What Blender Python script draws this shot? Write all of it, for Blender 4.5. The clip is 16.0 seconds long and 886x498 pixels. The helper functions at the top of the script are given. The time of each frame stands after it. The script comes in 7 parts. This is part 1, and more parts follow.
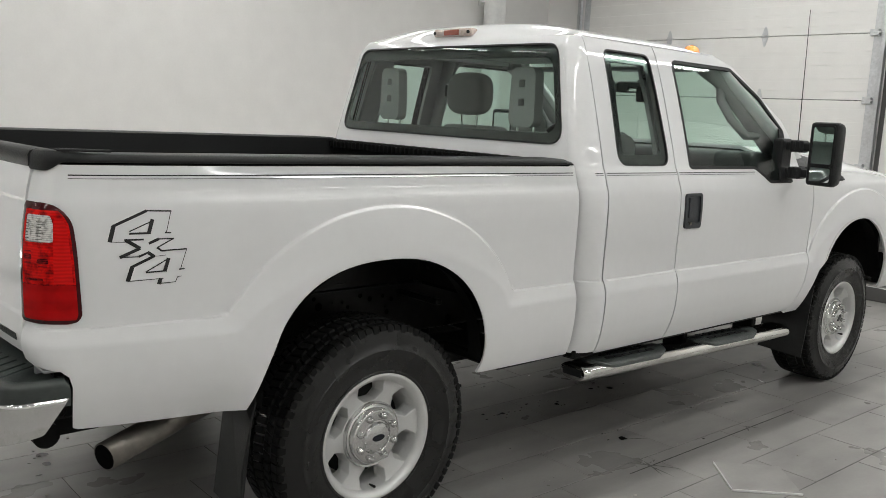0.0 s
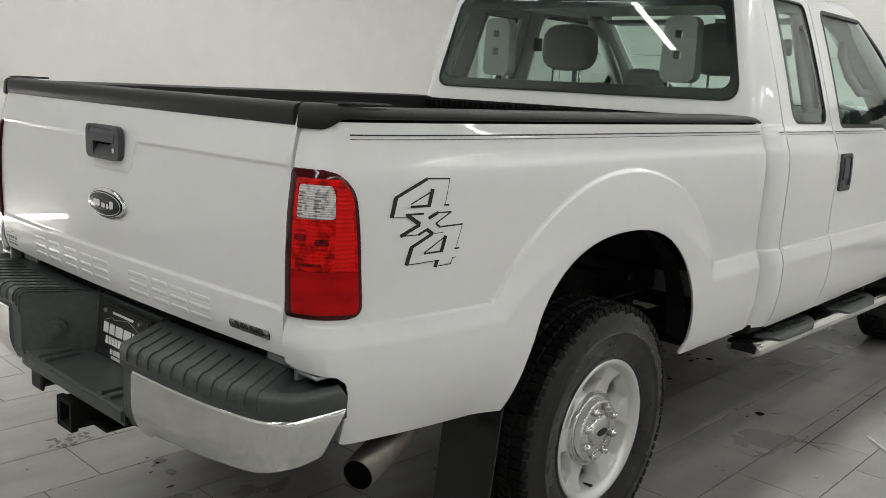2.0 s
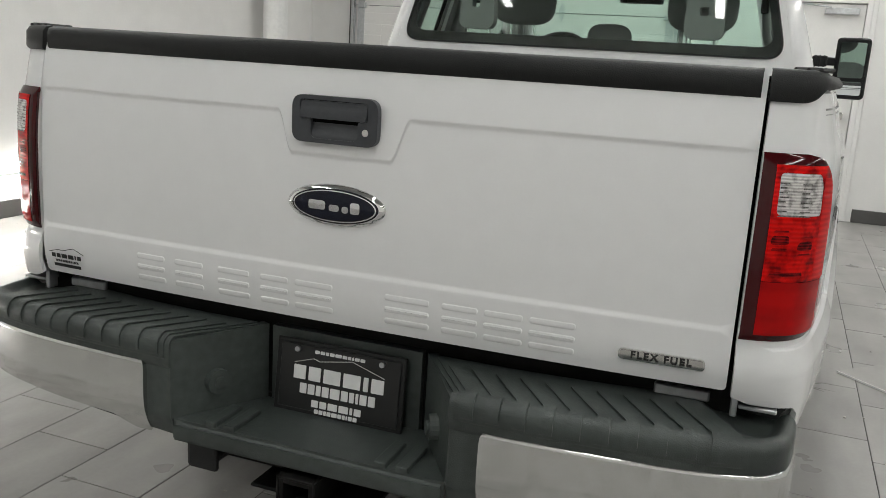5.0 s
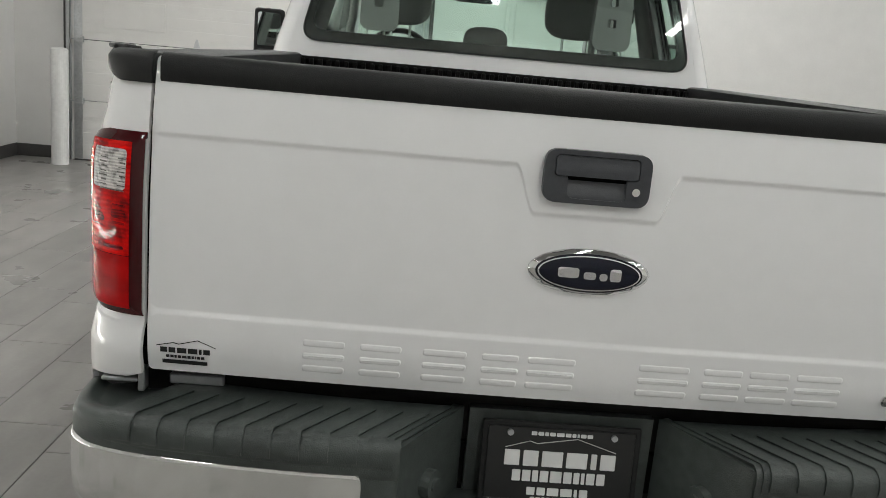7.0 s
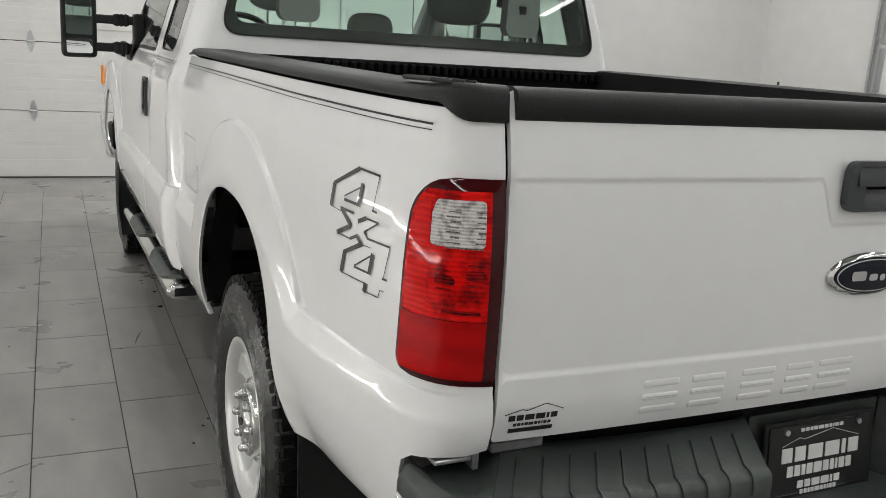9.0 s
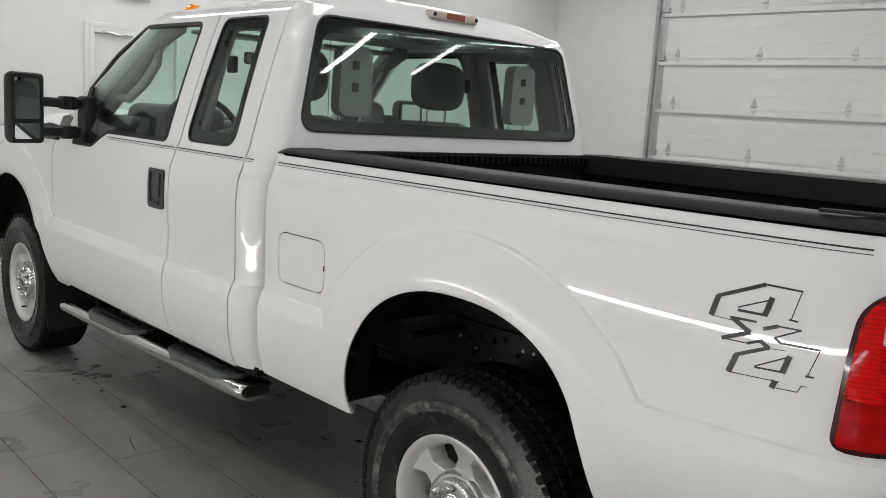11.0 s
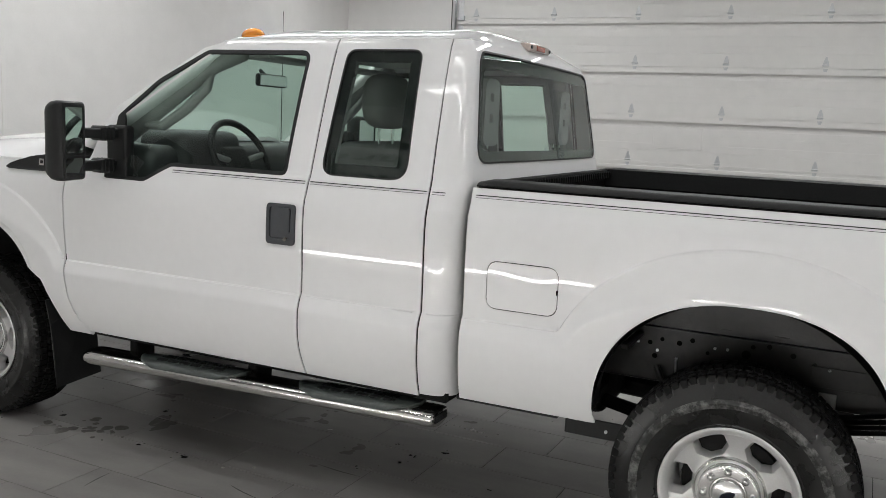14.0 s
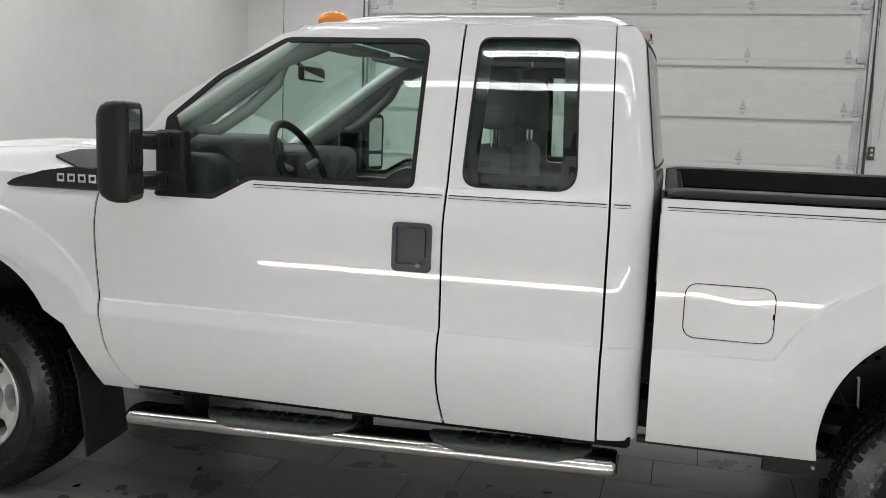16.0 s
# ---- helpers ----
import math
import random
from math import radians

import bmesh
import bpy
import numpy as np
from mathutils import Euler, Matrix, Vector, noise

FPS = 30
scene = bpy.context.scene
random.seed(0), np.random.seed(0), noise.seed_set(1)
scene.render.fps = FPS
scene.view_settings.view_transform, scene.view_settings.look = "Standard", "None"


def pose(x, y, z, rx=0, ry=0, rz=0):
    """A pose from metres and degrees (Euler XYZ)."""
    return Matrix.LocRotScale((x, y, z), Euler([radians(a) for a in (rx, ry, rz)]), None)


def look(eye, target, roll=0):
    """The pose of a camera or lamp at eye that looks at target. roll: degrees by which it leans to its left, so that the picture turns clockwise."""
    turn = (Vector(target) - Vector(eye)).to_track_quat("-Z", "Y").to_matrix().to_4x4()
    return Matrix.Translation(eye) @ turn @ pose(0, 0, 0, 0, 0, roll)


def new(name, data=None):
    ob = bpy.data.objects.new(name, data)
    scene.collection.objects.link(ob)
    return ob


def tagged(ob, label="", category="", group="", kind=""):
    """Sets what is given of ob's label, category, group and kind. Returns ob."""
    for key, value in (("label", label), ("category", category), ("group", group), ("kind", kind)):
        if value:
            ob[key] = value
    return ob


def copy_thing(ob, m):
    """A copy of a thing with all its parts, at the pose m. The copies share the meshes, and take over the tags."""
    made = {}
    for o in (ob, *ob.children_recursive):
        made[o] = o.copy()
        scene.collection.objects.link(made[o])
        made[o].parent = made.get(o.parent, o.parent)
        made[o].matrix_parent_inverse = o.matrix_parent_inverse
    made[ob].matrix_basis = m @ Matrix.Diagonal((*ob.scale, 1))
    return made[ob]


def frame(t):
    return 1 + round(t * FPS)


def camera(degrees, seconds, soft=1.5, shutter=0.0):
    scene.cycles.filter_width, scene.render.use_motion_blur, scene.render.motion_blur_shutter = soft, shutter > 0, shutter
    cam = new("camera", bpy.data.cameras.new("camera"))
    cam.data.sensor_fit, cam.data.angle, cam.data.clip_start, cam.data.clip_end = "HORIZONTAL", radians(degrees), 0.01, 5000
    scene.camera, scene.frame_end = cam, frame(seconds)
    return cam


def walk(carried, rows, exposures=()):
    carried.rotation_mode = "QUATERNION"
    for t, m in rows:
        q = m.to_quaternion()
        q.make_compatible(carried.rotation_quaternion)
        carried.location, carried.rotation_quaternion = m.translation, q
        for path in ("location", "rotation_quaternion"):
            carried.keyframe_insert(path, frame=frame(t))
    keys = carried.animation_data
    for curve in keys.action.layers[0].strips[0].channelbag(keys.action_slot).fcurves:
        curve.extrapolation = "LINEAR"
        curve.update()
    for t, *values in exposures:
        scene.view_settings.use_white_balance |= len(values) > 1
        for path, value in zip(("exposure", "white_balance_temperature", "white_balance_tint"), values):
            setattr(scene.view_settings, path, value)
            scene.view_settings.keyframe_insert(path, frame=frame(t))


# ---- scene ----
cam = camera(54.3, 16.0, soft=0.75)
PATH = [
    (0, (3.179, -1.776, 1.519), (1.71, -0.454, 1.214), 3.0),
    (0.5, (2.934, -1.919, 1.508), (1.525, -0.537, 1.186), 3.1),
    (1, (2.7, -2.056, 1.485), (1.33, -0.638, 1.149), 3.0),
    (1.5, (2.466, -2.163, 1.464), (1.123, -0.724, 1.112), 3.0),
    (2, (2.228, -2.214, 1.432), (0.909, -0.759, 1.056), 3.0),
    (2.5, (2.002, -2.218, 1.404), (0.714, -0.742, 1.001), 2.9),
    (3, (1.794, -2.307, 1.375), (0.586, -0.769, 0.957), 3.3),
    (3.5, (1.584, -2.46, 1.379), (0.472, -0.853, 0.954), 3.7),
    (4, (1.347, -2.543, 1.347), (0.35, -0.863, 0.923), 2.9),
    (4.2, (1.236, -2.574, 1.349), (0.294, -0.86, 0.929), 2.9),
    (6.3, (0.031, -2.621, 1.394), (-0.145, -0.681, 0.939), 5.0),
    (6.5, (-0.075, -2.603, 1.383), (-0.183, -0.655, 0.945), 5.1),
    (7, (-0.331, -2.566, 1.415), (-0.23, -0.618, 0.976), 5.1),
    (7.5, (-0.596, -2.468, 1.404), (-0.289, -0.543, 0.954), 5.1),
    (8, (-0.853, -2.373, 1.414), (-0.348, -0.493, 0.956), 5.2),
    (8.5, (-1.139, -2.3, 1.428), (-0.446, -0.479, 0.973), 5.2),
    (9, (-1.391, -2.191, 1.429), (-0.553, -0.434, 0.973), 3.7),
    (9.5, (-1.646, -2.017, 1.449), (-0.682, -0.324, 0.995), 3.4),
    (10, (-1.946, -1.876, 1.461), (-0.845, -0.257, 1.055), 3.4),
    (10.2, (-2.071, -1.825, 1.475), (-0.909, -0.241, 1.099), 3.6),
    (12.3, (-3.208, -1.151, 1.533), (-1.627, 0.037, 1.238), 2.7),
    (12.5, (-3.298, -1.057, 1.526), (-1.689, 0.093, 1.231), 2.7),
    (13, (-3.501, -0.809, 1.554), (-1.822, 0.238, 1.259), 2.8),
    (13.5, (-3.686, -0.525, 1.562), (-1.947, 0.419, 1.27), 2.8),
    (14, (-3.77, -0.27, 1.565), (-1.979, 0.573, 1.278), 2.7),
    (14.5, (-3.77, 0.097, 1.568), (-1.933, 0.827, 1.269), 2.6),
    (15, (-3.759, 0.447, 1.549), (-1.882, 1.068, 1.249), 2.6),
    (15.5, (-3.724, 0.734, 1.566), (-1.821, 1.271, 1.267), 2.5),
    (16, (-3.676, 0.958, 1.557), (-1.76, 1.452, 1.264), 2.0),
]
walk(cam, [(t, look(eye, target, roll)) for t, eye, target, roll in PATH], [(0, -0.18, 6495, 8), (1, -0.18, 6495, 7), (2.5, -0.17, 6495, 7), (4, -0.17, 6495, 7), (7, -0.14, 6495, 7), (8.5, -0.18, 6495, 8), (9.5, -0.16, 6470, 8), (10.2, -0.30, 6440, 8), (12.3, -0.34, 6350, 10), (16, -0.38, 6350, 10)])

# ---- light ----
world = bpy.data.worlds.new("world")
scene.world = world
world.use_nodes = True
world.node_tree.nodes["Background"].inputs[0].default_value = (0.8, 0.85, 0.9, 1)
world.node_tree.nodes["Background"].inputs[1].default_value = 0.05
scene.view_settings.exposure = 0.0

# the room, in metres
X_LEFT, X_RIGHT, Y_BACK, Y_FRONT, Z_TOP = -4.40, 7.27, -6.5, 6.62, 4.3
STRIPS = [(-2.75, -3.9, 0.85), (-2.75, 0.4, 0.48), (-3.40, 1.1, 0.36), (-1.5, 4.5, 0.95), (0.55, -3.9, 1.0), (0.55, 0.2, 1.0), (0.55, 4.3, 1.2), (3.4, -3.9, 1.0), (3.4, 0.2, 1.0), (2.45, 4.5, 1.2), (5.4, -3.9, 0.4), (5.4, 0.2, 0.4), (5.6, 4.3, 1.1)]
TUBE_POWER = 48.0
for sx, sy, share in STRIPS:
    la = bpy.data.lights.new("strip_light", "AREA")
    la.shape, la.size, la.size_y, la.energy = "RECTANGLE", 0.13, 3.6, TUBE_POWER * share
    la.color = (0.985, 0.985, 0.97)
    new("strip_light", la).matrix_world = pose(sx, sy, Z_TOP - 0.475)


# ---- materials ----
def nodes_of(m):
    m.use_nodes = True
    return m.node_tree.nodes, m.node_tree.links, m.node_tree.nodes["Principled BSDF"]


def mat(name, color, rough=0.5, metal=0.0, grain=0.06, scale=30.0, bump=0.0, bump_scale=200.0, coat=0.0, blotch=0.06, spec=0.5):
    """A painted, moulded or cast surface: colour varied at two scales, gloss varied with it, fine relief."""
    m = bpy.data.materials.new(name)
    n, l, p = nodes_of(m)
    tc = n.new("ShaderNodeTexCoord")
    big, fine = n.new("ShaderNodeTexNoise"), n.new("ShaderNodeTexNoise")
    big.inputs["Scale"].default_value, fine.inputs["Scale"].default_value = scale / 12, scale
    big.inputs["Detail"].default_value, fine.inputs["Detail"].default_value = 4, 3
    for t in (big, fine):
        l.new(tc.outputs["Object"], t.inputs["Vector"])
    a, b = n.new("ShaderNodeMapRange"), n.new("ShaderNodeMapRange")
    for r, t, k in ((a, big, blotch), (b, fine, grain)):
        l.new(t.outputs["Fac"], r.inputs["Value"])
        r.inputs["From Min"].default_value, r.inputs["From Max"].default_value = 0.25, 0.75
        r.inputs["To Min"].default_value, r.inputs["To Max"].default_value = 1 - k, 1 + k
    mul = n.new("ShaderNodeMath")
    mul.operation = "MULTIPLY"
    l.new(a.outputs[0], mul.inputs[0])
    l.new(b.outputs[0], mul.inputs[1])
    sc = n.new("ShaderNodeVectorMath")
    sc.operation = "SCALE"
    sc.inputs[0].default_value = color[:3]
    l.new(mul.outputs[0], sc.inputs["Scale"])
    l.new(sc.outputs[0], p.inputs["Base Color"])
    rr = n.new("ShaderNodeMath")
    rr.operation, rr.use_clamp = "MULTIPLY", True
    rr.inputs[1].default_value = rough
    l.new(a.outputs[0], rr.inputs[0])
    l.new(rr.outputs[0], p.inputs["Roughness"])
    p.inputs["Metallic"].default_value = metal
    p.inputs["Specular IOR Level"].default_value = spec
    p.inputs["Coat Weight"].default_value = coat
    p.inputs["Coat Roughness"].default_value = 0.012
    if bump:
        bt, bn = n.new("ShaderNodeTexNoise"), n.new("ShaderNodeBump")
        bt.inputs["Scale"].default_value = bump_scale
        l.new(tc.outputs["Object"], bt.inputs["Vector"])
        l.new(bt.outputs["Fac"], bn.inputs["Height"])
        bn.inputs["Strength"].default_value, bn.inputs["Distance"].default_value = bump, 0.002
        l.new(bn.outputs[0], p.inputs["Normal"])
    return m


def scuffed(name, base, worn):
    """Rubber with pale scuffs in streaks and patches."""
    m = mat(name, base, 0.4)
    n, l, p = nodes_of(m)
    tc, t, r, mix = n.new("ShaderNodeTexCoord"), n.new("ShaderNodeTexNoise"), n.new("ShaderNodeValToRGB"), n.new("ShaderNodeMix")
    t.inputs["Scale"].default_value, t.inputs["Detail"].default_value, t.inputs["Roughness"].default_value = 22, 9, 0.72
    l.new(tc.outputs["Object"], t.inputs["Vector"])
    l.new(t.outputs["Fac"], r.inputs["Fac"])
    r.color_ramp.elements[0].position, r.color_ramp.elements[1].position = 0.46, 0.74
    mix.data_type = "RGBA"
    mix.inputs[6].default_value, mix.inputs[7].default_value = (*base, 1), (*worn, 1)
    l.new(r.outputs["Color"], mix.inputs[0])
    l.new(mix.outputs[2], p.inputs["Base Color"])
    return m


def glass(name, tint, head_on=0.06):
    """A thin tinted pane: it lets light straight through and mirrors by Fresnel."""
    m = bpy.data.materials.new(name)
    m.use_nodes = True
    n, l = m.node_tree.nodes, m.node_tree.links
    n.clear()
    out, mix = n.new("ShaderNodeOutputMaterial"), n.new("ShaderNodeMixShader")
    tr, gl, lw = n.new("ShaderNodeBsdfTransparent"), n.new("ShaderNodeBsdfGlossy"), n.new("ShaderNodeLayerWeight")
    tr.inputs[0].default_value = (*tint, 1)
    gl.inputs["Roughness"].default_value = 0.01
    lw.inputs["Blend"].default_value = 0.5
    # Schlick's rise from the head-on mirror share to one at grazing sight, alike from both sides of the pane
    pw, mr = n.new("ShaderNodeMath"), n.new("ShaderNodeMapRange")
    pw.operation = "POWER"
    pw.inputs[1].default_value = 5.0
    mr.inputs["To Min"].default_value = head_on
    l.new(lw.outputs["Facing"], pw.inputs[0])
    l.new(pw.outputs[0], mr.inputs["Value"])
    l.new(mr.outputs[0], mix.inputs[0])
    l.new(tr.outputs[0], mix.inputs[1])
    l.new(gl.outputs[0], mix.inputs[2])
    l.new(mix.outputs[0], out.inputs[0])
    return m


def emitter(name, color, strength):
    m = bpy.data.materials.new(name)
    n, l, p = nodes_of(m)
    p.inputs["Base Color"].default_value = (*color, 1)
    p.inputs["Emission Color"].default_value = (*color, 1)
    p.inputs["Emission Strength"].default_value = strength
    return m


def lens(name, color, dark, period, share, axis="Z", rough=0.1, patch=0.5, depths=24):
    """A moulded lamp lens: fine flutes along one axis and darker depths that show through in patches."""
    m = bpy.data.materials.new(name)
    n, l, p = nodes_of(m)
    tc, wv, ns, fine = n.new("ShaderNodeTexCoord"), n.new("ShaderNodeTexWave"), n.new("ShaderNodeTexNoise"), n.new("ShaderNodeTexNoise")
    wv.bands_direction = axis
    wv.inputs["Scale"].default_value = 0.314 / period
    wv.inputs["Distortion"].default_value = 1.2
    wv.inputs["Detail"].default_value = 2
    ns.inputs["Scale"].default_value, ns.inputs["Detail"].default_value = depths, 3
    fine.inputs["Scale"].default_value = 160
    for t in (wv, ns, fine):
        l.new(tc.outputs["Object"], t.inputs["Vector"])
    a, b, c = n.new("ShaderNodeMapRange"), n.new("ShaderNodeMapRange"), n.new("ShaderNodeMath")
    a.inputs["From Min"].default_value, a.inputs["From Max"].default_value = 0.25, 0.75
    a.inputs["To Max"].default_value = share
    b.inputs["From Min"].default_value, b.inputs["From Max"].default_value = 0.45, 0.65
    b.inputs["To Max"].default_value = patch
    c.operation, c.use_clamp = "ADD", True
    l.new(wv.outputs["Fac"], a.inputs["Value"])
    l.new(ns.outputs["Fac"], b.inputs["Value"])
    l.new(a.outputs[0], c.inputs[0])
    l.new(b.outputs[0], c.inputs[1])
    mx = n.new("ShaderNodeMix")
    mx.data_type = "RGBA"
    for s in mx.inputs:
        if s.type == "RGBA" and s.name == "A":
            s.default_value = (*color, 1)
        if s.type == "RGBA" and s.name == "B":
            s.default_value = (*dark, 1)
    l.new(c.outputs[0], mx.inputs["Factor"])
    l.new([s for s in mx.outputs if s.type == "RGBA"][0], p.inputs["Base Color"])
    bn = n.new("ShaderNodeBump")
    bn.inputs["Strength"].default_value, bn.inputs["Distance"].default_value = 0.5, 0.001
    l.new(wv.outputs["Fac"], bn.inputs["Height"])
    l.new(bn.outputs[0], p.inputs["Normal"])
    p.inputs["Roughness"].default_value = rough
    p.inputs["Specular IOR Level"].default_value = 0.06
    p.inputs["Coat Weight"].default_value = 0.22
    p.inputs["Coat Roughness"].default_value = 0.03
    return m


def tile_material():
    """Grey porcelain: every tile its own shade, cloudy streaks, scuffs and a dull polish."""
    m = bpy.data.materials.new("porcelain_tile")
    n, l, p = nodes_of(m)
    tc, info = n.new("ShaderNodeNewGeometry"), n.new("ShaderNodeObjectInfo")
    pos = n.new("ShaderNodeVectorMath")
    pos.operation = "MULTIPLY"
    pos.inputs[1].default_value = (5.0, 1.6, 1.0)
    l.new(tc.outputs["Position"], pos.inputs[0])
    cloud, fine, dirt = n.new("ShaderNodeTexNoise"), n.new("ShaderNodeTexNoise"), n.new("ShaderNodeTexNoise")
    cloud.inputs["Scale"].default_value, cloud.inputs["Detail"].default_value = 1.3, 6
    fine.inputs["Scale"].default_value, fine.inputs["Detail"].default_value = 60, 3
    dirt.inputs["Scale"].default_value, dirt.inputs["Detail"].default_value = 2.6, 4
    l.new(pos.outputs[0], cloud.inputs["Vector"])
    l.new(tc.outputs["Position"], fine.inputs["Vector"])
    l.new(tc.outputs["Position"], dirt.inputs["Vector"])
    ramp = n.new("ShaderNodeValToRGB")
    ramp.color_ramp.elements[0].position, ramp.color_ramp.elements[1].position = 0.3, 0.72
    ramp.color_ramp.elements[0].color, ramp.color_ramp.elements[1].color = (0.232, 0.223, 0.213, 1), (0.322, 0.311, 0.297, 1)
    l.new(cloud.outputs["Fac"], ramp.inputs[0])
    add = n.new("ShaderNodeMath")
    add.operation = "ADD"
    l.new(info.outputs["Random"], add.inputs[0])
    l.new(tc.outputs["Random Per Island"], add.inputs[1])
    shade = n.new("ShaderNodeMapRange")
    shade.inputs["From Max"].default_value = 2.0
    shade.inputs["To Min"].default_value, shade.inputs["To Max"].default_value = 0.86, 1.14
    l.new(add.outputs[0], shade.inputs["Value"])
    fr = n.new("ShaderNodeMapRange")
    fr.inputs["To Min"].default_value, fr.inputs["To Max"].default_value = 0.93, 1.07
    l.new(fine.outputs["Fac"], fr.inputs["Value"])
    m1, sc = n.new("ShaderNodeMath"), n.new("ShaderNodeVectorMath")
    m1.operation, sc.operation = "MULTIPLY", "SCALE"
    l.new(shade.outputs[0], m1.inputs[0])
    l.new(fr.outputs[0], m1.inputs[1])
    l.new(ramp.outputs[0], sc.inputs[0])
    l.new(m1.outputs[0], sc.inputs["Scale"])
    l.new(sc.outputs[0], p.inputs["Base Color"])
    rg = n.new("ShaderNodeMapRange")
    rg.inputs["From Min"].default_value, rg.inputs["From Max"].default_value = 0.35, 0.65
    rg.inputs["To Min"].default_value, rg.inputs["To Max"].default_value = 0.27, 0.38
    l.new(dirt.outputs["Fac"], rg.inputs["Value"])
    l.new(rg.outputs[0], p.inputs["Roughness"])
    bn = n.new("ShaderNodeBump")
    bn.inputs["Strength"].default_value, bn.inputs["Distance"].default_value = 0.12, 0.001
    l.new(fine.outputs["Fac"], bn.inputs["Height"])
    l.new(bn.outputs[0], p.inputs["Normal"])
    return m


M_WALL = mat("wall_paint", (0.74, 0.73, 0.715), 0.55, grain=0.015, scale=60, bump=0.15, bump_scale=180, blotch=0.03)
M_CEIL = mat("ceiling_deck", (0.30, 0.30, 0.30), 0.6, blotch=0.1)
M_BASE = mat("baseboard_rubber", (0.07, 0.067, 0.065), 0.5)
M_GROUT = mat("grout", (0.045, 0.043, 0.04), 0.85, grain=0.2)
M_TILE = tile_material()
M_DOOR = mat("overhead_door_steel", (0.72, 0.71, 0.69), 0.45, grain=0.02, scale=80, bump=0.2, bump_scale=90, blotch=0.03)
M_GALV = mat("galvanised_steel", (0.55, 0.56, 0.57), 0.38, 0.9, grain=0.12, scale=40, blotch=0.15)
M_PAINT = mat("white_car_paint", (0.80, 0.80, 0.80), 0.55, grain=0.006, scale=300, coat=1.0, blotch=0.012, spec=0.15)
M_BLACK = mat("black_textured_plastic", (0.013, 0.0135, 0.0135), 0.48, spec=0.3, grain=0.15, scale=120, bump=0.35, bump_scale=500)
M_STEP = mat("weathered_black_step_plastic", (0.050, 0.059, 0.055), 0.40, grain=0.2, scale=50, bump=0.4, bump_scale=420, blotch=0.35)
M_DARK = mat("undercoated_steel", (0.0065, 0.0065, 0.006), 0.6, spec=0.16, grain=0.3, scale=40, bump=0.4, bump_scale=60, blotch=0.3)
M_CHASSIS = mat("waxed_black_chassis", (0.013, 0.0127, 0.012), 0.4, spec=0.35, grain=0.4, scale=30, bump=0.5, bump_scale=40, blotch=0.4)
M_HANDLE = mat("dark_grey_handle_plastic", (0.044, 0.047, 0.053), 0.42, grain=0.1, scale=120, bump=0.2, bump_scale=500)
M_LINER = mat("ribbed_black_bed_liner", (0.004, 0.004, 0.004), 0.6, spec=0.14, grain=0.2, scale=80, bump=0.3, bump_scale=300)
M_RUBBER = mat("tyre_rubber", (0.0062, 0.0062, 0.0058), 0.27, spec=0.5, grain=0.2, scale=90, bump=0.2, bump_scale=300, blotch=0.25)
M_SCUFF = scuffed("scuffed_tyre_rubber", (0.010, 0.010, 0.0095), (0.26, 0.26, 0.25))
M_TREAD = mat("tread_rubber", (0.0055, 0.0054, 0.0052), 0.7, spec=0.2, grain=0.3, scale=120, blotch=0.3)
M_ALLOY = mat("machined_alloy", (0.66, 0.66, 0.65), 0.36, 0.45, grain=0.04, scale=200, blotch=0.05)
M_HUB = mat("satin_chrome", (0.66, 0.66, 0.65), 0.20, 0.95, grain=0.05, scale=60, blotch=0.15)
M_BUMPER = mat("dulled_bumper_chrome", (0.74, 0.74, 0.735), 0.13, 1.0, grain=0.03, scale=40, blotch=0.12)
M_CHROME = mat("chrome", (0.86, 0.86, 0.85), 0.06, 1.0, grain=0.01, blotch=0.1)
M_STEEL = mat("polished_steel", (0.72, 0.71, 0.69), 0.13, 1.0, grain=0.03, blotch=0.2)
M_FRIT = mat("black_glass_band", (0.012, 0.013, 0.013), 0.12)
M_GLASS = glass("green_glass", (0.79, 0.93, 0.865), 0.07)
M_GLASS_DARK = glass("rear_glass", (0.77, 0.90, 0.84), 0.08)
M_CLOTH = mat("grey_seat_cloth", (0.25, 0.25, 0.245), 0.9, grain=0.2, scale=400, bump=0.3, bump_scale=700)
M_TRIM = mat("grey_cabin_plastic", (0.31, 0.31, 0.304), 0.6, grain=0.1, scale=200, bump=0.2, bump_scale=400)
M_DASH = mat("dark_dashboard", (0.045, 0.046, 0.047), 0.55, grain=0.15, scale=200, bump=0.3, bump_scale=400)
# near-black that paints shade into seams, holes and pockets
M_SHADE = mat("painted_shade_black", (0.002, 0.002, 0.002), 0.95, spec=0.05)
M_DEEPRED = mat("dark_red_bezel", (0.045, 0.0012, 0.0025), 0.08, spec=0.22, coat=0.4)
M_LENSDARK = lens("dark_red_lens", (0.30, 0.004, 0.005), (0.035, 0.001, 0.002), 0.005, 0.5, "Z", patch=0.7, depths=60)
M_PIPE = mat("heat_stained_pipe", (0.20, 0.185, 0.165), 0.38, 0.8, grain=0.2, scale=25, blotch=0.35)
M_REDFLUTE = lens("fluted_red_lens", (0.72, 0.004, 0.003), (0.10, 0.001, 0.002), 0.0075, 0.16, "Z", patch=0.75, depths=38)
M_REDSIDE = lens("side_red_lens", (0.70, 0.008, 0.007), (0.40, 0.002, 0.003), 0.0095, 0.4, "Z", patch=0.2)
M_REDLOW = lens("lower_red_lens", (0.46, 0.003, 0.004), (0.24, 0.002, 0.003), 0.05, 0.35, "Z", patch=0.35)
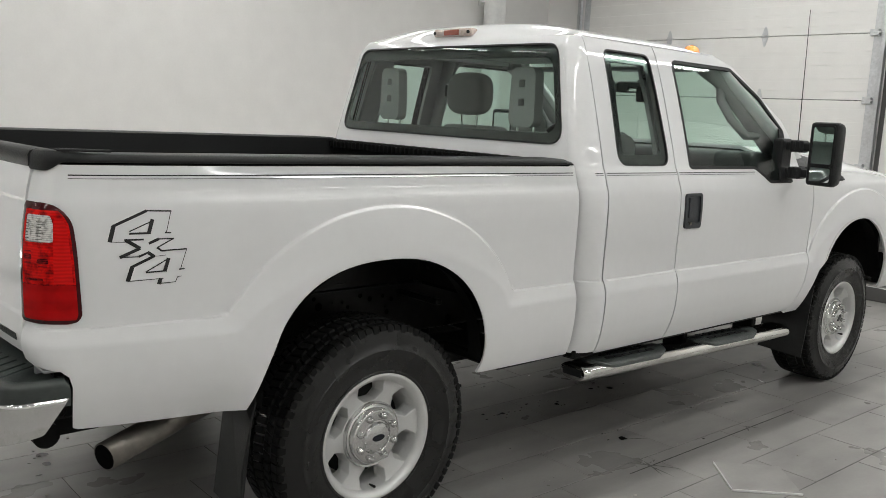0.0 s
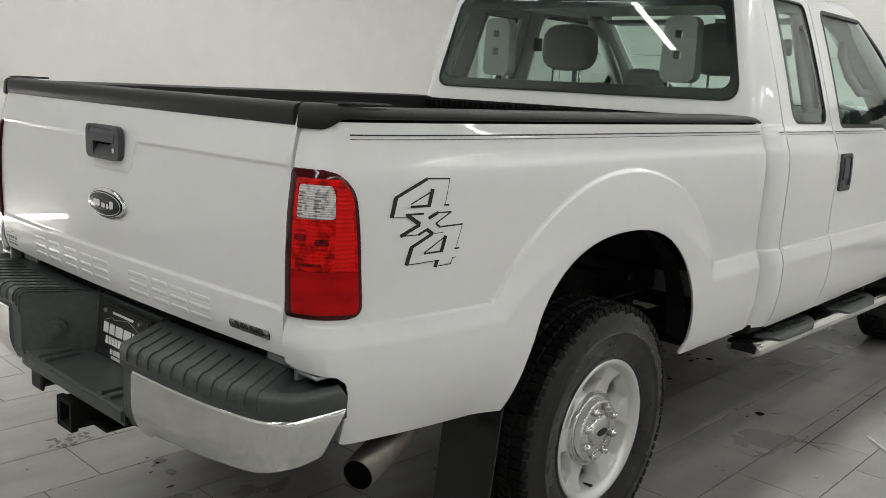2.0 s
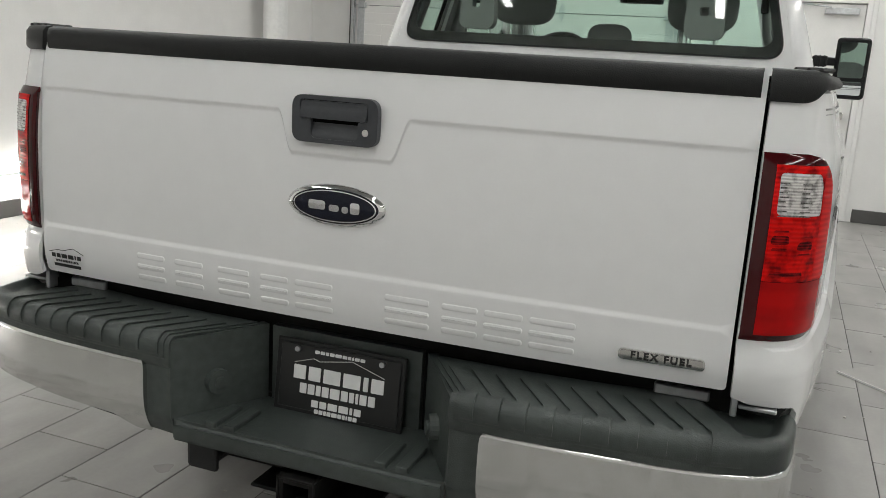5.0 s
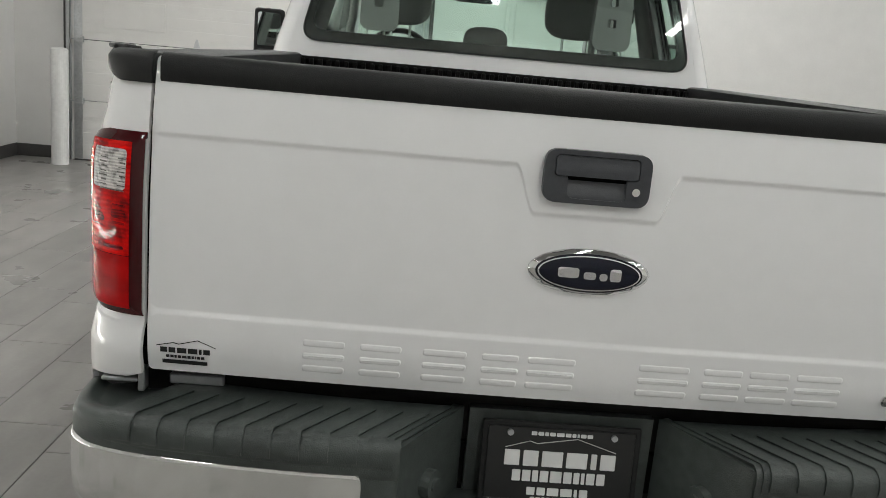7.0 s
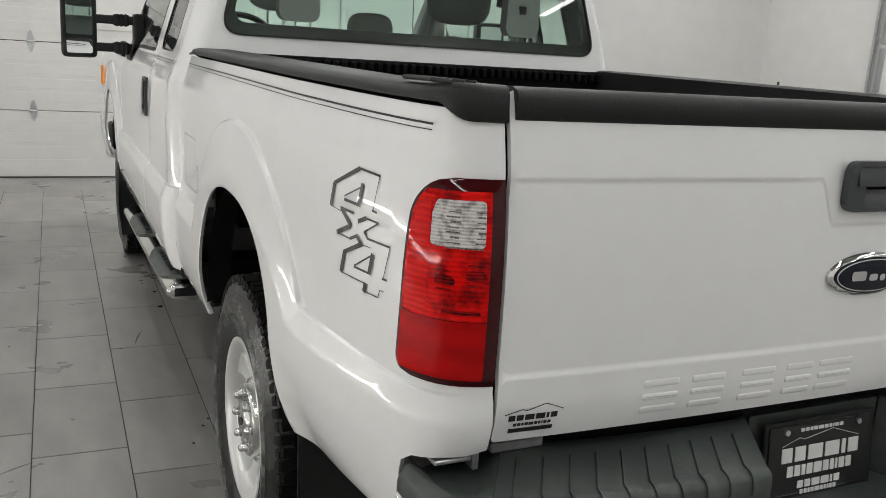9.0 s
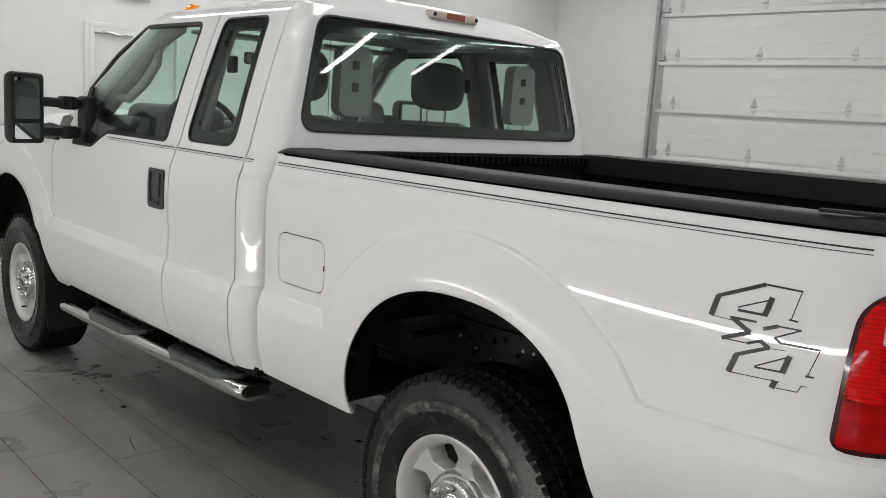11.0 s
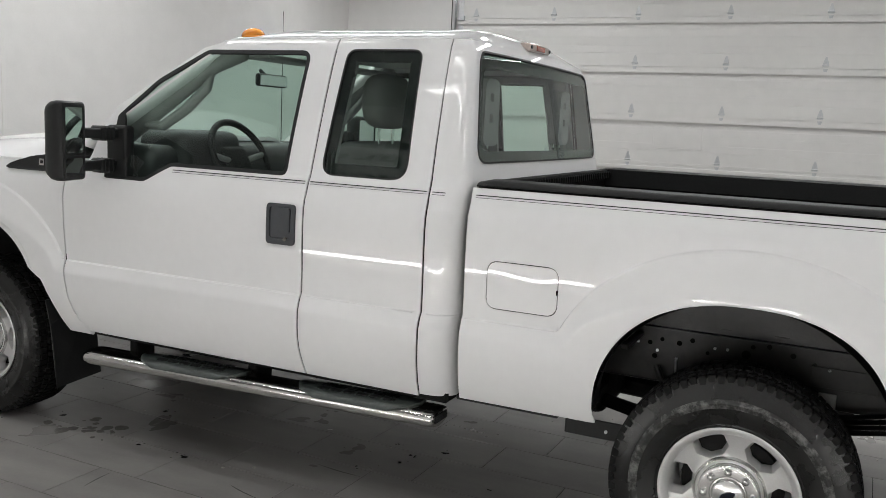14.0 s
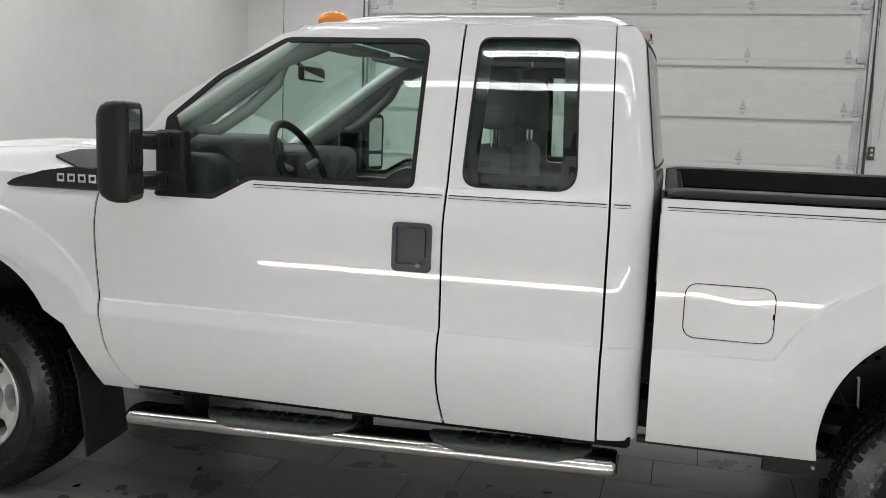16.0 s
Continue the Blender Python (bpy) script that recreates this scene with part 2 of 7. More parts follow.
M_CRYSTAL = lens("fluted_clear_lens", (0.72, 0.69, 0.67), (0.10, 0.09, 0.085), 0.0050, 0.28, "Z", patch=0.55, depths=80)
M_FLUTE = lens("shaded_flute", (0.22, 0.21, 0.20), (0.05, 0.045, 0.04), 0.003, 0.4, "Y", patch=0.6, depths=110)
M_CLEAR = mat("clear_lens", (0.62, 0.60, 0.58), 0.12, grain=0.25, scale=60, coat=1.0, blotch=0.3)
M_LENSMID = mat("dusky_red_lens", (0.36, 0.10, 0.07), 0.12, coat=0.8)
M_CHMSL = mat("pink_tinted_lens", (0.56, 0.46, 0.41), 0.12, grain=0.2, scale=90, coat=0.8)
M_AMBER = mat("amber_lens", (0.85, 0.28, 0.02), 0.15, coat=1.0)
M_NAVY = mat("navy_enamel", (0.005, 0.0065, 0.017), 0.22, spec=0.25, coat=0.25)
M_WHITE = mat("white_print", (0.75, 0.75, 0.74), 0.5)
M_DECAL = mat("black_vinyl_decal", (0.012, 0.0125, 0.0125), 0.35)
M_TUBE = emitter("lit_tube", (1.0, 0.985, 0.96), 14.0)


# ---- building helpers ----
def part(name, bm, material, parent=None, label="", smooth=False):
    """Links a bmesh (or ready mesh data) as one mesh object under a thing or part."""
    if isinstance(bm, bmesh.types.BMesh):
        me = bpy.data.meshes.new(name)
        bm.normal_update()
        bm.to_mesh(me)
        bm.free()
    else:
        me = bm
    if smooth:
        me.polygons.foreach_set("use_smooth", [True] * len(me.polygons))
    me.materials.clear()
    me.materials.append(material)
    ob = new(name, me)
    if parent is not None:
        ob.parent = parent
    if label:
        tagged(ob, label)
    return ob


def empty(name, label, category, m=None, group="", kind=""):
    ob = new(name)
    ob.empty_display_size = 0.1
    if m is not None:
        ob.matrix_world = m
    return tagged(ob, label, category, group, kind)


def box(x0, x1, y0, y1, z0, z1, bevel=0.0, seg=2, bm=None):
    own = bm is None
    bm = bm or bmesh.new()
    made = bmesh.ops.create_cube(bm, size=1)["verts"]
    for v in made:
        v.co = Vector((x0 + (v.co.x + 0.5) * (x1 - x0), y0 + (v.co.y + 0.5) * (y1 - y0), z0 + (v.co.z + 0.5) * (z1 - z0)))
    if bevel:
        es = list({e for v in made for e in v.link_edges})
        bmesh.ops.bevel(bm, geom=es, offset=bevel, segments=seg, profile=0.5, affect="EDGES")
    return bm


def bar(a, b, r, sides=10, bm=None, r2=None):
    """A round bar from a to b."""
    bm = bm or bmesh.new()
    a, b = Vector(a), Vector(b)
    q = (b - a).to_track_quat("Z", "Y").to_matrix().to_4x4()
    m = Matrix.Translation((a + b) / 2) @ q
    bmesh.ops.create_cone(bm, cap_ends=True, segments=sides, radius1=r, radius2=r if r2 is None else r2, depth=(b - a).length, matrix=m)
    return bm


def sweep(points, r, sides=8, bm=None, squash=1.0):
    """A tube along a polyline."""
    bm = bm or bmesh.new()
    pts = [Vector(p) for p in points]
    rings = []
    for i, p in enumerate(pts):
        d = (pts[min(i + 1, len(pts) - 1)] - pts[max(i - 1, 0)]).normalized()
        s = d.cross(Vector((0, 0, 1)))
        s = s.normalized() if s.length > 1e-4 else Vector((1, 0, 0))
        u = s.cross(d).normalized()
        rings.append([bm.verts.new(p + s * math.cos(a) * r + u * math.sin(a) * r * squash) for a in [2 * math.pi * k / sides for k in range(sides)]])
    for r0, r1 in zip(rings, rings[1:]):
        for k in range(sides):
            bm.faces.new((r0[k], r0[(k + 1) % sides], r1[(k + 1) % sides], r1[k]))
    bm.faces.new(rings[0])
    bm.faces.new(list(reversed(rings[-1])))
    bmesh.ops.recalc_face_normals(bm, faces=bm.faces)
    return bm


def hermite(points):
    """A smooth monotone curve through (a, b) points."""
    xs, ys = np.array(points, float).T
    h, d = np.diff(xs), np.diff(ys) / np.diff(xs)
    m = np.r_[d[0], np.where(d[1:] * d[:-1] > 0, 2 * d[1:] * d[:-1] / np.where(d[1:] + d[:-1] == 0, 1, d[1:] + d[:-1]), 0), d[-1]]

    def f(x):
        x = min(max(x, xs[0]), xs[-1])
        i = min(max(int(np.searchsorted(xs, x)) - 1, 0), len(h) - 1)
        t = (x - xs[i]) / h[i]
        return float((1 + 2 * t) * (1 - t) ** 2 * ys[i] + t * (1 - t) ** 2 * h[i] * m[i] + t * t * (3 - 2 * t) * ys[i + 1] + t * t * (t - 1) * h[i] * m[i + 1])

    return f


def step01(x):
    x = min(max(x, 0.0), 1.0)
    return x * x * (3 - 2 * x)


def soft_max(a, b, k=0.012):
    h = min(max(0.5 + 0.5 * (a - b) / k, 0), 1)
    return b + (a - b) * h + k * h * (1 - h)


def inside(poly, x, y):
    c = False
    for (x0, y0), (x1, y1) in zip(poly, poly[1:] + poly[:1]):
        if (y0 > y) != (y1 > y) and x < (x1 - x0) * (y - y0) / (y1 - y0) + x0:
            c = not c
    return c


def rounded(poly, radii, n=6):
    """A polygon with its corners rounded (radii: one number or one each)."""
    out = []
    k = len(poly)
    for i, p in enumerate(poly):
        r = radii if isinstance(radii, (int, float)) else radii[i]
        p, a, b = Vector(p), Vector(poly[i - 1]), Vector(poly[(i + 1) % k])
        if r <= 0:
            out.append((p.x, p.y))
            continue
        da, db = (a - p).normalized(), (b - p).normalized()
        half = math.acos(max(-1, min(1, da.dot(db)))) / 2
        t = min(r / max(math.tan(half), 1e-3), 0.48 * (a - p).length, 0.48 * (b - p).length)
        s, e = p + da * t, p + db * t
        for j in range(n + 1):
            u = j / n
            q = s * (1 - u) ** 2 + p * 2 * u * (1 - u) + e * u * u
            out.append((q.x, q.y))
    return out


def resample(poly, h):
    out = []
    for (x0, y0), (x1, y1) in zip(poly, poly[1:] + poly[:1]):
        n = max(1, int(math.hypot(x1 - x0, y1 - y0) / h + 0.5))
        out += [(x0 + (x1 - x0) * i / n, y0 + (y1 - y0) * i / n) for i in range(n)]
    return out


def shrunk(poly, d):
    """A polygon moved inwards by d (for convex-ish outlines)."""
    area = sum(x0 * y1 - x1 * y0 for (x0, y0), (x1, y1) in zip(poly, poly[1:] + poly[:1]))
    sg = 1 if area > 0 else -1
    out, k = [], len(poly)
    for i in range(k):
        a, b = Vector(poly[i - 1]), Vector(poly[(i + 1) % k])
        t = (b - a).normalized()
        out.append((poly[i][0] - sg * t.y * d, poly[i][1] + sg * t.x * d))
    return out


from mathutils.geometry import delaunay_2d_cdt


def skin(name, outline, surf, material, parent=None, holes=(), h=0.03, flange=0.014, mirror=False, flip=False, lift=0.0, label="", creases=()):
    """A sheet cut to an outline in (a, b) and laid on the surface surf(a, b), with exact surface normals and turned-in edges."""
    loops = [resample(list(outline), h)] + [resample(list(o), h) for o in holes]
    pts, edges = [], []
    for lp in loops:
        k = len(pts)
        pts += lp
        edges += [(k + i, k + (i + 1) % len(lp)) for i in range(len(lp))]
    a0, a1 = min(p[0] for p in loops[0]), max(p[0] for p in loops[0])
    b0, b1 = min(p[1] for p in loops[0]), max(p[1] for p in loops[0])
    rim = np.array(pts)
    keep = 0.45 * h
    for line in creases:
        last = None
        for q in line:
            ok = inside(loops[0], *q) and not any(inside(o, *q) for o in loops[1:]) and ((rim - q) ** 2).sum(1).min() > 0.004 ** 2
            if ok:
                pts.append(q)
                if last is not None:
                    edges.append((last, len(pts) - 1))
            last = len(pts) - 1 if ok else None
    rim = np.array(pts)
    na, nb = max(1, int((a1 - a0) / h)), max(1, int((b1 - b0) / h))
    for i in range(na):
        for j in range(nb):
            q = (a0 + (i + 0.5) * (a1 - a0) / na, b0 + (j + 0.5) * (b1 - b0) / nb)
            if inside(loops[0], *q) and not any(inside(o, *q) for o in loops[1:]) and ((rim - q) ** 2).sum(1).min() > keep ** 2:
                pts.append(q)
    vs, _, fs, *_ = delaunay_2d_cdt([Vector(p) for p in pts], edges, [], 0, 1e-7)
    tris = []
    for f in fs:
        c = sum((vs[i] for i in f), Vector((0, 0))) / len(f)
        if inside(loops[0], c.x, c.y) and not any(inside(o, c.x, c.y) for o in loops[1:]):
            tris.append(list(f))
    co, no, e = [], [], 1e-3
    for v in vs:
        p = surf(v.x, v.y)
        n = (surf(v.x + e, v.y) - surf(v.x - e, v.y)).cross(surf(v.x, v.y + e) - surf(v.x, v.y - e)).normalized()
        if flip:
            n = -n
        co.append(p + n * lift)
        no.append(n)
    # faces follow the normals
    out = []
    for t in tris:
        g = (co[t[1]] - co[t[0]]).cross(co[t[2]] - co[t[0]])
        out.append(t if g.dot(no[t[0]]) > 0 else t[::-1])
    count = {}
    for t in out:
        for i in range(3):
            count.setdefault((min(t[i], t[(i + 1) % 3]), max(t[i], t[(i + 1) % 3])), []).append((t[i], t[(i + 1) % 3]))
    if flange:
        lower = {}
        for es in [es for es in count.values() if len(es) == 1]:
            i, j = es[0]
            side = (co[j] - co[i]).cross(no[i]).normalized()
            top = []
            for k in (i, j):
                top.append(len(co))
                co.append(co[k].copy())
                no.append(side)
            low = []
            for k in (i, j):
                low.append(len(co))
                co.append(co[k] - no[k] * flange)
                no.append(side)
            out.append([top[0], low[0], low[1], top[1]])
    if mirror:
        co = [Vector((-p.x, p.y, p.z)) for p in co]
        no = [Vector((-p.x, p.y, p.z)) for p in no]
        out = [t[::-1] for t in out]
    me = bpy.data.meshes.new(name)
    me.from_pydata([tuple(p) for p in co], [], out)
    me.polygons.foreach_set("use_smooth", [True] * len(me.polygons))
    me.normals_split_custom_set_from_vertices([tuple(p) for p in no])
    return part(name, me, material, parent, label)


# ---- the room ----
def wall(name, x0, x1, y0, y1, z0, z1, label):
    ob = part(name, box(x0, x1, y0, y1, z0, z1), M_WALL)
    return tagged(ob, label, "wall", kind="structure")


FD0, FD1, FDZ = -3.80, -0.26, 3.73   # overhead door in the front wall
RD0, RD1, RDZ = -1.12, 4.86, 4.27    # overhead door in the right wall
PD0, PD1, PDZ = 0.62, 1.53, 2.11     # people door in the front wall
T = 0.2
wall("wall_front", X_LEFT - T, FD0, Y_FRONT, Y_FRONT + T, 0, Z_TOP, "plain white painted wall beside the overhead door")
wall("wall_front_middle", FD1, PD0, Y_FRONT, Y_FRONT + T, 0, Z_TOP, "plain white painted wall between two doors")
wall("wall_front_right", PD1, X_RIGHT + T, Y_FRONT, Y_FRONT + T, 0, Z_TOP, "plain white painted wall in the room's corner")
wall("wall_front_over_door", FD0, FD1, Y_FRONT, Y_FRONT + T, FDZ, Z_TOP, "white painted wall above the overhead door")
wall("wall_front_over_exit", PD0, PD1, Y_FRONT, Y_FRONT + T, PDZ, Z_TOP, "white painted wall above the exit door")
wall("wall_left", X_LEFT - T, X_LEFT, Y_BACK, Y_FRONT, 0, Z_TOP, "long white painted wall with a low light tube")
wall("wall_back", X_LEFT - T, X_RIGHT + T, Y_BACK - T, Y_BACK, 0, Z_TOP, "plain white painted wall at the room's end")
wall("wall_right", X_RIGHT, X_RIGHT + T, RD1, Y_FRONT, 0, Z_TOP, "plain white painted wall with a small socket")
wall("wall_right_rear", X_RIGHT, X_RIGHT + T, Y_BACK, RD0, 0, Z_TOP, "white painted wall behind the overhead door track")
ceil = tagged(part("ceiling", box(X_LEFT - T, X_RIGHT + T, Y_BACK - T, Y_FRONT + T, Z_TOP, Z_TOP + 0.15), M_CEIL), "grey corrugated metal roof deck", "ceiling", kind="structure")
rib = bmesh.new()
for k in range(18):
    yy = Y_BACK + 0.4 + k * 0.74
    box(X_LEFT, X_RIGHT, yy, yy + 0.12, Z_TOP - 0.16, Z_TOP - 0.004, bm=rib)
tagged(part("ceiling_joist", rib, M_CEIL), "row of dark steel roof joists under the deck", "joist", kind="structure")
floor = tagged(part("floor", box(X_LEFT - T, X_RIGHT + T, Y_BACK - T, Y_FRONT + T, -0.12, -0.0025), M_GROUT), "grey porcelain tile floor with dark joints", "floor", kind="structure")


def baseboard(name, x0, x1, y0, y1):
    tagged(part(name, box(x0, x1, y0, y1, 0.001, 0.13, 0.004), M_BASE), "dark rubber baseboard at the wall's foot", "baseboard", kind="structure")


baseboard("baseboard_left", X_LEFT + 0.001, X_LEFT + 0.013, Y_BACK, Y_FRONT)
baseboard("baseboard_front", X_LEFT + 0.013, FD0 - 0.1, Y_FRONT - 0.013, Y_FRONT - 0.001)
baseboard("baseboard_front_middle", FD1 + 0.1, PD0 - 0.1, Y_FRONT - 0.013, Y_FRONT - 0.001)
baseboard("baseboard_front_right", PD1 + 0.1, X_RIGHT - 0.02, Y_FRONT - 0.013, Y_FRONT - 0.001)
baseboard("baseboard_right", X_RIGHT - 0.013, X_RIGHT - 0.001, RD1 + 0.12, Y_FRONT)


def hinge(parent, m):
    """A pressed-steel panel hinge: two pointed leaves on a knuckle."""
    bm = bmesh.new()
    for sg in (1, -1):
        pr = [(-0.032, 0.012), (0.032, 0.012), (0.030, 0.03), (0.008, 0.098), (-0.008, 0.098), (-0.030, 0.03)]
        f = [bm.verts.new((x, 0, sg * z)) for x, z in pr]
        g = [bm.verts.new((x, -0.004, sg * z)) for x, z in pr]
        bm.faces.new(f)
        bm.faces.new(g)
        for i in range(6):
            bm.faces.new((f[i], f[(i + 1) % 6], g[(i + 1) % 6], g[i]))
    bar((-0.036, -0.008, 0), (0.036, -0.008, 0), 0.009, 8, bm)
    bmesh.ops.recalc_face_normals(bm, faces=bm.faces)
    ob = part("hinge", bm, M_GALV, parent)
    ob.matrix_local = m
    return ob


def overhead_door(name, width, height, sect, hinges, windows, label, struts, grooves=4):
    """A sectional steel door standing in the x-z plane, its room side facing -y, its left bottom corner at the origin."""
    top = empty(name, label, "overhead door", kind="structure")
    n = int(round(height / sect))
    for k in range(n):
        bm = bmesh.new()
        z0, z1 = k * sect + 0.003, (k + 1) * sect - 0.003
        box(0, width, 0, 0.045, z0, z1, 0.004, 1, bm)
        # pressed ribs along the section
        for g in range(grooves):
            zz = z0 + (g + 1) * (z1 - z0) / (grooves + 1)
            box(0.06, width - 0.06, -0.0022, 0.001, zz - 0.045, zz + 0.045, 0.002, 1, bm)
        part("panel", bm, M_DOOR, top)
        if struts and k:
            st = bmesh.new()
            box(0.02, width - 0.02, -0.035, -0.0005, k * sect - 0.055, k * sect - 0.045, bm=st)
            box(0.02, width - 0.02, -0.037, -0.034, k * sect - 0.085, k * sect - 0.045, bm=st)
            box(0.02, width - 0.02, -0.012, -0.0005, k * sect - 0.006, k * sect + 0.010, bm=st)
            part("strut", st, M_DOOR, top)
        if k:
            for hx in hinges:
                hinge(top, Matrix.Translation((hx, -0.003, k * sect + (0.03 if struts else 0))))
    # end stiles
    for sx in (0.0, width - 0.085):
        part("stile", box(sx, sx + 0.085, -0.004, 0.0, 0.01, height, 0.001, 1), M_GALV, top)
    for wx, wz, ww, wh in windows:
        bm = bmesh.new()
        box(wx, wx + ww, -0.010, -0.002, wz, wz + wh, 0.006, 2, bm)
        fr = part("vision_panel", bm, M_DOOR, top, "blanked rectangular vision panel")
        bm = bmesh.new()
        box(wx + 0.025, wx + ww - 0.025, -0.013, -0.011, wz + 0.025, wz + wh - 0.025, 0.001, 1, bm)
        part("blank", bm, M_DOOR, fr)
    part("bottom_seal", box(0, width, -0.006, 0.05, 0.0015, 0.014, 0.003, 1), M_BASE, top)
    # roller tracks
    for sx in (-0.055, width + 0.015):
        bm = box(sx, sx + 0.04, -0.075, -0.070, 0.01, height + 0.1)
        box(sx, sx + 0.004, -0.075, -0.02, 0.01, height + 0.1, bm=bm)
        box(sx + 0.036, sx + 0.04, -0.075, -0.03, 0.01, height + 0.1, bm=bm)
        part("track", bm, M_GALV, top)
        for k in range(1, n):
            rz = k * sect
            inner = sx + 0.02
            bm = bar((inner, -0.05, rz), (inner + (0.14 if sx < 0 else -0.14), -0.05, rz), 0.007, 8)
            box(inner + (0.06 if sx < 0 else -0.14), inner + (0.14 if sx < 0 else -0.06), -0.055, -0.003, rz - 0.03, rz + 0.03, 0.004, 1, bm)
            bar((inner - 0.012, -0.05, rz), (inner + 0.012, -0.05, rz), 0.022, 12, bm)
            part("roller", bm, M_GALV, top)
    # jamb trim
    for sx in (-0.10, width + 0.06):
        part("jamb", box(sx, sx + 0.04, -0.012, -0.001, 0.002, height + 0.05), M_BASE, top)
    return top


fd = overhead_door("door_1", FD1 - FD0, FDZ - 0.01, 0.62, [0.62 * 2, 0.62 * 2 + 1.135], [(0.30, 1.375, 0.62, 0.28), (2.66, 1.375, 0.62, 0.28)], "closed white steel sectional overhead door in the front wall", False, 4)
fd.matrix_world = pose(FD0, Y_FRONT, 0)
rdoor = overhead_door("door_2", RD1 - RD0, RDZ - 0.01, 0.60, [0.27 + 1.105 * k for k in range(6)], [(RD1 - 2.07, 1.38, 0.60, 0.28)], "wide closed white sectional overhead door with horizontal stiffeners", True, 2)
rdoor.matrix_world = pose(X_RIGHT, RD1, 0, 0, 0, -90)

# people door with its frame, closer and sign
pdoor = empty("door_3", "closed white painted steel exit door", "door", pose(PD0, Y_FRONT, 0), kind="structure")
part("leaf", box(0.055, PD1 - PD0 - 0.055, 0.02, 0.065, 0.012, PDZ - 0.055, 0.003, 1), M_DOOR, pdoor)
bm = box(0.0, 0.05, -0.02, 0.12, 0.002, PDZ, 0.004, 1)
box(PD1 - PD0 - 0.05, PD1 - PD0, -0.02, 0.12, 0.002, PDZ, 0.004, 1, bm)
box(0.05, PD1 - PD0 - 0.05, -0.02, 0.12, PDZ - 0.05, PDZ, 0.004, 1, bm)
box(-0.045, 0.0, -0.02, -0.001, 0.002, PDZ + 0.045, 0.004, 1, bm)
box(PD1 - PD0, PD1 - PD0 + 0.045, -0.02, -0.001, 0.002, PDZ + 0.045, 0.004, 1, bm)
box(0.0, PD1 - PD0, -0.02, -0.001, PDZ, PDZ + 0.045, 0.004, 1, bm)
part("frame", bm, M_WALL, pdoor)
part("panic_bar", box(0.12, PD1 - PD0 - 0.12, -0.05, 0.018, 0.98, 1.05, 0.01, 2), M_STEEL, pdoor)
cl = part("door_closer", box(0.50, 0.80, -0.03, 0.018, PDZ - 0.155, PDZ - 0.095, 0.008, 2), M_GALV, pdoor, "aluminium door closer")
bm = bar((0.55, -0.05, PDZ - 0.095), (0.30, -0.09, PDZ - 0.07), 0.009, 8)
bar((0.30, -0.09, PDZ - 0.07), (0.12, -0.02, PDZ - 0.03), 0.009, 8, bm)
part("arm", bm, M_GALV, cl)


def words(text, size, material, parent, m, name="lettering", depth=0.001, spacing=1.0, bold=0.0):
    """Flat lettering in the built-in font, as a mesh."""
    cu = bpy.data.curves.new(name, "FONT")
    cu.body, cu.size, cu.extrude, cu.align_x, cu.align_y = text, size, depth, "CENTER", "CENTER"
    cu.space_character, cu.offset = spacing, bold
    tmp = new(name, cu)
    me = bpy.data.meshes.new_from_object(tmp.evaluated_get(bpy.context.evaluated_depsgraph_get()))
    bpy.data.objects.remove(tmp)
    ob = part(name, me, material, parent)
    ob.matrix_local = m
    return ob


M_EXIT = mat("red_print", (0.55, 0.02, 0.03), 0.4)
sign = empty("exit_sign", "white exit sign with red letters above the door", "sign", pose(1.05, Y_FRONT, 2.50))
part("housing", box(-0.15, 0.15, -0.045, -0.001, -0.10, 0.10, 0.008, 2), M_WHITE, sign)
words("EXIT", 0.19, M_EXIT, sign, pose(0, -0.0462, 0, 90, 0, 0), depth=0.0008, bold=0.004)


def post():
    """A bollard: a capped steel pipe in a plastic sleeve."""
    ob = empty("bollard", "white sleeved steel bollard beside the overhead door", "bollard", pose(-3.80, 6.24, 0))
    bm = bar((0, 0, 0.002), (0, 0, 1.13), 0.083, 28)
    part("sleeve", bm, M_WHITE, ob, smooth=False)
    bm = bmesh.new()
    bmesh.ops.create_uvsphere(bm, u_segments=28, v_segments=8, radius=0.083, matrix=Matrix.Translation((0, 0, 1.13)) @ Matrix.Diagonal((1, 1, 0.3, 1)))
    part("cap", bm, M_WHITE, ob, smooth=True)
    return ob


post()

# the tall pipe near the left wall with its clamps
pipe = empty("downpipe", "thick white vertical pipe on wall brackets", "pipe", pose(-4.17, 5.45, 0))
bm = bmesh.new()
bmesh.ops.create_cone(bm, cap_ends=True, segments=36, radius1=0.125, radius2=0.125, depth=Z_TOP - 0.2, matrix=Matrix.Translation((0, 0, (Z_TOP - 0.2) / 2 + 0.003)))
part("tube", bm, M_WHITE, pipe, smooth=True)
for z in (0.75, 2.86):
    bm = box(X_LEFT + 4.17 + 0.002, -0.11, -0.03, 0.03, z - 0.012, z + 0.012, 0.003, 1)
    box(X_LEFT + 4.17 + 0.002, X_LEFT + 4.17 + 0.012, -0.06, 0.06, z - 0.05, z + 0.05, 0.003, 1, bm)
    part("bracket", bm, M_WHITE, pipe)

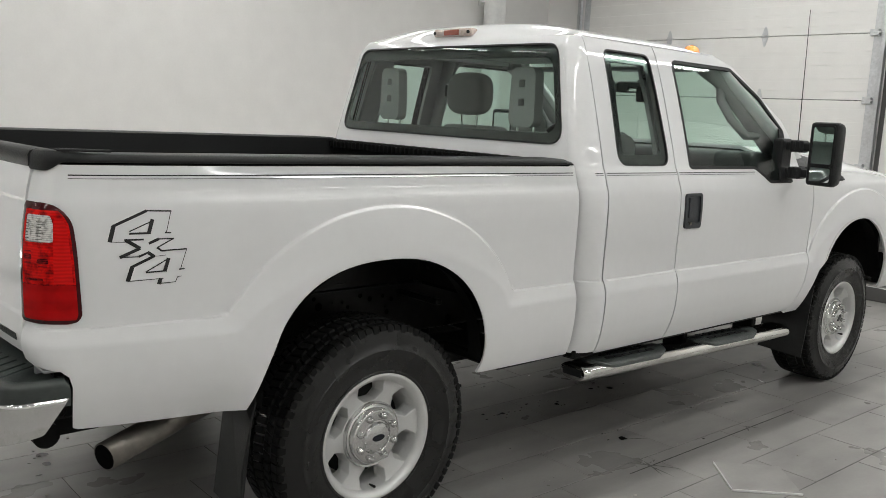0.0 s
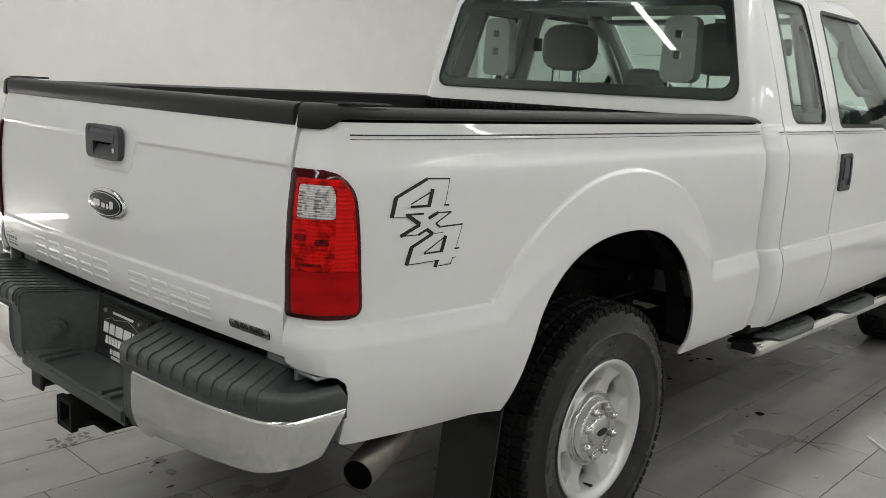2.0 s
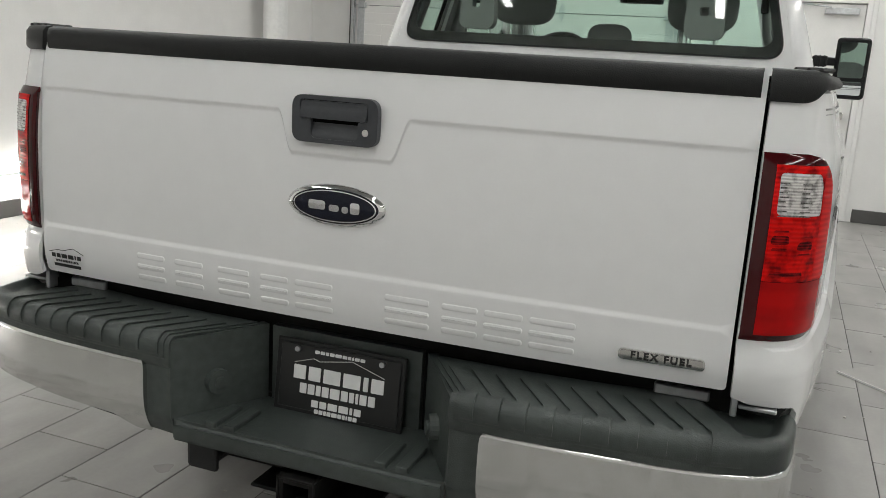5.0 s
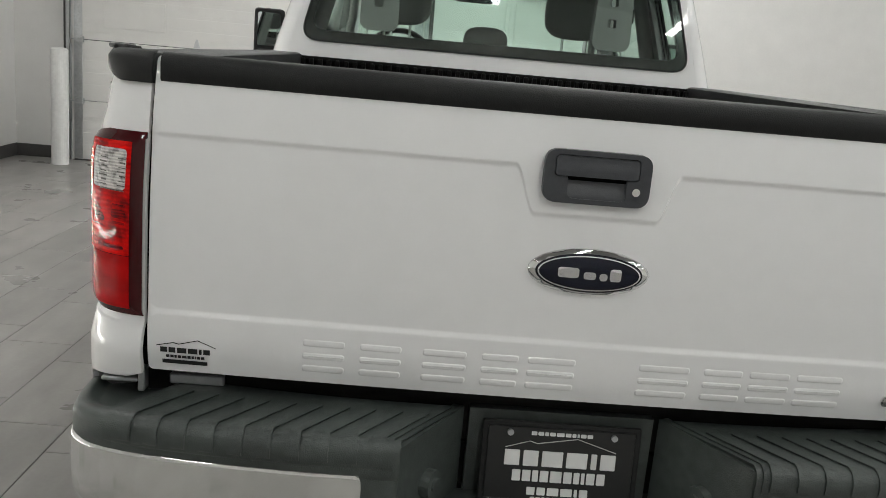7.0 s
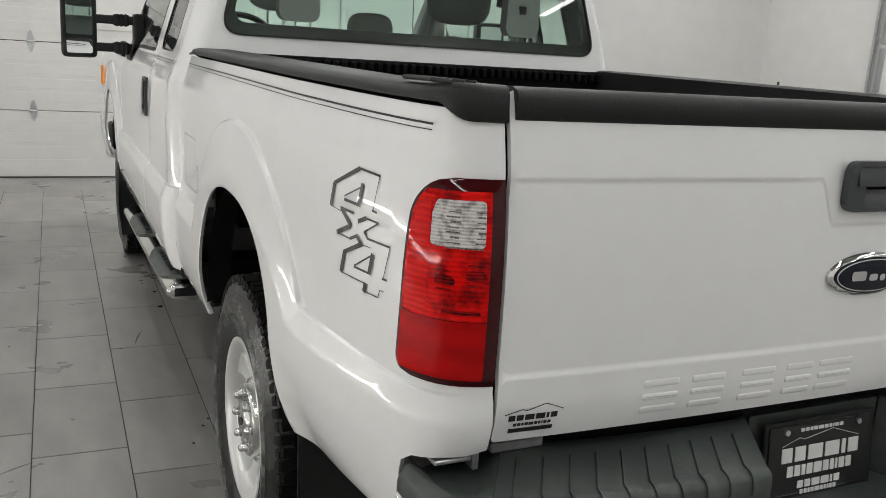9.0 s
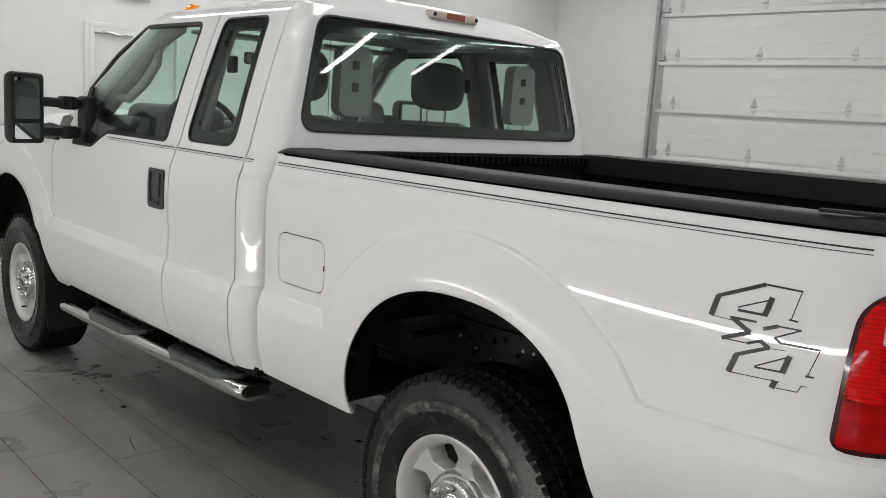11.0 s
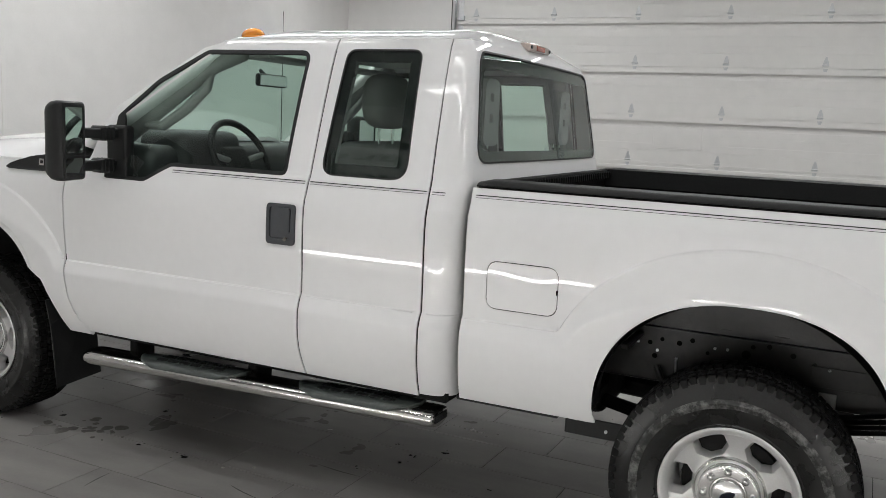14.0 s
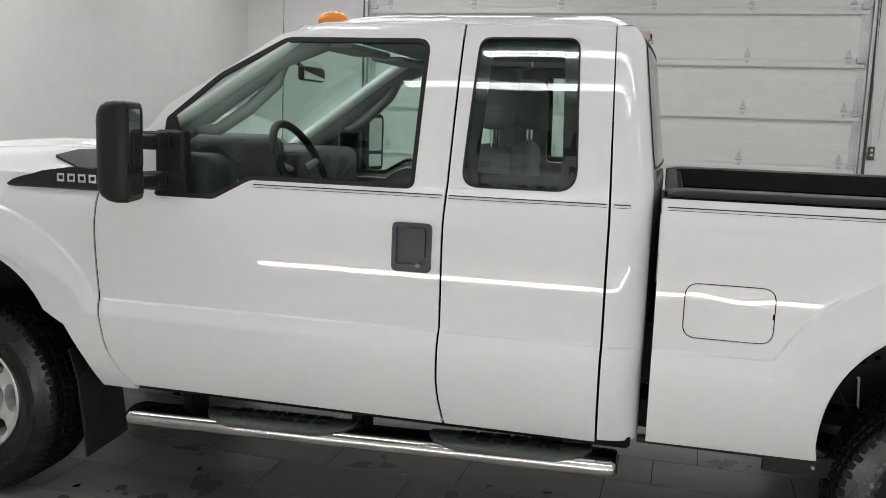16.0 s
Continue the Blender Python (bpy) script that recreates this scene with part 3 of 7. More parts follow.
# small things on the walls
sock = empty("wall_socket", "small grey wall socket on the white wall", "socket", pose(X_RIGHT, 6.27, 1.22, 0, 0, -90))
part("plate", box(-0.04, 0.04, -0.012, -0.001, -0.06, 0.06, 0.003, 2), M_WHITE, sock)
part("insert", box(-0.02, 0.02, -0.016, -0.0125, -0.035, 0.035, 0.003, 2), M_BASE, sock)
sw = empty("door_switch", "black push-button switch on the wall", "switch", pose(X_RIGHT, -1.27, 1.36, 0, 0, -90))
part("plate", box(-0.035, 0.035, -0.04, -0.001, -0.075, 0.075, 0.006, 2), M_BASE, sw)
for z in (0.035, -0.02):
    part("button", bar((0, -0.052, z), (0, -0.0405, z), 0.016, 14), M_GALV, sw)
cab = empty("cable", "pale thin cable running down the wall", "cable", pose(X_RIGHT - 0.02, -1.2, 0))
part("cord", sweep([(0, -0.07, 1.44), (0, -0.02, 2.2), (0, 0.0, 3.0), (0, 0.01, 4.2)], 0.007, 6), M_WHITE, cab)
cab2 = empty("door_chain", "thin chain hanging beside the overhead door", "chain", pose(X_RIGHT - 0.03, -1.3, 0))
part("cord", sweep([(0, -0.03, 1.5), (0, -0.06, 2.4), (0, -0.16, 4.2)], 0.005, 6), M_GALV, cab2)

# fluorescent strips under the ceiling
first = None
for sx, sy, share in STRIPS:
    if first is None:
        first = empty("strip_light_fixture", "long white fluorescent strip light under the ceiling", "light fixture", pose(sx, sy, Z_TOP - 0.46), group="ceiling strip lights")
        part("housing", box(-0.085, 0.085, -1.85, 1.85, 0.0, 0.07, 0.01, 2), M_WHITE, first)
        for dx in (-0.045, 0.045):
            part("tube", bar((dx, -1.8, -0.012), (dx, 1.8, -0.012), 0.008, 10), M_TUBE, first)
        for dy in (-1.2, 1.2):
            part("hanger", bar((0, dy, 0.07), (0, dy, 0.46), 0.006, 6), M_GALV, first)
    else:
        copy_thing(first, pose(sx, sy, Z_TOP - 0.46))

# low light tube along the left wall
LOW0, LOW1 = -2.8, 4.05
low = empty("wall_light_tube", "long lit tube light mounted low along a white wall", "light fixture", pose(X_LEFT, 0, 0.285))
part("tube", bar((0.045, LOW0, 0), (0.045, LOW1, 0), 0.021, 14), emitter("lit_wall_tube", (1.0, 0.97, 0.93), 44.0), low)
part("channel", box(0.001, 0.022, LOW0, LOW1, -0.03, 0.03, 0.004, 1), M_WHITE, low)
for yy in (LOW0, LOW1):
    part("end_cap", bar((0.045, yy - 0.02, 0), (0.045, yy + 0.02, 0), 0.0225, 14), M_WHITE, low)

# painted sign high on the wall behind the lights, words drawn as bars
wsign = empty("wall_sign", "large dark painted wall sign of plain bars", "sign", pose(X_LEFT, 0, 0, 0, 0, 90))
for zz, hh, widths in ((3.62, 0.34, (0.34, 0.36, 0.44, 0.44, 0.14, 0.36, 0.4)), (3.30, 0.17, (0.24, 0.2, 0.16, 0.22, 0.3, 0.22, 0.16, 0.1, 0.2, 0.2, 0.2))):
    yy = 1.2
    for k, ww in enumerate(widths):
        bm = box(yy, yy + ww, -0.006, -0.001, zz, zz + hh * 0.3, 0.002, 1)
        box(yy, yy + ww * 0.32, -0.006, -0.001, zz + hh * 0.3, zz + hh, 0.002, 1, bm)
        if ww > 0.15 and k % 3:
            box(yy + ww * 0.62, yy + ww, -0.006, -0.001, zz + hh * 0.3, zz + hh, 0.002, 1, bm)
        part("bar", bm, M_DECAL, wsign)
        yy += ww + 0.08


# ---- the pickup: surfaces ----
W0 = 0.966
AX_R, AX_F = 0.0, 3.602
side = hermite([(0.48, -0.075), (0.53, -0.050), (0.58, -0.028), (0.64, -0.012), (0.72, -0.002), (0.79, 0.0), (0.87, -0.001), (0.95, -0.001), (1.05, 0.001), (1.14, 0.002), (1.21, -0.001), (1.245, -0.007), (1.27, -0.018), (1.30, -0.026), (1.345, -0.040)])
lean = hermite([(1.21, 0.0), (1.245, -0.007), (1.27, -0.018), (1.30, -0.026), (1.345, -0.047), (1.40, -0.0625), (1.50, -0.0925), (1.60, -0.124), (1.70, -0.157), (1.80, -0.193), (1.85, -0.214), (1.885, -0.235), (1.912, -0.270), (1.932, -0.315), (1.945, -0.370)])


def rise(s, r=0.16, q=None):
    """A straight ramp from 0 to 1 with a curve of length r at its foot and q at its shoulder."""
    s = min(max(s, 0.0), 1.0)
    q = r if q is None else q
    m = 1 / (1 - (r + q) / 2)
    if s < r:
        return m * s * s / (2 * r)
    if s > 1 - q:
        return 1 - m * (1 - s) ** 2 / (2 * q)
    return m * (s - r / 2)


def slant(z):
    """How far the opening's rear edge leans back towards its foot."""
    return 0.054 * max(0.0, (0.80 - max(z, 0.55)) / 0.22) ** 1.3


def opening(y, z, yc):
    """1 at the edge of the wheel opening, more outside it."""
    d = y - yc
    if d < 0:
        d, a, p = max(0.0, -d - slant(z)), 0.46, 2.45
    else:
        a, p = 0.468, 2.2
    return ((d / a) ** p + max(0.0, (z - 0.62) / 0.418) ** p) ** (1 / p)


def flare_width(z):
    return 0.10 + 0.212 * step01((z - 0.86) / 0.22)


def sill(y):
    """Height of the crease over the sill bulge, and the bulge's width; it stands higher behind the rear wheel."""
    k = step01((-0.1 - y) / 0.4)
    return 0.868 + 0.040 * k, 0.066 - 0.012 * k


def flare(y, z, yc, a):
    """0 at the flare's crease, 1 at its ridge."""
    return (1.0 - math.hypot((y - yc) / a, max(0.0, z - 0.70) / 0.518)) / flare_width(z)


def lower(y, z):
    """How far the body stands out from its flat flank: one bulge that runs along the sill and round the wheels."""
    d = side(z)
    if z > 1.23:
        return d
    z0, wide = sill(y)
    s = soft_max((z0 - z) / wide, max(flare(y, z, AX_R, 0.642), flare(y, z, AX_F, 0.66)), 0.32)
    d += 0.0085 * rise(s / 0.075, 0.10, 0.6) + 0.0165 * rise(s, 0.05, 0.28)
    for yc in (AX_R, AX_F):
        if abs(y - yc) < 0.7:
            d -= 0.005 * rise((1.022 - opening(y, z, yc)) / 0.045, 0.5)
    return d


# bed: plan curve from its front edge round the rear corner to the tailgate
def bez(p, n):
    out = []
    for i in range(n + 1):
        u = i / n
        q = [Vector(v) for v in p]
        while len(q) > 1:
            q = [a.lerp(b, u) for a, b in zip(q, q[1:])]
        out.append(q[0])
    return out


W_BED = 0.937
plan = [Vector((W_BED, 1.2)), Vector((W_BED, -0.35))] + bez([(W_BED, -0.35), (W_BED, -0.60), (0.914, -0.80), (0.889, -0.955)], 16)[1:] + bez([(0.889, -0.955), (0.870, -1.055), (0.842, -1.085), (0.768, -1.096)], 16)[1:]
plan.append(plan[-1] + (plan[-1] - plan[-2]).normalized() * 0.05)
cum = [0.0]
for a, b in zip(plan, plan[1:]):
    cum.append(cum[-1] + (b - a).length)
P_END = 1.2 - cum[-2]


def plan_at(p):
    s = min(max(1.2 - p, 0.0), cum[-1])
    i = min(max(int(np.searchsorted(cum, s)) - 1, 0), len(plan) - 2)
    u = (s - cum[i]) / (cum[i + 1] - cum[i])
    c = plan[i].lerp(plan[i + 1], u)

    def tan(k):
        k = min(max(k, 0), len(plan) - 2)
        return (plan[k + 1] - plan[k]).normalized()

    t = (tan(i - 1).lerp(tan(i), u + 0.5) if u < 0.5 else tan(i).lerp(tan(i + 1), u - 0.5)).normalized()
    return c, Vector((-t.y, t.x))


gate_y = hermite([(0.78, 0.030), (0.82, 0.012), (0.88, 0.0), (1.0, -0.001), (1.10, 0.001), (1.24, 0.012), (1.33, 0.030), (1.38, 0.045)])


tuck_in = hermite([(0.55, 0.062), (0.60, 0.046), (0.64, 0.034), (0.69, 0.020), (0.73, 0.011), (0.79, 0.002), (0.84, 0.0)])


def bed_surf(p, z):
    c, n = plan_at(p)
    k = step01((-0.55 - p) / 0.45)          # the bulge fades into the corner
    d = lower(c.y, z) * (1 - 0.35 * k) - tuck_in(z) * step01((-0.42 - p) / 0.20)
    e = step01((-1.0 - p) / 0.14)
    if z > 1.2:
        d *= 1 - e * step01((z - 1.2) / 0.05)
    tuck = e * gate_y(z)
    return Vector((c.x + n.x * d, c.y + n.y * d + tuck, z))


# cab: plan with rounded rear corners, leaning in above the belt
R_C, Y_CAB = 0.115, 1.0


def corner_y(z):
    """Where the flank ends and the rear corner's turn begins."""
    return Y_CAB + R_C + 0.03 * min(1.0, max(0.0, (z - 1.25) / 0.635))


def back_y(z):
    return Y_CAB + 0.13 * max(0.0, z - 1.36) + max(0.0, -0.9 * (lean(z) + 0.205)) * 0.9


def turn_x(z):
    return 0.085 - 0.072 * min(0.5, max(0.0, z - 1.33))


def cab_surf(u, z):
    """u > 0: forward along the flank from the rear corner; u < 0: round the corner and along the back."""
    d = lower(1.3, z) if z <= 1.25 else lean(z)
    yb, y0 = back_y(z), corner_y(z)
    r = y0 - yb
    xs = W0 + d
    arc = R_C * math.pi / 2
    if u >= 0:
        return Vector((xs, y0 + u, z))
    if u >= -arc:
        th = -u / R_C
        rx = turn_x(z) + max(d, 0.0)
        return Vector((xs - rx + rx * math.cos(th), y0 - r * math.sin(th), z))
    return Vector((xs - turn_x(z) - max(d, 0.0) + (u + arc), yb, z))


U0 = Y_CAB + R_C                             # y of u = 0 below the belt


def flank(y, z):
    """The cab's side at a given y."""
    d = lower(y, z) if z <= 1.25 else lean(z)
    return Vector((W0 + d, y, z))


def arch(yc, n=24):
    """A wheel opening from its rear foot over the top to its front foot."""
    out = [(yc - 0.46 - slant(0.585), 0.600)]
    for k in range(1, n):
        t = math.pi / 2 * k / n
        z = 0.62 + 0.418 * math.sin(t) ** (2 / 2.45)
        out.append((yc - 0.46 * math.cos(t) ** (2 / 2.45) - slant(z), z))
    for k in range(n + 1):
        t = math.pi / 2 * (1 - k / n)
        out.append((yc + 0.468 * max(0.0, math.cos(t)) ** (2 / 2.2), 0.62 + 0.418 * max(0.0, math.sin(t)) ** (2 / 2.2)))
    return out + [(yc + 0.466, 0.600), (yc + 0.458, 0.562)]


truck = empty("pickup_truck", "white extended-cab pickup truck with a black bed liner", "pickup truck", pose(0, 0, 0))

SEAM = 0.0040
# outlines
a_r = arch(AX_R)
bed_line = [(0.972, 0.560), (0.972, 1.342)] + [(P_END, 1.342), (P_END, 0.815), (P_END + 0.03, 0.803), (P_END + 0.115, 0.795), (P_END + 0.137, 0.780), (P_END + 0.146, 0.75), (P_END + 0.143, 0.622), (P_END + 0.16, 0.617)] + a_r
bed_outline = bed_line

FUEL = rounded([(0.616, 0.914), (0.886, 0.914), (0.886, 1.090), (0.616, 1.090)], 0.045, 6)


def flare_lines(yc, a, b=0.518, zc=0.70):
    """Lines that follow the wheel flare's crease, shoulder and rolled lip, so that the mesh runs with them."""
    out = []
    for q in (-0.04, 0.0, 0.012, 0.024, 0.036, 0.048, 0.06, 0.075, 0.10, 0.20, 0.30, 0.40, 0.50, 0.60, 0.70, 0.80, 0.85, 0.90, 0.95, 1.0, 1.06):
        line = []
        for k in range(121):
            t = math.pi * k / 120
            r = 1.0
            for _ in range(8):
                r = 1 - q * flare_width(zc + r * b * math.sin(t))
            y, z = yc - r * a * math.cos(t), zc + r * b * math.sin(t)
            if z > 0.80 and opening(y, z, yc) > 1.03:
                line.append((y, z))
            elif line:
                out.append(line)
                line = []
        out.append(line)
    for r in (1.006, 1.012, 1.018, 1.024):
        out.append([(yc + (y - yc) * r, 0.62 + (z - 0.62) * r) for y, z in arch(yc, 40) if z > 0.66])
    return out


def sill_lines(y0, y1):
    n = int((y1 - y0) / 0.03)
    ys = [y0 + (y1 - y0) * k / n for k in range(n + 1)]
    return [[(y, sill(y)[0] - q * sill(y)[1]) for y in ys] for q in (-0.04, 0.0, 0.03, 0.06, 0.10, 0.14, 0.25, 0.37, 0.5, 0.62, 0.74, 0.85, 0.95, 1.0, 1.06)]


for mir in (False, True):
    bedside = skin("bedside", bed_outline, bed_surf, M_PAINT, truck, [FUEL] if mir else (), h=0.016, mirror=mir, flange=0.010, creases=flare_lines(AX_R, 0.642) + sill_lines(0.47, 0.96) + sill_lines(-1.1, -0.49))

# tailgate
def dip(x):
    """The upper edge of the pressed field, which passes below the handle."""
    return 1.167 + 0.081 * step01((abs(x - 0.001) - 0.106) / 0.038)


def gate_surf(x, z):
    bow = 0.018 * (x / 0.77) ** 2
    zu = dip(x)
    dent = 0.0040 * step01((zu - z) / 0.011) * step01((z - 0.928) / 0.013)
    return Vector((x, -1.118 + bow + gate_y(z) + dent, z))


gx = [-0.745 + 0.012 * k for k in range(48)] + [-0.165 + 0.003 * k for k in range(112)] + [0.175 + 0.012 * k for k in range(48)]
gate_lines = [[(x, dip(x) - o) for x in gx] for o in (-0.002, 0.0, 0.0035, 0.0065, 0.0095, 0.013, 0.015)] + [[(x, z) for x in gx] for z in (0.926, 0.928, 0.9315, 0.9345, 0.9375, 0.941, 0.943)]
gate = skin("tailgate", rounded([(-0.761, 0.822), (0.761, 0.822), (0.761, 1.372), (-0.761, 1.372)], 0.01), gate_surf, M_PAINT, truck, h=0.03, flange=0.012, creases=gate_lines)

# cab panels
DOOR_M, DOOR_R = 1.662, 1.128   # seams: front door / rear door / cab corner


seam_f = hermite([(0.50, 2.790), (0.567, 2.857), (0.636, 2.902), (0.697, 2.928), (0.781, 2.945), (0.85, 2.958), (0.924, 2.966), (1.03, 2.973), (1.133, 2.975), (1.237, 2.964), (1.305, 2.950)])


def seam_m(z):
    return DOOR_M - 0.026 * step01((0.74 - z) / 0.24) ** 1.4


zs = [0.545 + (1.305 - 0.545) * i / 14 for i in range(15)]
win_f = rounded([(1.775, 1.330), (1.775, 1.835), (2.31, 1.835), (2.55, 1.70), (2.735, 1.535), (2.735, 1.258), (2.50, 1.258), (2.37, 1.330)], [0.03, 0.05, 0.10, 0.2, 0.02, 0.02, 0.06, 0.06])
fdoor = [(seam_m(z) + SEAM, z) for z in (0.545, 0.57, 0.60, 0.63, 0.66, 0.7, 0.74, 0.9, 1.1, 1.25, 1.4, 1.6, 1.885)] + [(2.19, 1.885), (2.34, 1.842), (2.53, 1.715), (2.74, 1.583), (2.80, 1.50), (2.86, 1.305)] + [(seam_f(z) - SEAM, z) for z in reversed(zs)]
rdoor_o = [(DOOR_R + SEAM, 0.545), (DOOR_R + SEAM, 0.9), (DOOR_R + SEAM, 1.25), (DOOR_R + 0.03, 1.885), (DOOR_M - SEAM, 1.885), (DOOR_M - SEAM, 1.25)] + [(seam_m(z) - SEAM, z) for z in (0.74, 0.70, 0.66, 0.63, 0.60, 0.57, 0.545)]
win_r = rounded([(1.235, 1.345), (1.268, 1.842), (1.605, 1.842), (1.618, 1.345)], [0.07, 0.045, 0.045, 0.06])
for mir in (False, True):
    skin("front_door", fdoor, flank, M_PAINT, truck, [win_f], 0.028, mirror=mir, creases=sill_lines(1.62, 2.93))
    skin("rear_door", rdoor_o, flank, M_PAINT, truck, [win_r], 0.028, mirror=mir, creases=sill_lines(1.10, 1.70))

fen_zs = [0.545 + (1.30 - 0.545) * i / 10 for i in range(11)]
fa = [(2.968, 0.527), (3.02, 0.63), (3.10, 0.76)] + [(AX_F - 0.46 * math.cos(t), 0.60 + 0.435 * math.sin(t) ** 0.93) for t in [math.pi * i / 40 for i in range(6, 37)]] + [(4.05, 0.62), (4.06, 0.56)]
fender = [(seam_f(z) + SEAM, z) for z in reversed(fen_zs)][:-1] + [(seam_f(0.527) + SEAM, 0.527)] + fa + [(4.32, 0.56), (4.40, 0.80), (4.40, 1.20), (4.30, 1.255), (3.6, 1.300), (3.0, 1.305)]
for mir in (False, True):
    skin("front_fender", fender, flank, M_PAINT, truck, (), 0.03, mirror=mir, creases=flare_lines(AX_F, 0.66) + sill_lines(2.78, 3.13))

# cab shell: corner, back and roof edge
arcl = R_C * math.pi / 2


def back_surf(x, z):
    yb = cab_surf(-arcl - 0.3, z).y
    return Vector((x, yb - 0.02 * (1 - (x / cab_surf(-arcl, z).x) ** 2), z))


for mir in (False, True):
    so = [(DOOR_R - SEAM - U0, z) for z in (0.555, 0.8, 1.0, 1.25)] + [(DOOR_R - SEAM - U0, z) for z in (1.40, 1.60, 1.80, 1.885)] + [(-arcl, 1.885), (-arcl, 0.555)]
    skin("cab_corner", so, cab_surf, M_PAINT, truck, (), 0.018, mirror=mir, flange=0, creases=sill_lines(-arcl, 0.02))
edge_b = [(cab_surf(-arcl, z).x, z) for z in (0.8, 1.0, 1.2, 1.3, 1.345, 1.40, 1.5, 1.6, 1.7, 1.8, 1.85, 1.885)]
win_b = rounded([(-0.797, 1.421), (0.797, 1.421), (0.690, 1.848), (-0.690, 1.848)], [0.065, 0.065, 0.075, 0.075], 8)


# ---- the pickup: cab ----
# near-black sheets behind the door and fender seams, painting the shade in the gaps
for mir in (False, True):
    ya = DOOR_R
    skin("seam_shade", [(ya - 0.010, 0.56), (ya + 0.012, 0.56), (ya + 0.012, 1.25), (ya + 0.042, 1.84), (ya + 0.020, 1.84), (ya - 0.010, 1.25)], flank, M_SHADE, truck, (), 0.02, 0, mir, lift=-0.007)
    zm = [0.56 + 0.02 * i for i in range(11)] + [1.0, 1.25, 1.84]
    skin("seam_shade", [(seam_m(z) - 0.012, z) for z in zm] + [(seam_m(z) + 0.012, z) for z in reversed(zm)], flank, M_SHADE, truck, (), 0.02, 0, mir, lift=-0.007)
    skin("seam_shade", [(seam_f(z) - 0.02, z) for z in zs] + [(seam_f(z) + 0.02, z) for z in reversed(zs)], flank, M_SHADE, truck, (), 0.03, 0, mir, lift=-0.007)

back = skin("cab_back", edge_b + [(-x, z) for x, z in reversed(edge_b)], back_surf, M_PAINT, truck, [win_b], 0.035, 0.012)


def roof_surf(x, y):
    """The roof skin, rolling down to its edges."""
    q = min(1.0, abs(x) / (W0 + lean(1.885)))
    yb = back_surf(x, 1.885).y if abs(x) < 0.70 else back_y(1.885)
    k = 1 - max(0.0, 1 - (y - yb) / 0.15) ** 2.4
    z = 1.885 + 0.078 * (1 - q ** 3.2) ** 0.75 * k
    z -= 0.050 * max(0.0, (y - 1.95) / 0.36) ** 2
    return Vector((x, y, z))


xe = W0 + lean(1.885)
rc = [cab_surf(-arcl * k / 8, 1.885) for k in range(9)]
xc = rc[-1].x
rear_edge = [(p.x, p.y) for p in rc] + [(xc * (1 - k / 10), back_surf(xc * (1 - k / 10), 1.885).y) for k in range(1, 20)] + [(-p.x, p.y) for p in reversed(rc)]
roof_out = [(xe, 2.19)] + rear_edge + [(-xe, 2.19), (-0.5, 2.29), (-0.25, 2.325), (0, 2.335), (0.25, 2.325), (0.5, 2.29)]
skin("roof", roof_out, roof_surf, M_PAINT, truck, (), 0.022, 0.0)
# drip edge that closes the roof on to the flank
for mir in (1, -1):
    part("roof_rail", sweep([(mir * (xe - 0.004), 1.17, 1.884), (mir * (xe - 0.003), 1.6, 1.888), (mir * (xe - 0.003), 2.18, 1.886), (mir * (xe + 0.012), 2.34, 1.838)], 0.0055, 8), M_PAINT, truck, smooth=True)


def shield(a, b):
    """The windscreen: a across, b from foot (0) to head (1)."""
    x = a * (0.80 - 0.13 * b)
    y = 3.02 - 0.73 * b + (0.11 - 0.06 * b) * (1 - a * a)
    z = 1.385 + 0.49 * b + 0.045 * (1 - a * a) * b
    return Vector((x, y, z))


skin("windscreen", [(-1, 0), (1, 0), (1, 1), (-1, 1)], shield, M_GLASS, truck, (), 0.09, 0).visible_shadow = False
# windscreen pillars
for sg in (1, -1):
    bm = bmesh.new()
    rows = []
    for k in range(13):
        b = k / 12
        o = shield(1.0, b)
        i = shield(0.93, b)
        zz = o.z
        flx = W0 + lean(max(1.26, min(zz, 1.94)))
        ff = Vector((min(flx, 0.89), o.y - 0.075 - 0.03 * (1 - b), zz + 0.002))
        rows.append([bm.verts.new((sg * p.x, p.y, p.z)) for p in (i, Vector((o.x + 0.01, o.y + 0.005, o.z + 0.006)), Vector(((o.x + flx) / 2 + 0.012, o.y - 0.03, o.z + 0.006)), ff, Vector((ff.x - 0.06, ff.y - 0.01, ff.z - 0.02)), Vector((i.x - 0.03, i.y - 0.04, i.z - 0.03)))])
    for r0, r1 in zip(rows, rows[1:]):
        for k in range(6):
            bm.faces.new((r0[k], r0[(k + 1) % 6], r1[(k + 1) % 6], r1[k]))
    bmesh.ops.recalc_face_normals(bm, faces=bm.faces)
    part("windscreen_pillar", bm, M_PAINT, truck, smooth=True)


def hood_surf(x, y):
    q = min(1.0, abs(x) / 0.90)
    k = step01((y - 3.0) / 1.5)
    z = 1.405 - 0.10 * k * k + 0.03 * step01((0.62 - abs(x)) / 0.10)
    z -= (0.095 - 0.03 * k) * max(0.0, (q - 0.72) / 0.28) ** 1.6
    z -= 0.25 * max(0.0, (y - 4.30) / 0.25) ** 2
    return Vector((x, y, z))


skin("hood", [(-0.925, 2.92), (0.925, 2.92), (0.925, 4.28), (0.85, 4.42), (-0.85, 4.42), (-0.925, 4.28)], hood_surf, M_PAINT, truck, (), 0.05, 0.02)
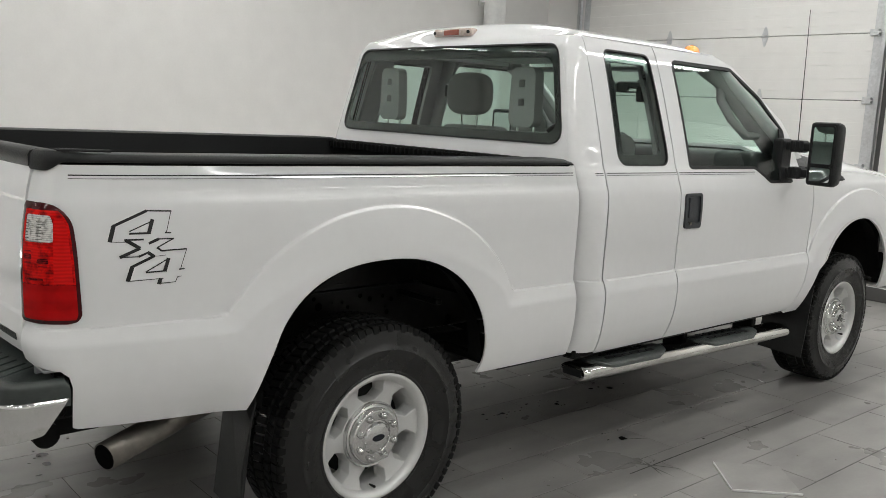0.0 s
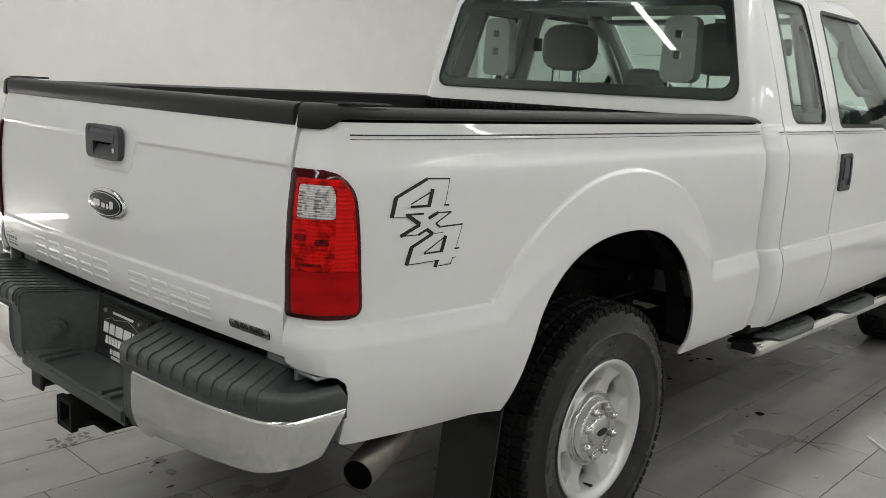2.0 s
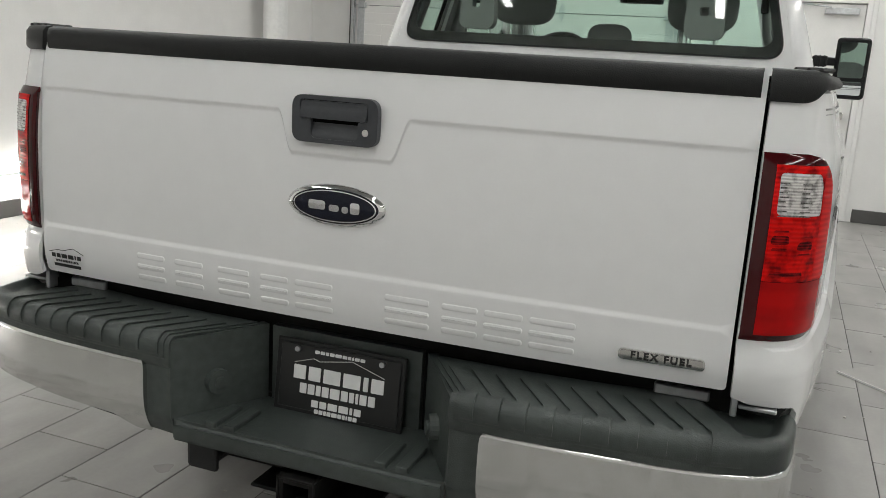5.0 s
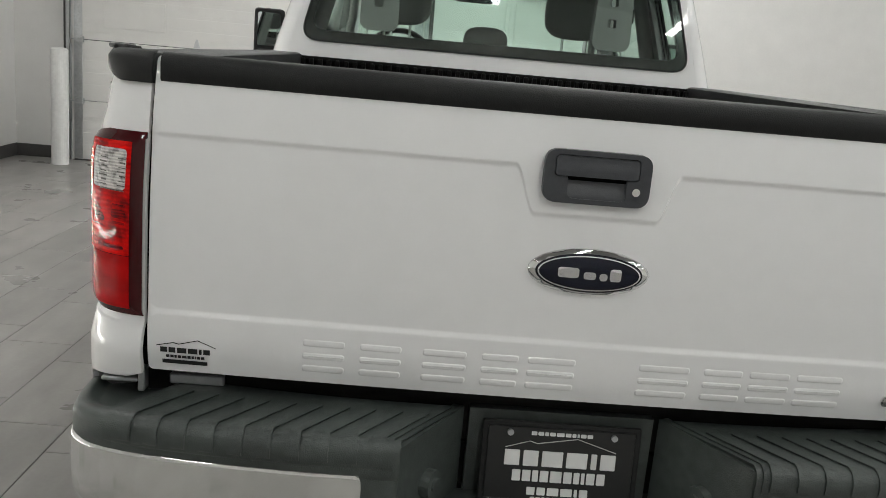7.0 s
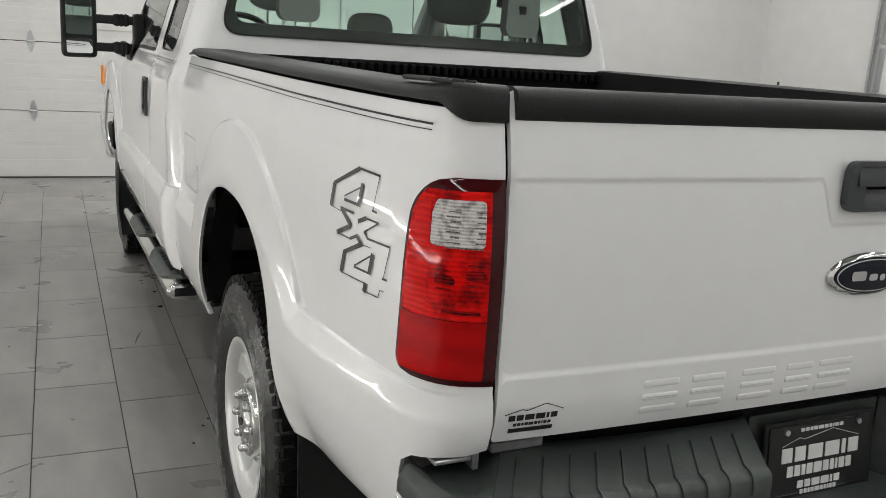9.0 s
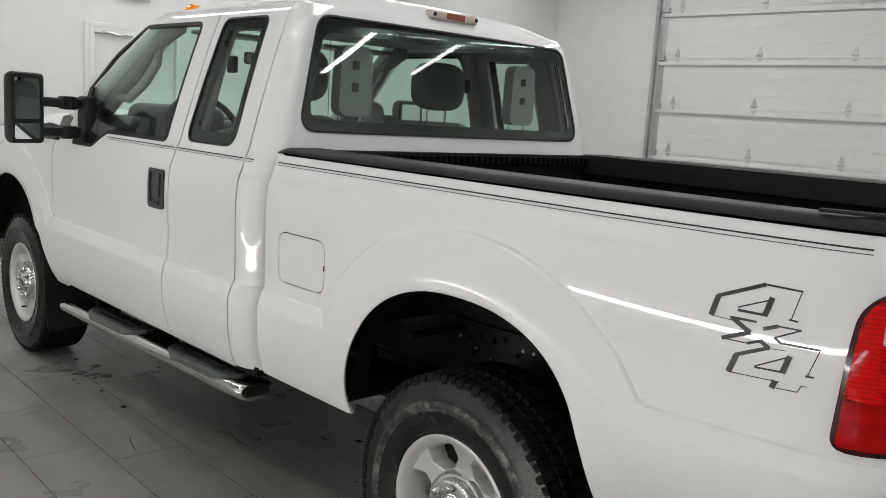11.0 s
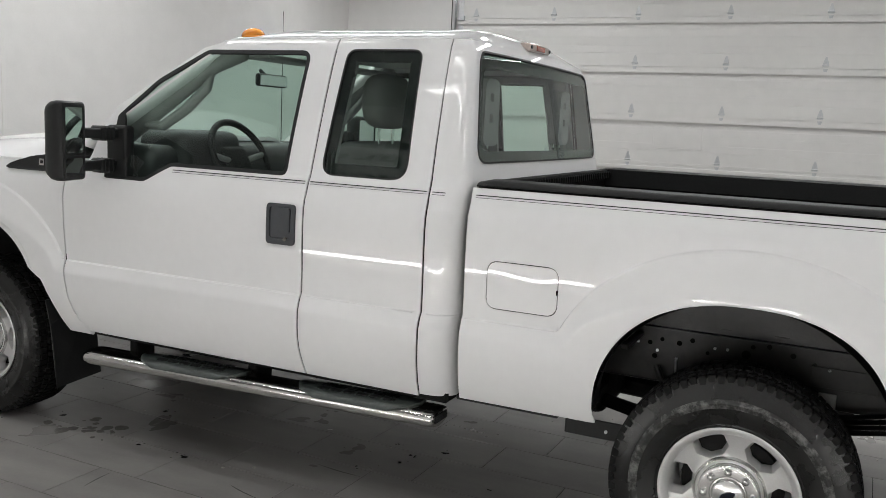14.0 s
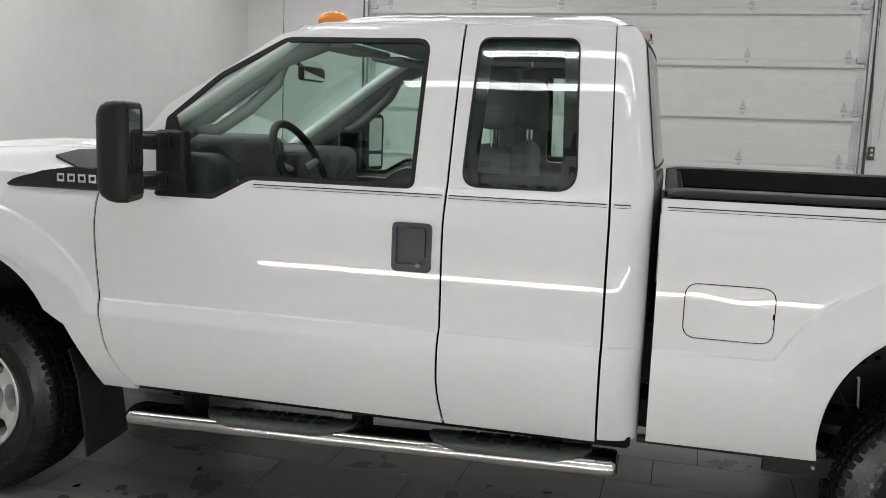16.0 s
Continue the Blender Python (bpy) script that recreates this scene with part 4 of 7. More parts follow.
# dark cowl at the windscreen's foot and vent on each fender
part("cowl", box(-0.78, 0.78, 2.92, 3.10, 1.36, 1.402, 0.01, 2), M_BLACK, truck)
for mir in (False, True):
    vo = [(2.915, 1.262), (2.915, 1.335), (3.06, 1.345), (3.20, 1.325), (3.33, 1.285), (3.36, 1.262)]

    def vent_surf(y, z):
        return Vector((W0 + lean(min(z, 1.30)) - 0.10 * max(0, z - 1.30), y, z))

    vent = skin("fender_vent", rounded(vo, 0.012, 3), vent_surf, M_BLACK, truck, (), 0.04, 0.02, mir, lift=0.014)
    for k in range(5):
        ya = 3.10 - 0.045 * k
        skin("badge_bar", [(ya, 1.285), (ya + 0.032, 1.285), (ya + 0.036, 1.318), (ya + 0.004, 1.318)], vent_surf, M_CHROME, vent, [[(ya + 0.008, 1.293), (ya + 0.026, 1.293), (ya + 0.028, 1.310), (ya + 0.010, 1.310)]], 0.03, 0.003, mir, lift=0.018)
    skin("cowl_side", [(0.70, 2.90), (0.86, 2.90), (0.88, 3.08), (0.80, 3.26), (0.74, 3.2)], hood_surf, M_BLACK, truck, (), 0.05, 0.015, mir, lift=0.014)

# nose
part("nose", box(-0.84, 0.84, 4.36, 4.46, 0.78, 1.27, 0.03, 3), M_PAINT, truck)
part("grille", box(-0.62, 0.62, 4.461, 4.49, 0.86, 1.22, 0.02, 2), M_CHROME, truck)
fbump = part("front_bumper", box(-0.96, 0.96, 4.36, 4.62, 0.50, 0.775, 0.05, 3), M_CHROME, truck, smooth=True)
for sg in (1, -1):
    part("headlamp", box(sg * 0.64 if sg > 0 else -0.90, 0.90 if sg > 0 else -0.64, 4.40, 4.475, 0.86, 1.20, 0.03, 2), M_CLEAR, truck)
    part("side_marker", box(sg * 0.925 if sg > 0 else -0.985, 0.985 if sg > 0 else -0.925, 4.30, 4.41, 1.02, 1.16, 0.02, 2), M_AMBER, truck, "amber side marker lamp")

# glass and its dark bands
win_b_in = rounded([(-0.752, 1.467), (0.752, 1.467), (0.668, 1.786), (-0.668, 1.786)], [0.05, 0.05, 0.065, 0.065], 8)
rear_glass = skin("rear_window", shrunk(win_b, 0.003), back_surf, M_GLASS_DARK, truck, (), 0.08, 0, lift=0.002)
rear_glass.visible_shadow = False
skin("black_band", shrunk(win_b, 0.003), back_surf, M_FRIT, rear_glass, [win_b_in], 0.05, 0, lift=-0.002)
skin("gasket", win_b, back_surf, M_BLACK, rear_glass, [shrunk(win_b, 0.007)], 0.04, 0.008, lift=0.004)
for x in (-0.612, 0.634):
    part("clip", box(x - 0.011, x + 0.011, 1.000, 1.016, 1.409, 1.428, 0.003, 1), M_BLACK, rear_glass)
win_r_s = shrunk(win_r, 0.004)
win_r_in = shrunk(win_r, 0.050)
win_f_s = shrunk(win_f, 0.004)
for mir in (False, True):
    g = skin("rear_side_window", win_r_s, flank, M_GLASS_DARK, truck, (), 0.06, 0, mir, lift=-0.004)
    g.visible_shadow = False
    skin("black_band", win_r_s, flank, M_FRIT, g, [win_r_in], 0.05, 0, mir, lift=-0.007)
    skin("gasket", win_r, flank, M_BLACK, g, [shrunk(win_r, 0.007)], 0.04, 0.006, mir, lift=0.001)
    sg = -1 if mir else 1
    for (y, z) in ((1.575, 1.74), (1.60, 1.42), (1.275, 1.60)):
        q = flank(y, z)
        part("bolt", bar((sg * (q.x - 0.03), y, z), (sg * (q.x - 0.012), y, z), 0.011, 10), M_FRIT, g)
    g = skin("front_side_window", win_f_s, flank, M_GLASS, truck, (), 0.06, 0, mir, lift=-0.008)
    g.visible_shadow = False
    skin("window_seal", win_f, flank, M_BLACK, g, [shrunk(win_f, 0.016)], 0.04, 0.012, mir, lift=0.001)
    skin("mirror_sail", [(2.60, 1.262), (2.732, 1.262), (2.732, 1.53), (2.70, 1.555)], flank, M_BLACK, truck, (), 0.04, 0.01, mir, lift=0.004)

# third brake lamp
chm = empty("third_brake_lamp", "", "")
chm.parent = truck
bm = box(-0.133, 0.133, 1.066, 1.12, 1.896, 1.934, 0.012, 3)
part("housing", bm, M_CHMSL, chm, "clear pinkish lamp housing", smooth=True)
part("red_centre", box(-0.052, 0.052, 1.0615, 1.075, 1.902, 1.928, 0.004, 2), M_LENSMID, chm)
for x in (-0.119, 0.119):
    part("screw", bar((x, 1.061, 1.915), (x, 1.070, 1.915), 0.008, 10), M_BLACK, chm)

# amber roof lamps
for x in (-0.60, 0.60):
    lamp = bmesh.new()
    bmesh.ops.create_uvsphere(lamp, u_segments=16, v_segments=10, radius=1, matrix=Matrix.Translation((x, 2.20, roof_surf(x, 2.20).z + 0.004)) @ Matrix.Diagonal((0.032, 0.062, 0.036, 1)))
    part("roof_marker", lamp, M_AMBER, truck, "amber roof marker lamp", smooth=True)

# door handles
def grip(mir):
    sg = -1 if mir else 1
    o = rounded([(1.695, 1.060), (1.830, 1.060), (1.830, 1.222), (1.695, 1.222)], 0.018, 4)
    h = skin("door_handle", o, flank, M_HANDLE, truck, [rounded([(1.712, 1.085), (1.815, 1.085), (1.815, 1.208), (1.712, 1.208)], 0.012, 4)], 0.03, 0.016, mir, lift=0.010)
    skin("recess", o, flank, M_HANDLE, h, (), 0.03, 0, mir, lift=0.002)
    skin("paddle", rounded([(1.714, 1.110), (1.775, 1.110), (1.775, 1.206), (1.714, 1.206)], 0.010, 4), flank, M_HANDLE, h, (), 0.03, 0.014, mir, lift=0.016)
    q = flank(1.738, 1.083)
    part("lock", bar((sg * (q.x + 0.002), 1.738, 1.083), (sg * (q.x + 0.0135), 1.738, 1.083), 0.008, 14), M_PIPE, h)


for mir in (False, True):
    grip(mir)

# fuel flap on the driver's side


def flap_surf(y, z):
    """The flap's skin, slightly dented beside its finger notch."""
    w = step01((0.85 - y) / 0.16) * step01((y - 0.622) / 0.05) - 0.35 * step01((y - 0.80) / 0.05)
    return bed_surf(y, z) + Vector((-0.0066 * (z - 1.0) * w, 0, 0))


fl = skin("fuel_flap", shrunk(FUEL, 0.0035), flap_surf, M_PAINT, truck, (), 0.03, 0.012, True)
# near-black sheet that paints the shade in the flap's gap
skin("seam_shade", shrunk(FUEL, -0.01), bed_surf, M_SHADE, truck, (), 0.03, 0, True, lift=-0.006)
# finger notch drawn as a flush near-black block, its shade put in the colour
q = bed_surf(0.625, 1.0)
part("notch_shade", box(-q.x - 0.0010, -q.x + 0.008, 0.618, 0.6245, 0.992, 1.012, 0.003, 2), M_SHADE, fl)

# pinstripes
def stripe(surf, y0, y1, z, w, mir, flip, rise0=0.0015):
    n = max(2, int((y1 - y0) / 0.05))
    o = [(y0 + (y1 - y0) * k / n, z - w / 2) for k in range(n + 1)] + [(y1 - (y1 - y0) * k / n, z + w / 2) for k in range(n + 1)]
    skin("pinstripe", o, surf, M_DECAL, truck, (), 0.06, 0, mir, flip, lift=rise0)


for mir in (False, True):
    for z, w in ((1.3155, 0.0034), (1.3065, 0.0015)):
        stripe(bed_surf, -1.022, 0.955, z, w, mir, False)
        stripe(flank, 1.065, 1.118, z, w, mir, False)
        stripe(flank, 1.14, 1.652, z, w, mir, False)
        stripe(flank, 1.675, 2.355, z, w, mir, False)


# 4x4 outline decal: strokes from end to end in centimetres, u along the reading direction, v up, and their widths in millimetres
UPPER_FOUR = [((10.1, 22.2), (16.7, 22), 3.8), ((16.6, 22), (15.3, 16.1), 1.9), ((15, 16.1), (16.5, 16), 3.8), ((10, 22.2), (1.1, 18.2), 7.7), ((1.3, 18.2), (0.3, 14), 11.5), ((0.3, 14), (4.3, 13.8), 1.4), ((5.4, 16.7), (11.9, 19.6), 2.9), ((11.5, 19.8), (10.5, 16), 10.5), ((5.4, 16.1), (11, 16.1), 5.3)]
CROSS = [((4.1, 14.4), (9.1, 14.4), 4.8), ((4.5, 14.3), (8.2, 12), 9.6), ((8.2, 12), (2.9, 9.7), 8.6), ((2.9, 9.7), (7.9, 9.7), 2.4), ((7.9, 9.7), (10.2, 10.7), 5.7), ((10.2, 10.8), (12, 9.6), 8.6), ((12, 9.6), (15.1, 9.8), 1.4), ((10.6, 13.3), (13.2, 14.4), 7.7), ((13.2, 14.4), (17.3, 14.4), 3.3), ((17.3, 14.4), (12.8, 12), 3.3), ((12.8, 12), (14, 11.1), 4.8)]
LOWER_FOUR = [((14, 11.1), (21, 11.3), 3.8), ((21, 11.3), (19.3, 5.6), 1.9), ((19, 5.6), (20.4, 5.7), 3.8), ((12, 9.7), (5.8, 6.8), 7.7), ((6.1, 6.8), (4.9, 3), 11.5), ((4.9, 3), (14.5, 3.3), 1.9), ((13.8, 3.3), (13.3, 1.8), 10.5), ((12.9, 1.9), (17.9, 2.1), 1.9), ((17.9, 2.1), (18.5, 3.5), 1.9), ((18.5, 3.5), (19.6, 3.6), 1.4), ((9.8, 5.4), (15.5, 8.6), 2.9), ((15.9, 8.9), (14.9, 5.3), 10.5), ((9.8, 5.2), (15.2, 5.4), 3.8)]


def decal(y_at, mir):
    """Strokes laid on the bed side. y_at(u): where the reading direction goes."""
    d4 = empty("four_by_four_decal", "black outlined 4x4 decal", "")
    d4.parent = truck
    for strokes, nm in [(UPPER_FOUR, "figure"), (LOWER_FOUR, "figure")] + [([c], "cross_stroke") for c in CROSS]:
        vs, fs = [], []
        for j, (a, b, t) in enumerate(strokes):
            A, B = Vector(a) / 100, Vector(b) / 100
            d = (B - A).normalized()
            nrm = Vector((-d.y, d.x)) * t / 2000
            A, B = A - d * 0.0006, B + d * 0.0006
            n = 5
            k0 = len(vs)
            for i in range(n + 1):
                c = A.lerp(B, i / n)
                for s in (1, -1):
                    q = c + nrm * s
                    p, z = y_at(q.x), 1.0 + q.y
                    P = bed_surf(p, z)
                    N = (bed_surf(p, z + 1e-3) - bed_surf(p, z - 1e-3)).cross(bed_surf(p + 1e-3, z) - bed_surf(p - 1e-3, z)).normalized()
                    if N.x < 0:
                        N = -N
                    P = P + N * (0.0014 + 0.00004 * j)
                    vs.append((-P.x if mir else P.x, P.y, P.z))
            fs += [(k0 + 2 * i, k0 + 2 * i + 1, k0 + 2 * i + 3, k0 + 2 * i + 2) for i in range(n)]
        me = bpy.data.meshes.new(nm)
        me.from_pydata(vs, [], fs)
        part(nm, me, M_DECAL, d4)


decal(lambda u: -0.922 + u, False)
decal(lambda u: -0.728 - 1.07 * u, True)

# ---- the bed ----
liner = empty("bed_liner", "", "")
liner.parent = truck
bm = box(-0.488, 0.488, -1.03, 0.955, 0.845, 0.86)
for x0, x1 in ((-0.80, -0.488), (0.488, 0.80)):
    box(x0, x1, -1.03, -0.64, 0.845, 0.86, bm=bm)
    box(x0, x1, 0.555, 0.955, 0.845, 0.86, bm=bm)
part("floor_panel", bm, M_LINER, liner)
for k in range(1, 8):
    part("floor_rib", box(-0.60 + 0.15 * k - 0.035, -0.60 + 0.15 * k + 0.035, -1.05, 0.94, 0.861, 0.873, 0.006, 1), M_LINER, liner)
for sg in (1, -1):
    x0, x1 = (0.79, 0.81) if sg > 0 else (-0.81, -0.79)
    bm = box(x0, x1, -1.02, 0.955, 1.12, 1.345)
    box(x0, x1, -1.02, -0.62, 0.861, 1.12, bm=bm)
    box(x0, x1, 0.555, 0.955, 0.861, 1.12, bm=bm)
    part("side_panel", bm, M_LINER, liner)
    for yy in (-0.75, -0.2, 0.35, 0.8):
        part("side_rib", box(min(sg * 0.785, sg * 0.79), max(sg * 0.785, sg * 0.79), yy, yy + 0.07, 0.87 if abs(yy) > 0.7 else 1.125, 1.30, 0.002, 1), M_LINER, liner)
    bm = box(min(sg * 0.49, sg * 0.500), max(sg * 0.49, sg * 0.500), -0.58, 0.50, 0.861, 1.11)
    box(min(sg * 0.49, sg * 0.79), max(sg * 0.49, sg * 0.79), -0.58, 0.50, 1.11, 1.12, 0.004, 1, bm)
    for y in (-0.64, 0.54):
        box(min(sg * 0.49, sg * 0.79), max(sg * 0.49, sg * 0.79), y, y + 0.015, 0.861, 1.11, bm=bm)
    part("wheel_tub", bm, M_LINER, liner)
part("front_panel", box(-0.80, 0.80, 0.935, 0.955, 0.861, 1.345), M_LINER, liner)
for k in range(46):
    xx = -0.765 + 0.034 * k
    part("header_rib", box(xx - 0.009, xx + 0.009, 0.905, 0.934, 1.318, 1.354, 0.004, 1), M_LINER, liner)
part("header_lip", box(-0.86, 0.86, 0.925, 0.968, 1.345, 1.362, 0.004, 2), M_LINER, liner)
# inner skins that close the bed's double walls
part("gate_inner", box(-0.745, 0.745, -1.050, -1.035, 0.86, 1.36), M_LINER, liner)
for sg in (1, -1):
    x0, x1 = min(sg * 0.812, sg * 0.83), max(sg * 0.812, sg * 0.83)
    bm = box(x0, x1, -1.0, 0.96, 1.10, 1.34)
    box(x0, x1, -1.0, -0.625, 0.843, 1.10, bm=bm)
    box(x0, x1, 0.535, 0.96, 0.843, 1.10, bm=bm)
    part("inner_wall", bm, M_DARK, truck)


# rail caps: black plastic over the bed's top edge, swelling at the rear corner
def rail_cap(mir):
    sg = -1 if mir else 1
    bm = bmesh.new()
    rows = []
    n = 90
    for k in range(n + 1):
        s = k / n
        p = 0.955 + (P_END - 0.004 - 0.955) * (1 - (1 - s) ** 1.7)
        c, nn = plan_at(p)
        o = Vector((nn.x, nn.y, 0))
        z0 = 1.349 - 0.024 * step01((-1.03 - p) / 0.08)        # the outer lip dips at the corner
        top = 1.372 + 0.007 * step01((-0.95 - p) / 0.1) - 0.012 * step01((p - 0.90) / 0.055)

        def at(z, out):
            q = bed_surf(p, min(z, 1.342))
            return Vector((q.x, q.y, 0)) + o * out + Vector((0, 0, z))

        base = bed_surf(p, 1.342)
        inner = Vector((max(0.772, base.x - 0.135), max(base.y + 0.02, -1.03), 0)) if base.x > 0.80 else Vector((0.772, -1.03, 0))
        prof = [at(z0, -0.004), at(z0, 0.006), at(z0 + 0.004, 0.010), at(top - 0.014, 0.010), at(top - 0.003, 0.002), at(top, -0.012), inner + Vector((0.012, 0.004, top)), inner + Vector((0, 0, top - 0.006)), inner + Vector((0, 0, 1.28))]
        rows.append([bm.verts.new((sg * v.x, v.y, v.z)) for v in prof])
    for r0, r1 in zip(rows, rows[1:]):
        for k in range(len(r0) - 1):
            bm.faces.new((r0[k], r0[k + 1], r1[k + 1], r1[k]))
    bm.faces.new(rows[0])
    bm.faces.new(rows[-1])
    bmesh.ops.recalc_face_normals(bm, faces=bm.faces)
    cap = part("rail_cap", bm, M_BLACK, truck, smooth=True)
    cap.data.set_sharp_from_angle(angle=radians(50))
    for k in range(3):
        part("corner_ridge", sweep([(sg * (0.80 + 0.02 * k), -1.03, 1.379), (sg * (0.835 + 0.012 * k), -1.0, 1.3805), (sg * (0.85 + 0.006 * k), -0.90, 1.379)], 0.004, 6), M_BLACK, cap)


for mir in (False, True):
    rail_cap(mir)

# ---- tailgate furniture ----
bm = bmesh.new()
rows = []
for k in range(41):
    x = -0.752 + 1.504 * k / 40
    y0 = gate_surf(x, 1.34).y
    prof = [(y0 - 0.002, 1.329), (y0 - 0.007, 1.333), (y0 - 0.008, 1.362), (y0 - 0.002, 1.373), (y0 + 0.014, 1.378), (y0 + 0.050, 1.377), (y0 + 0.056, 1.370), (y0 + 0.056, 1.30)]
    rows.append([bm.verts.new((x, y, z)) for y, z in prof])
for r0, r1 in zip(rows, rows[1:]):
    for k in range(len(r0) - 1):
        bm.faces.new((r0[k], r0[k + 1], r1[k + 1], r1[k]))
bm.faces.new(rows[0])
bm.faces.new(rows[-1])
bmesh.ops.recalc_face_normals(bm, faces=bm.faces)
cap = part("tailgate_cap", bm, M_BLACK, gate, smooth=True)
cap.data.set_sharp_from_angle(angle=radians(50))
# near-black blocks painting the shade in the gaps beside the tailgate
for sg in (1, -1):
    part("seam_shade", box(min(sg * 0.735, sg * 0.80), max(sg * 0.735, sg * 0.80), -1.035, -1.015, 0.82, 1.33), M_SHADE, truck)


def flat_gate(a, b):
    return Vector((a, -1.118 + 0.018 * (a / 0.77) ** 2 + 0.004, b))


hb = rounded([(-0.0975, 1.187), (0.0855, 1.187), (0.0855, 1.2775), (-0.0975, 1.2775)], 0.024, 6)
well = rounded([(-0.056, 1.1955), (0.045, 1.1955), (0.045, 1.2325), (0.0650, 1.2325), (0.0650, 1.2690), (-0.0800, 1.2690), (-0.0800, 1.2325), (-0.056, 1.2325)], [0.012, 0.012, 0.004, 0.006, 0.008, 0.008, 0.006, 0.004], 4)


def scoop(a, b):
    """The pocket's floor, falling away inwards under the paddle."""
    return flat_gate(a, b) + Vector((0, 0.0012 + 0.0112 * step01((b - 1.193) / 0.028), 0))


lat = skin("tailgate_handle", hb, flat_gate, M_HANDLE, gate, [well], 0.012, 0.016, lift=0.0125)
skin("recess", rounded([(-0.062, 1.190), (0.051, 1.190), (0.051, 1.262), (-0.062, 1.262)], 0.01, 3), scoop, M_HANDLE, lat, (), 0.012, 0, lift=0.0125)
# near-black sheet that paints the shade in the gap round the paddle
skin("gap_shade", rounded([(-0.085, 1.226), (0.070, 1.226), (0.070, 1.273), (-0.085, 1.273)], 0.006, 3), flat_gate, M_SHADE, lat, (), 0.05, 0, lift=0.0035)
skin("paddle", rounded([(-0.0783, 1.2337), (0.0633, 1.2337), (0.0633, 1.2673), (-0.0783, 1.2673)], 0.006, 4), lambda a, b: flat_gate(a, b) - Vector((0, 0.004 * step01((1.262 - b) / 0.022), 0)), M_HANDLE, lat, (), 0.010, 0.014, lift=0.0115)
lock = part("lock", bar((0.0615, -1.126, 1.214), (0.0615, -1.1285, 1.214), 0.0068, 16), M_STEEL, lat)

# oval badge: a plain enamel plate in a chrome ring
def oval(rx, rz, n=40):
    return [(rx * math.cos(2 * math.pi * k / n), 1.067 + rz * math.sin(2 * math.pi * k / n)) for k in range(n)]


def dome(a, b):
    q = min(1.0, (a / 0.108) ** 2 + ((b - 1.067) / 0.043) ** 2)
    return Vector((a, -1.115 - 0.012 * (1 - q * q) ** 0.5 if q < 1 else -1.115, b))


badge = skin("oval_badge", oval(0.107, 0.0425), dome, M_CHROME, gate, (), 0.012, 0.012)
skin("enamel", oval(0.094, 0.034), dome, M_NAVY, badge, (), 0.012, 0, lift=0.0012)
skin("inner_ring", oval(0.090, 0.0305), dome, M_CHROME, badge, [oval(0.0875, 0.0287)], 0.012, 0, lift=0.0022)
for x0, x1, z0, z1 in ((-0.055, -0.018, 1.058, 1.076), (-0.010, 0.012, 1.057, 1.070), (0.018, 0.032, 1.056, 1.069), (0.036, 0.056, 1.056, 1.078)):
    skin("mark_bar", rounded([(x0, z0), (x1, z0), (x1, z1), (x0, z1)], 0.006, 4), dome, M_CHROME, badge, (), 0.012, 0, lift=0.0022)

# embossed writing along the foot of the gate, each letter drawn as three low pressed bars
for x0, x1 in ((-0.488, -0.412), (-0.387, -0.312), (-0.276, -0.196), (-0.171, -0.103), (-0.089, -0.001), (0.112, 0.207), (0.231, 0.305), (0.316, 0.393), (0.404, 0.492)):
    for z0, z1 in ((0.843, 0.857), (0.868, 0.881), (0.892, 0.906)):
        o = rounded([(x0, z0), (x1, z0), (x1, z1), (x0, z1)], 0.0065, 4)
        rb = bmesh.new()
        rings = []
        for d, h in ((0.0, -0.001), (0.0012, 0.0007), (0.0034, 0.0012)):
            rings.append([rb.verts.new(gate_surf(*q) + Vector((0, -h, 0))) for q in shrunk(o, d)])
        for r0, r1 in zip(rings, rings[1:]):
            for i in range(len(r0)):
                rb.faces.new((r0[i], r0[(i + 1) % len(r0)], r1[(i + 1) % len(r0)], r1[i]))
        rb.faces.new(rings[-1])
        bmesh.ops.recalc_face_normals(rb, faces=rb.faces)
        part("embossed_bar", rb, M_PAINT, gate, smooth=True)

# flex-fuel badge
fb = skin("fuel_badge", rounded([(0.571, 0.855), (0.722, 0.855), (0.722, 0.876), (0.571, 0.876)], 0.009, 5), gate_surf, M_CHROME, gate, (), 0.02, 0.004, lift=0.004)
skin("field", rounded([(0.574, 0.8575), (0.719, 0.8575), (0.719, 0.8735), (0.574, 0.8735)], 0.007, 5), gate_surf, M_STEEL, fb, (), 0.02, 0, lift=0.0046)
gy = gate_surf(0.6465, 0.8655).y
words("FLEX FUEL", 0.0185, M_DECAL, fb, pose(0.6465, gy - 0.0055, 0.8655, 90, 0, 1.9), depth=0.0003, spacing=1.28, bold=0.0007)

# dealer sticker drawn as bars
st = skin("sticker", rounded([(-0.735, 0.838), (-0.655, 0.838), (-0.655, 0.846), (-0.735, 0.846)], 0.001), gate_surf, M_DECAL, gate, (), 0.03, 0, lift=0.0012)
LETTERS = (0.9, 0.9, 1.25, 1.25, 0.35, 0.9)


def word_bars(x0, x1, widths):
    """Splits a line of writing into bars of the letters' widths."""
    k = (x1 - x0) / (sum(widths) + 0.22 * (len(widths) - 1))
    out, x = [], x0
    for w in widths:
        out.append((x, x + w * k))
        x += (w + 0.22) * k
    return out


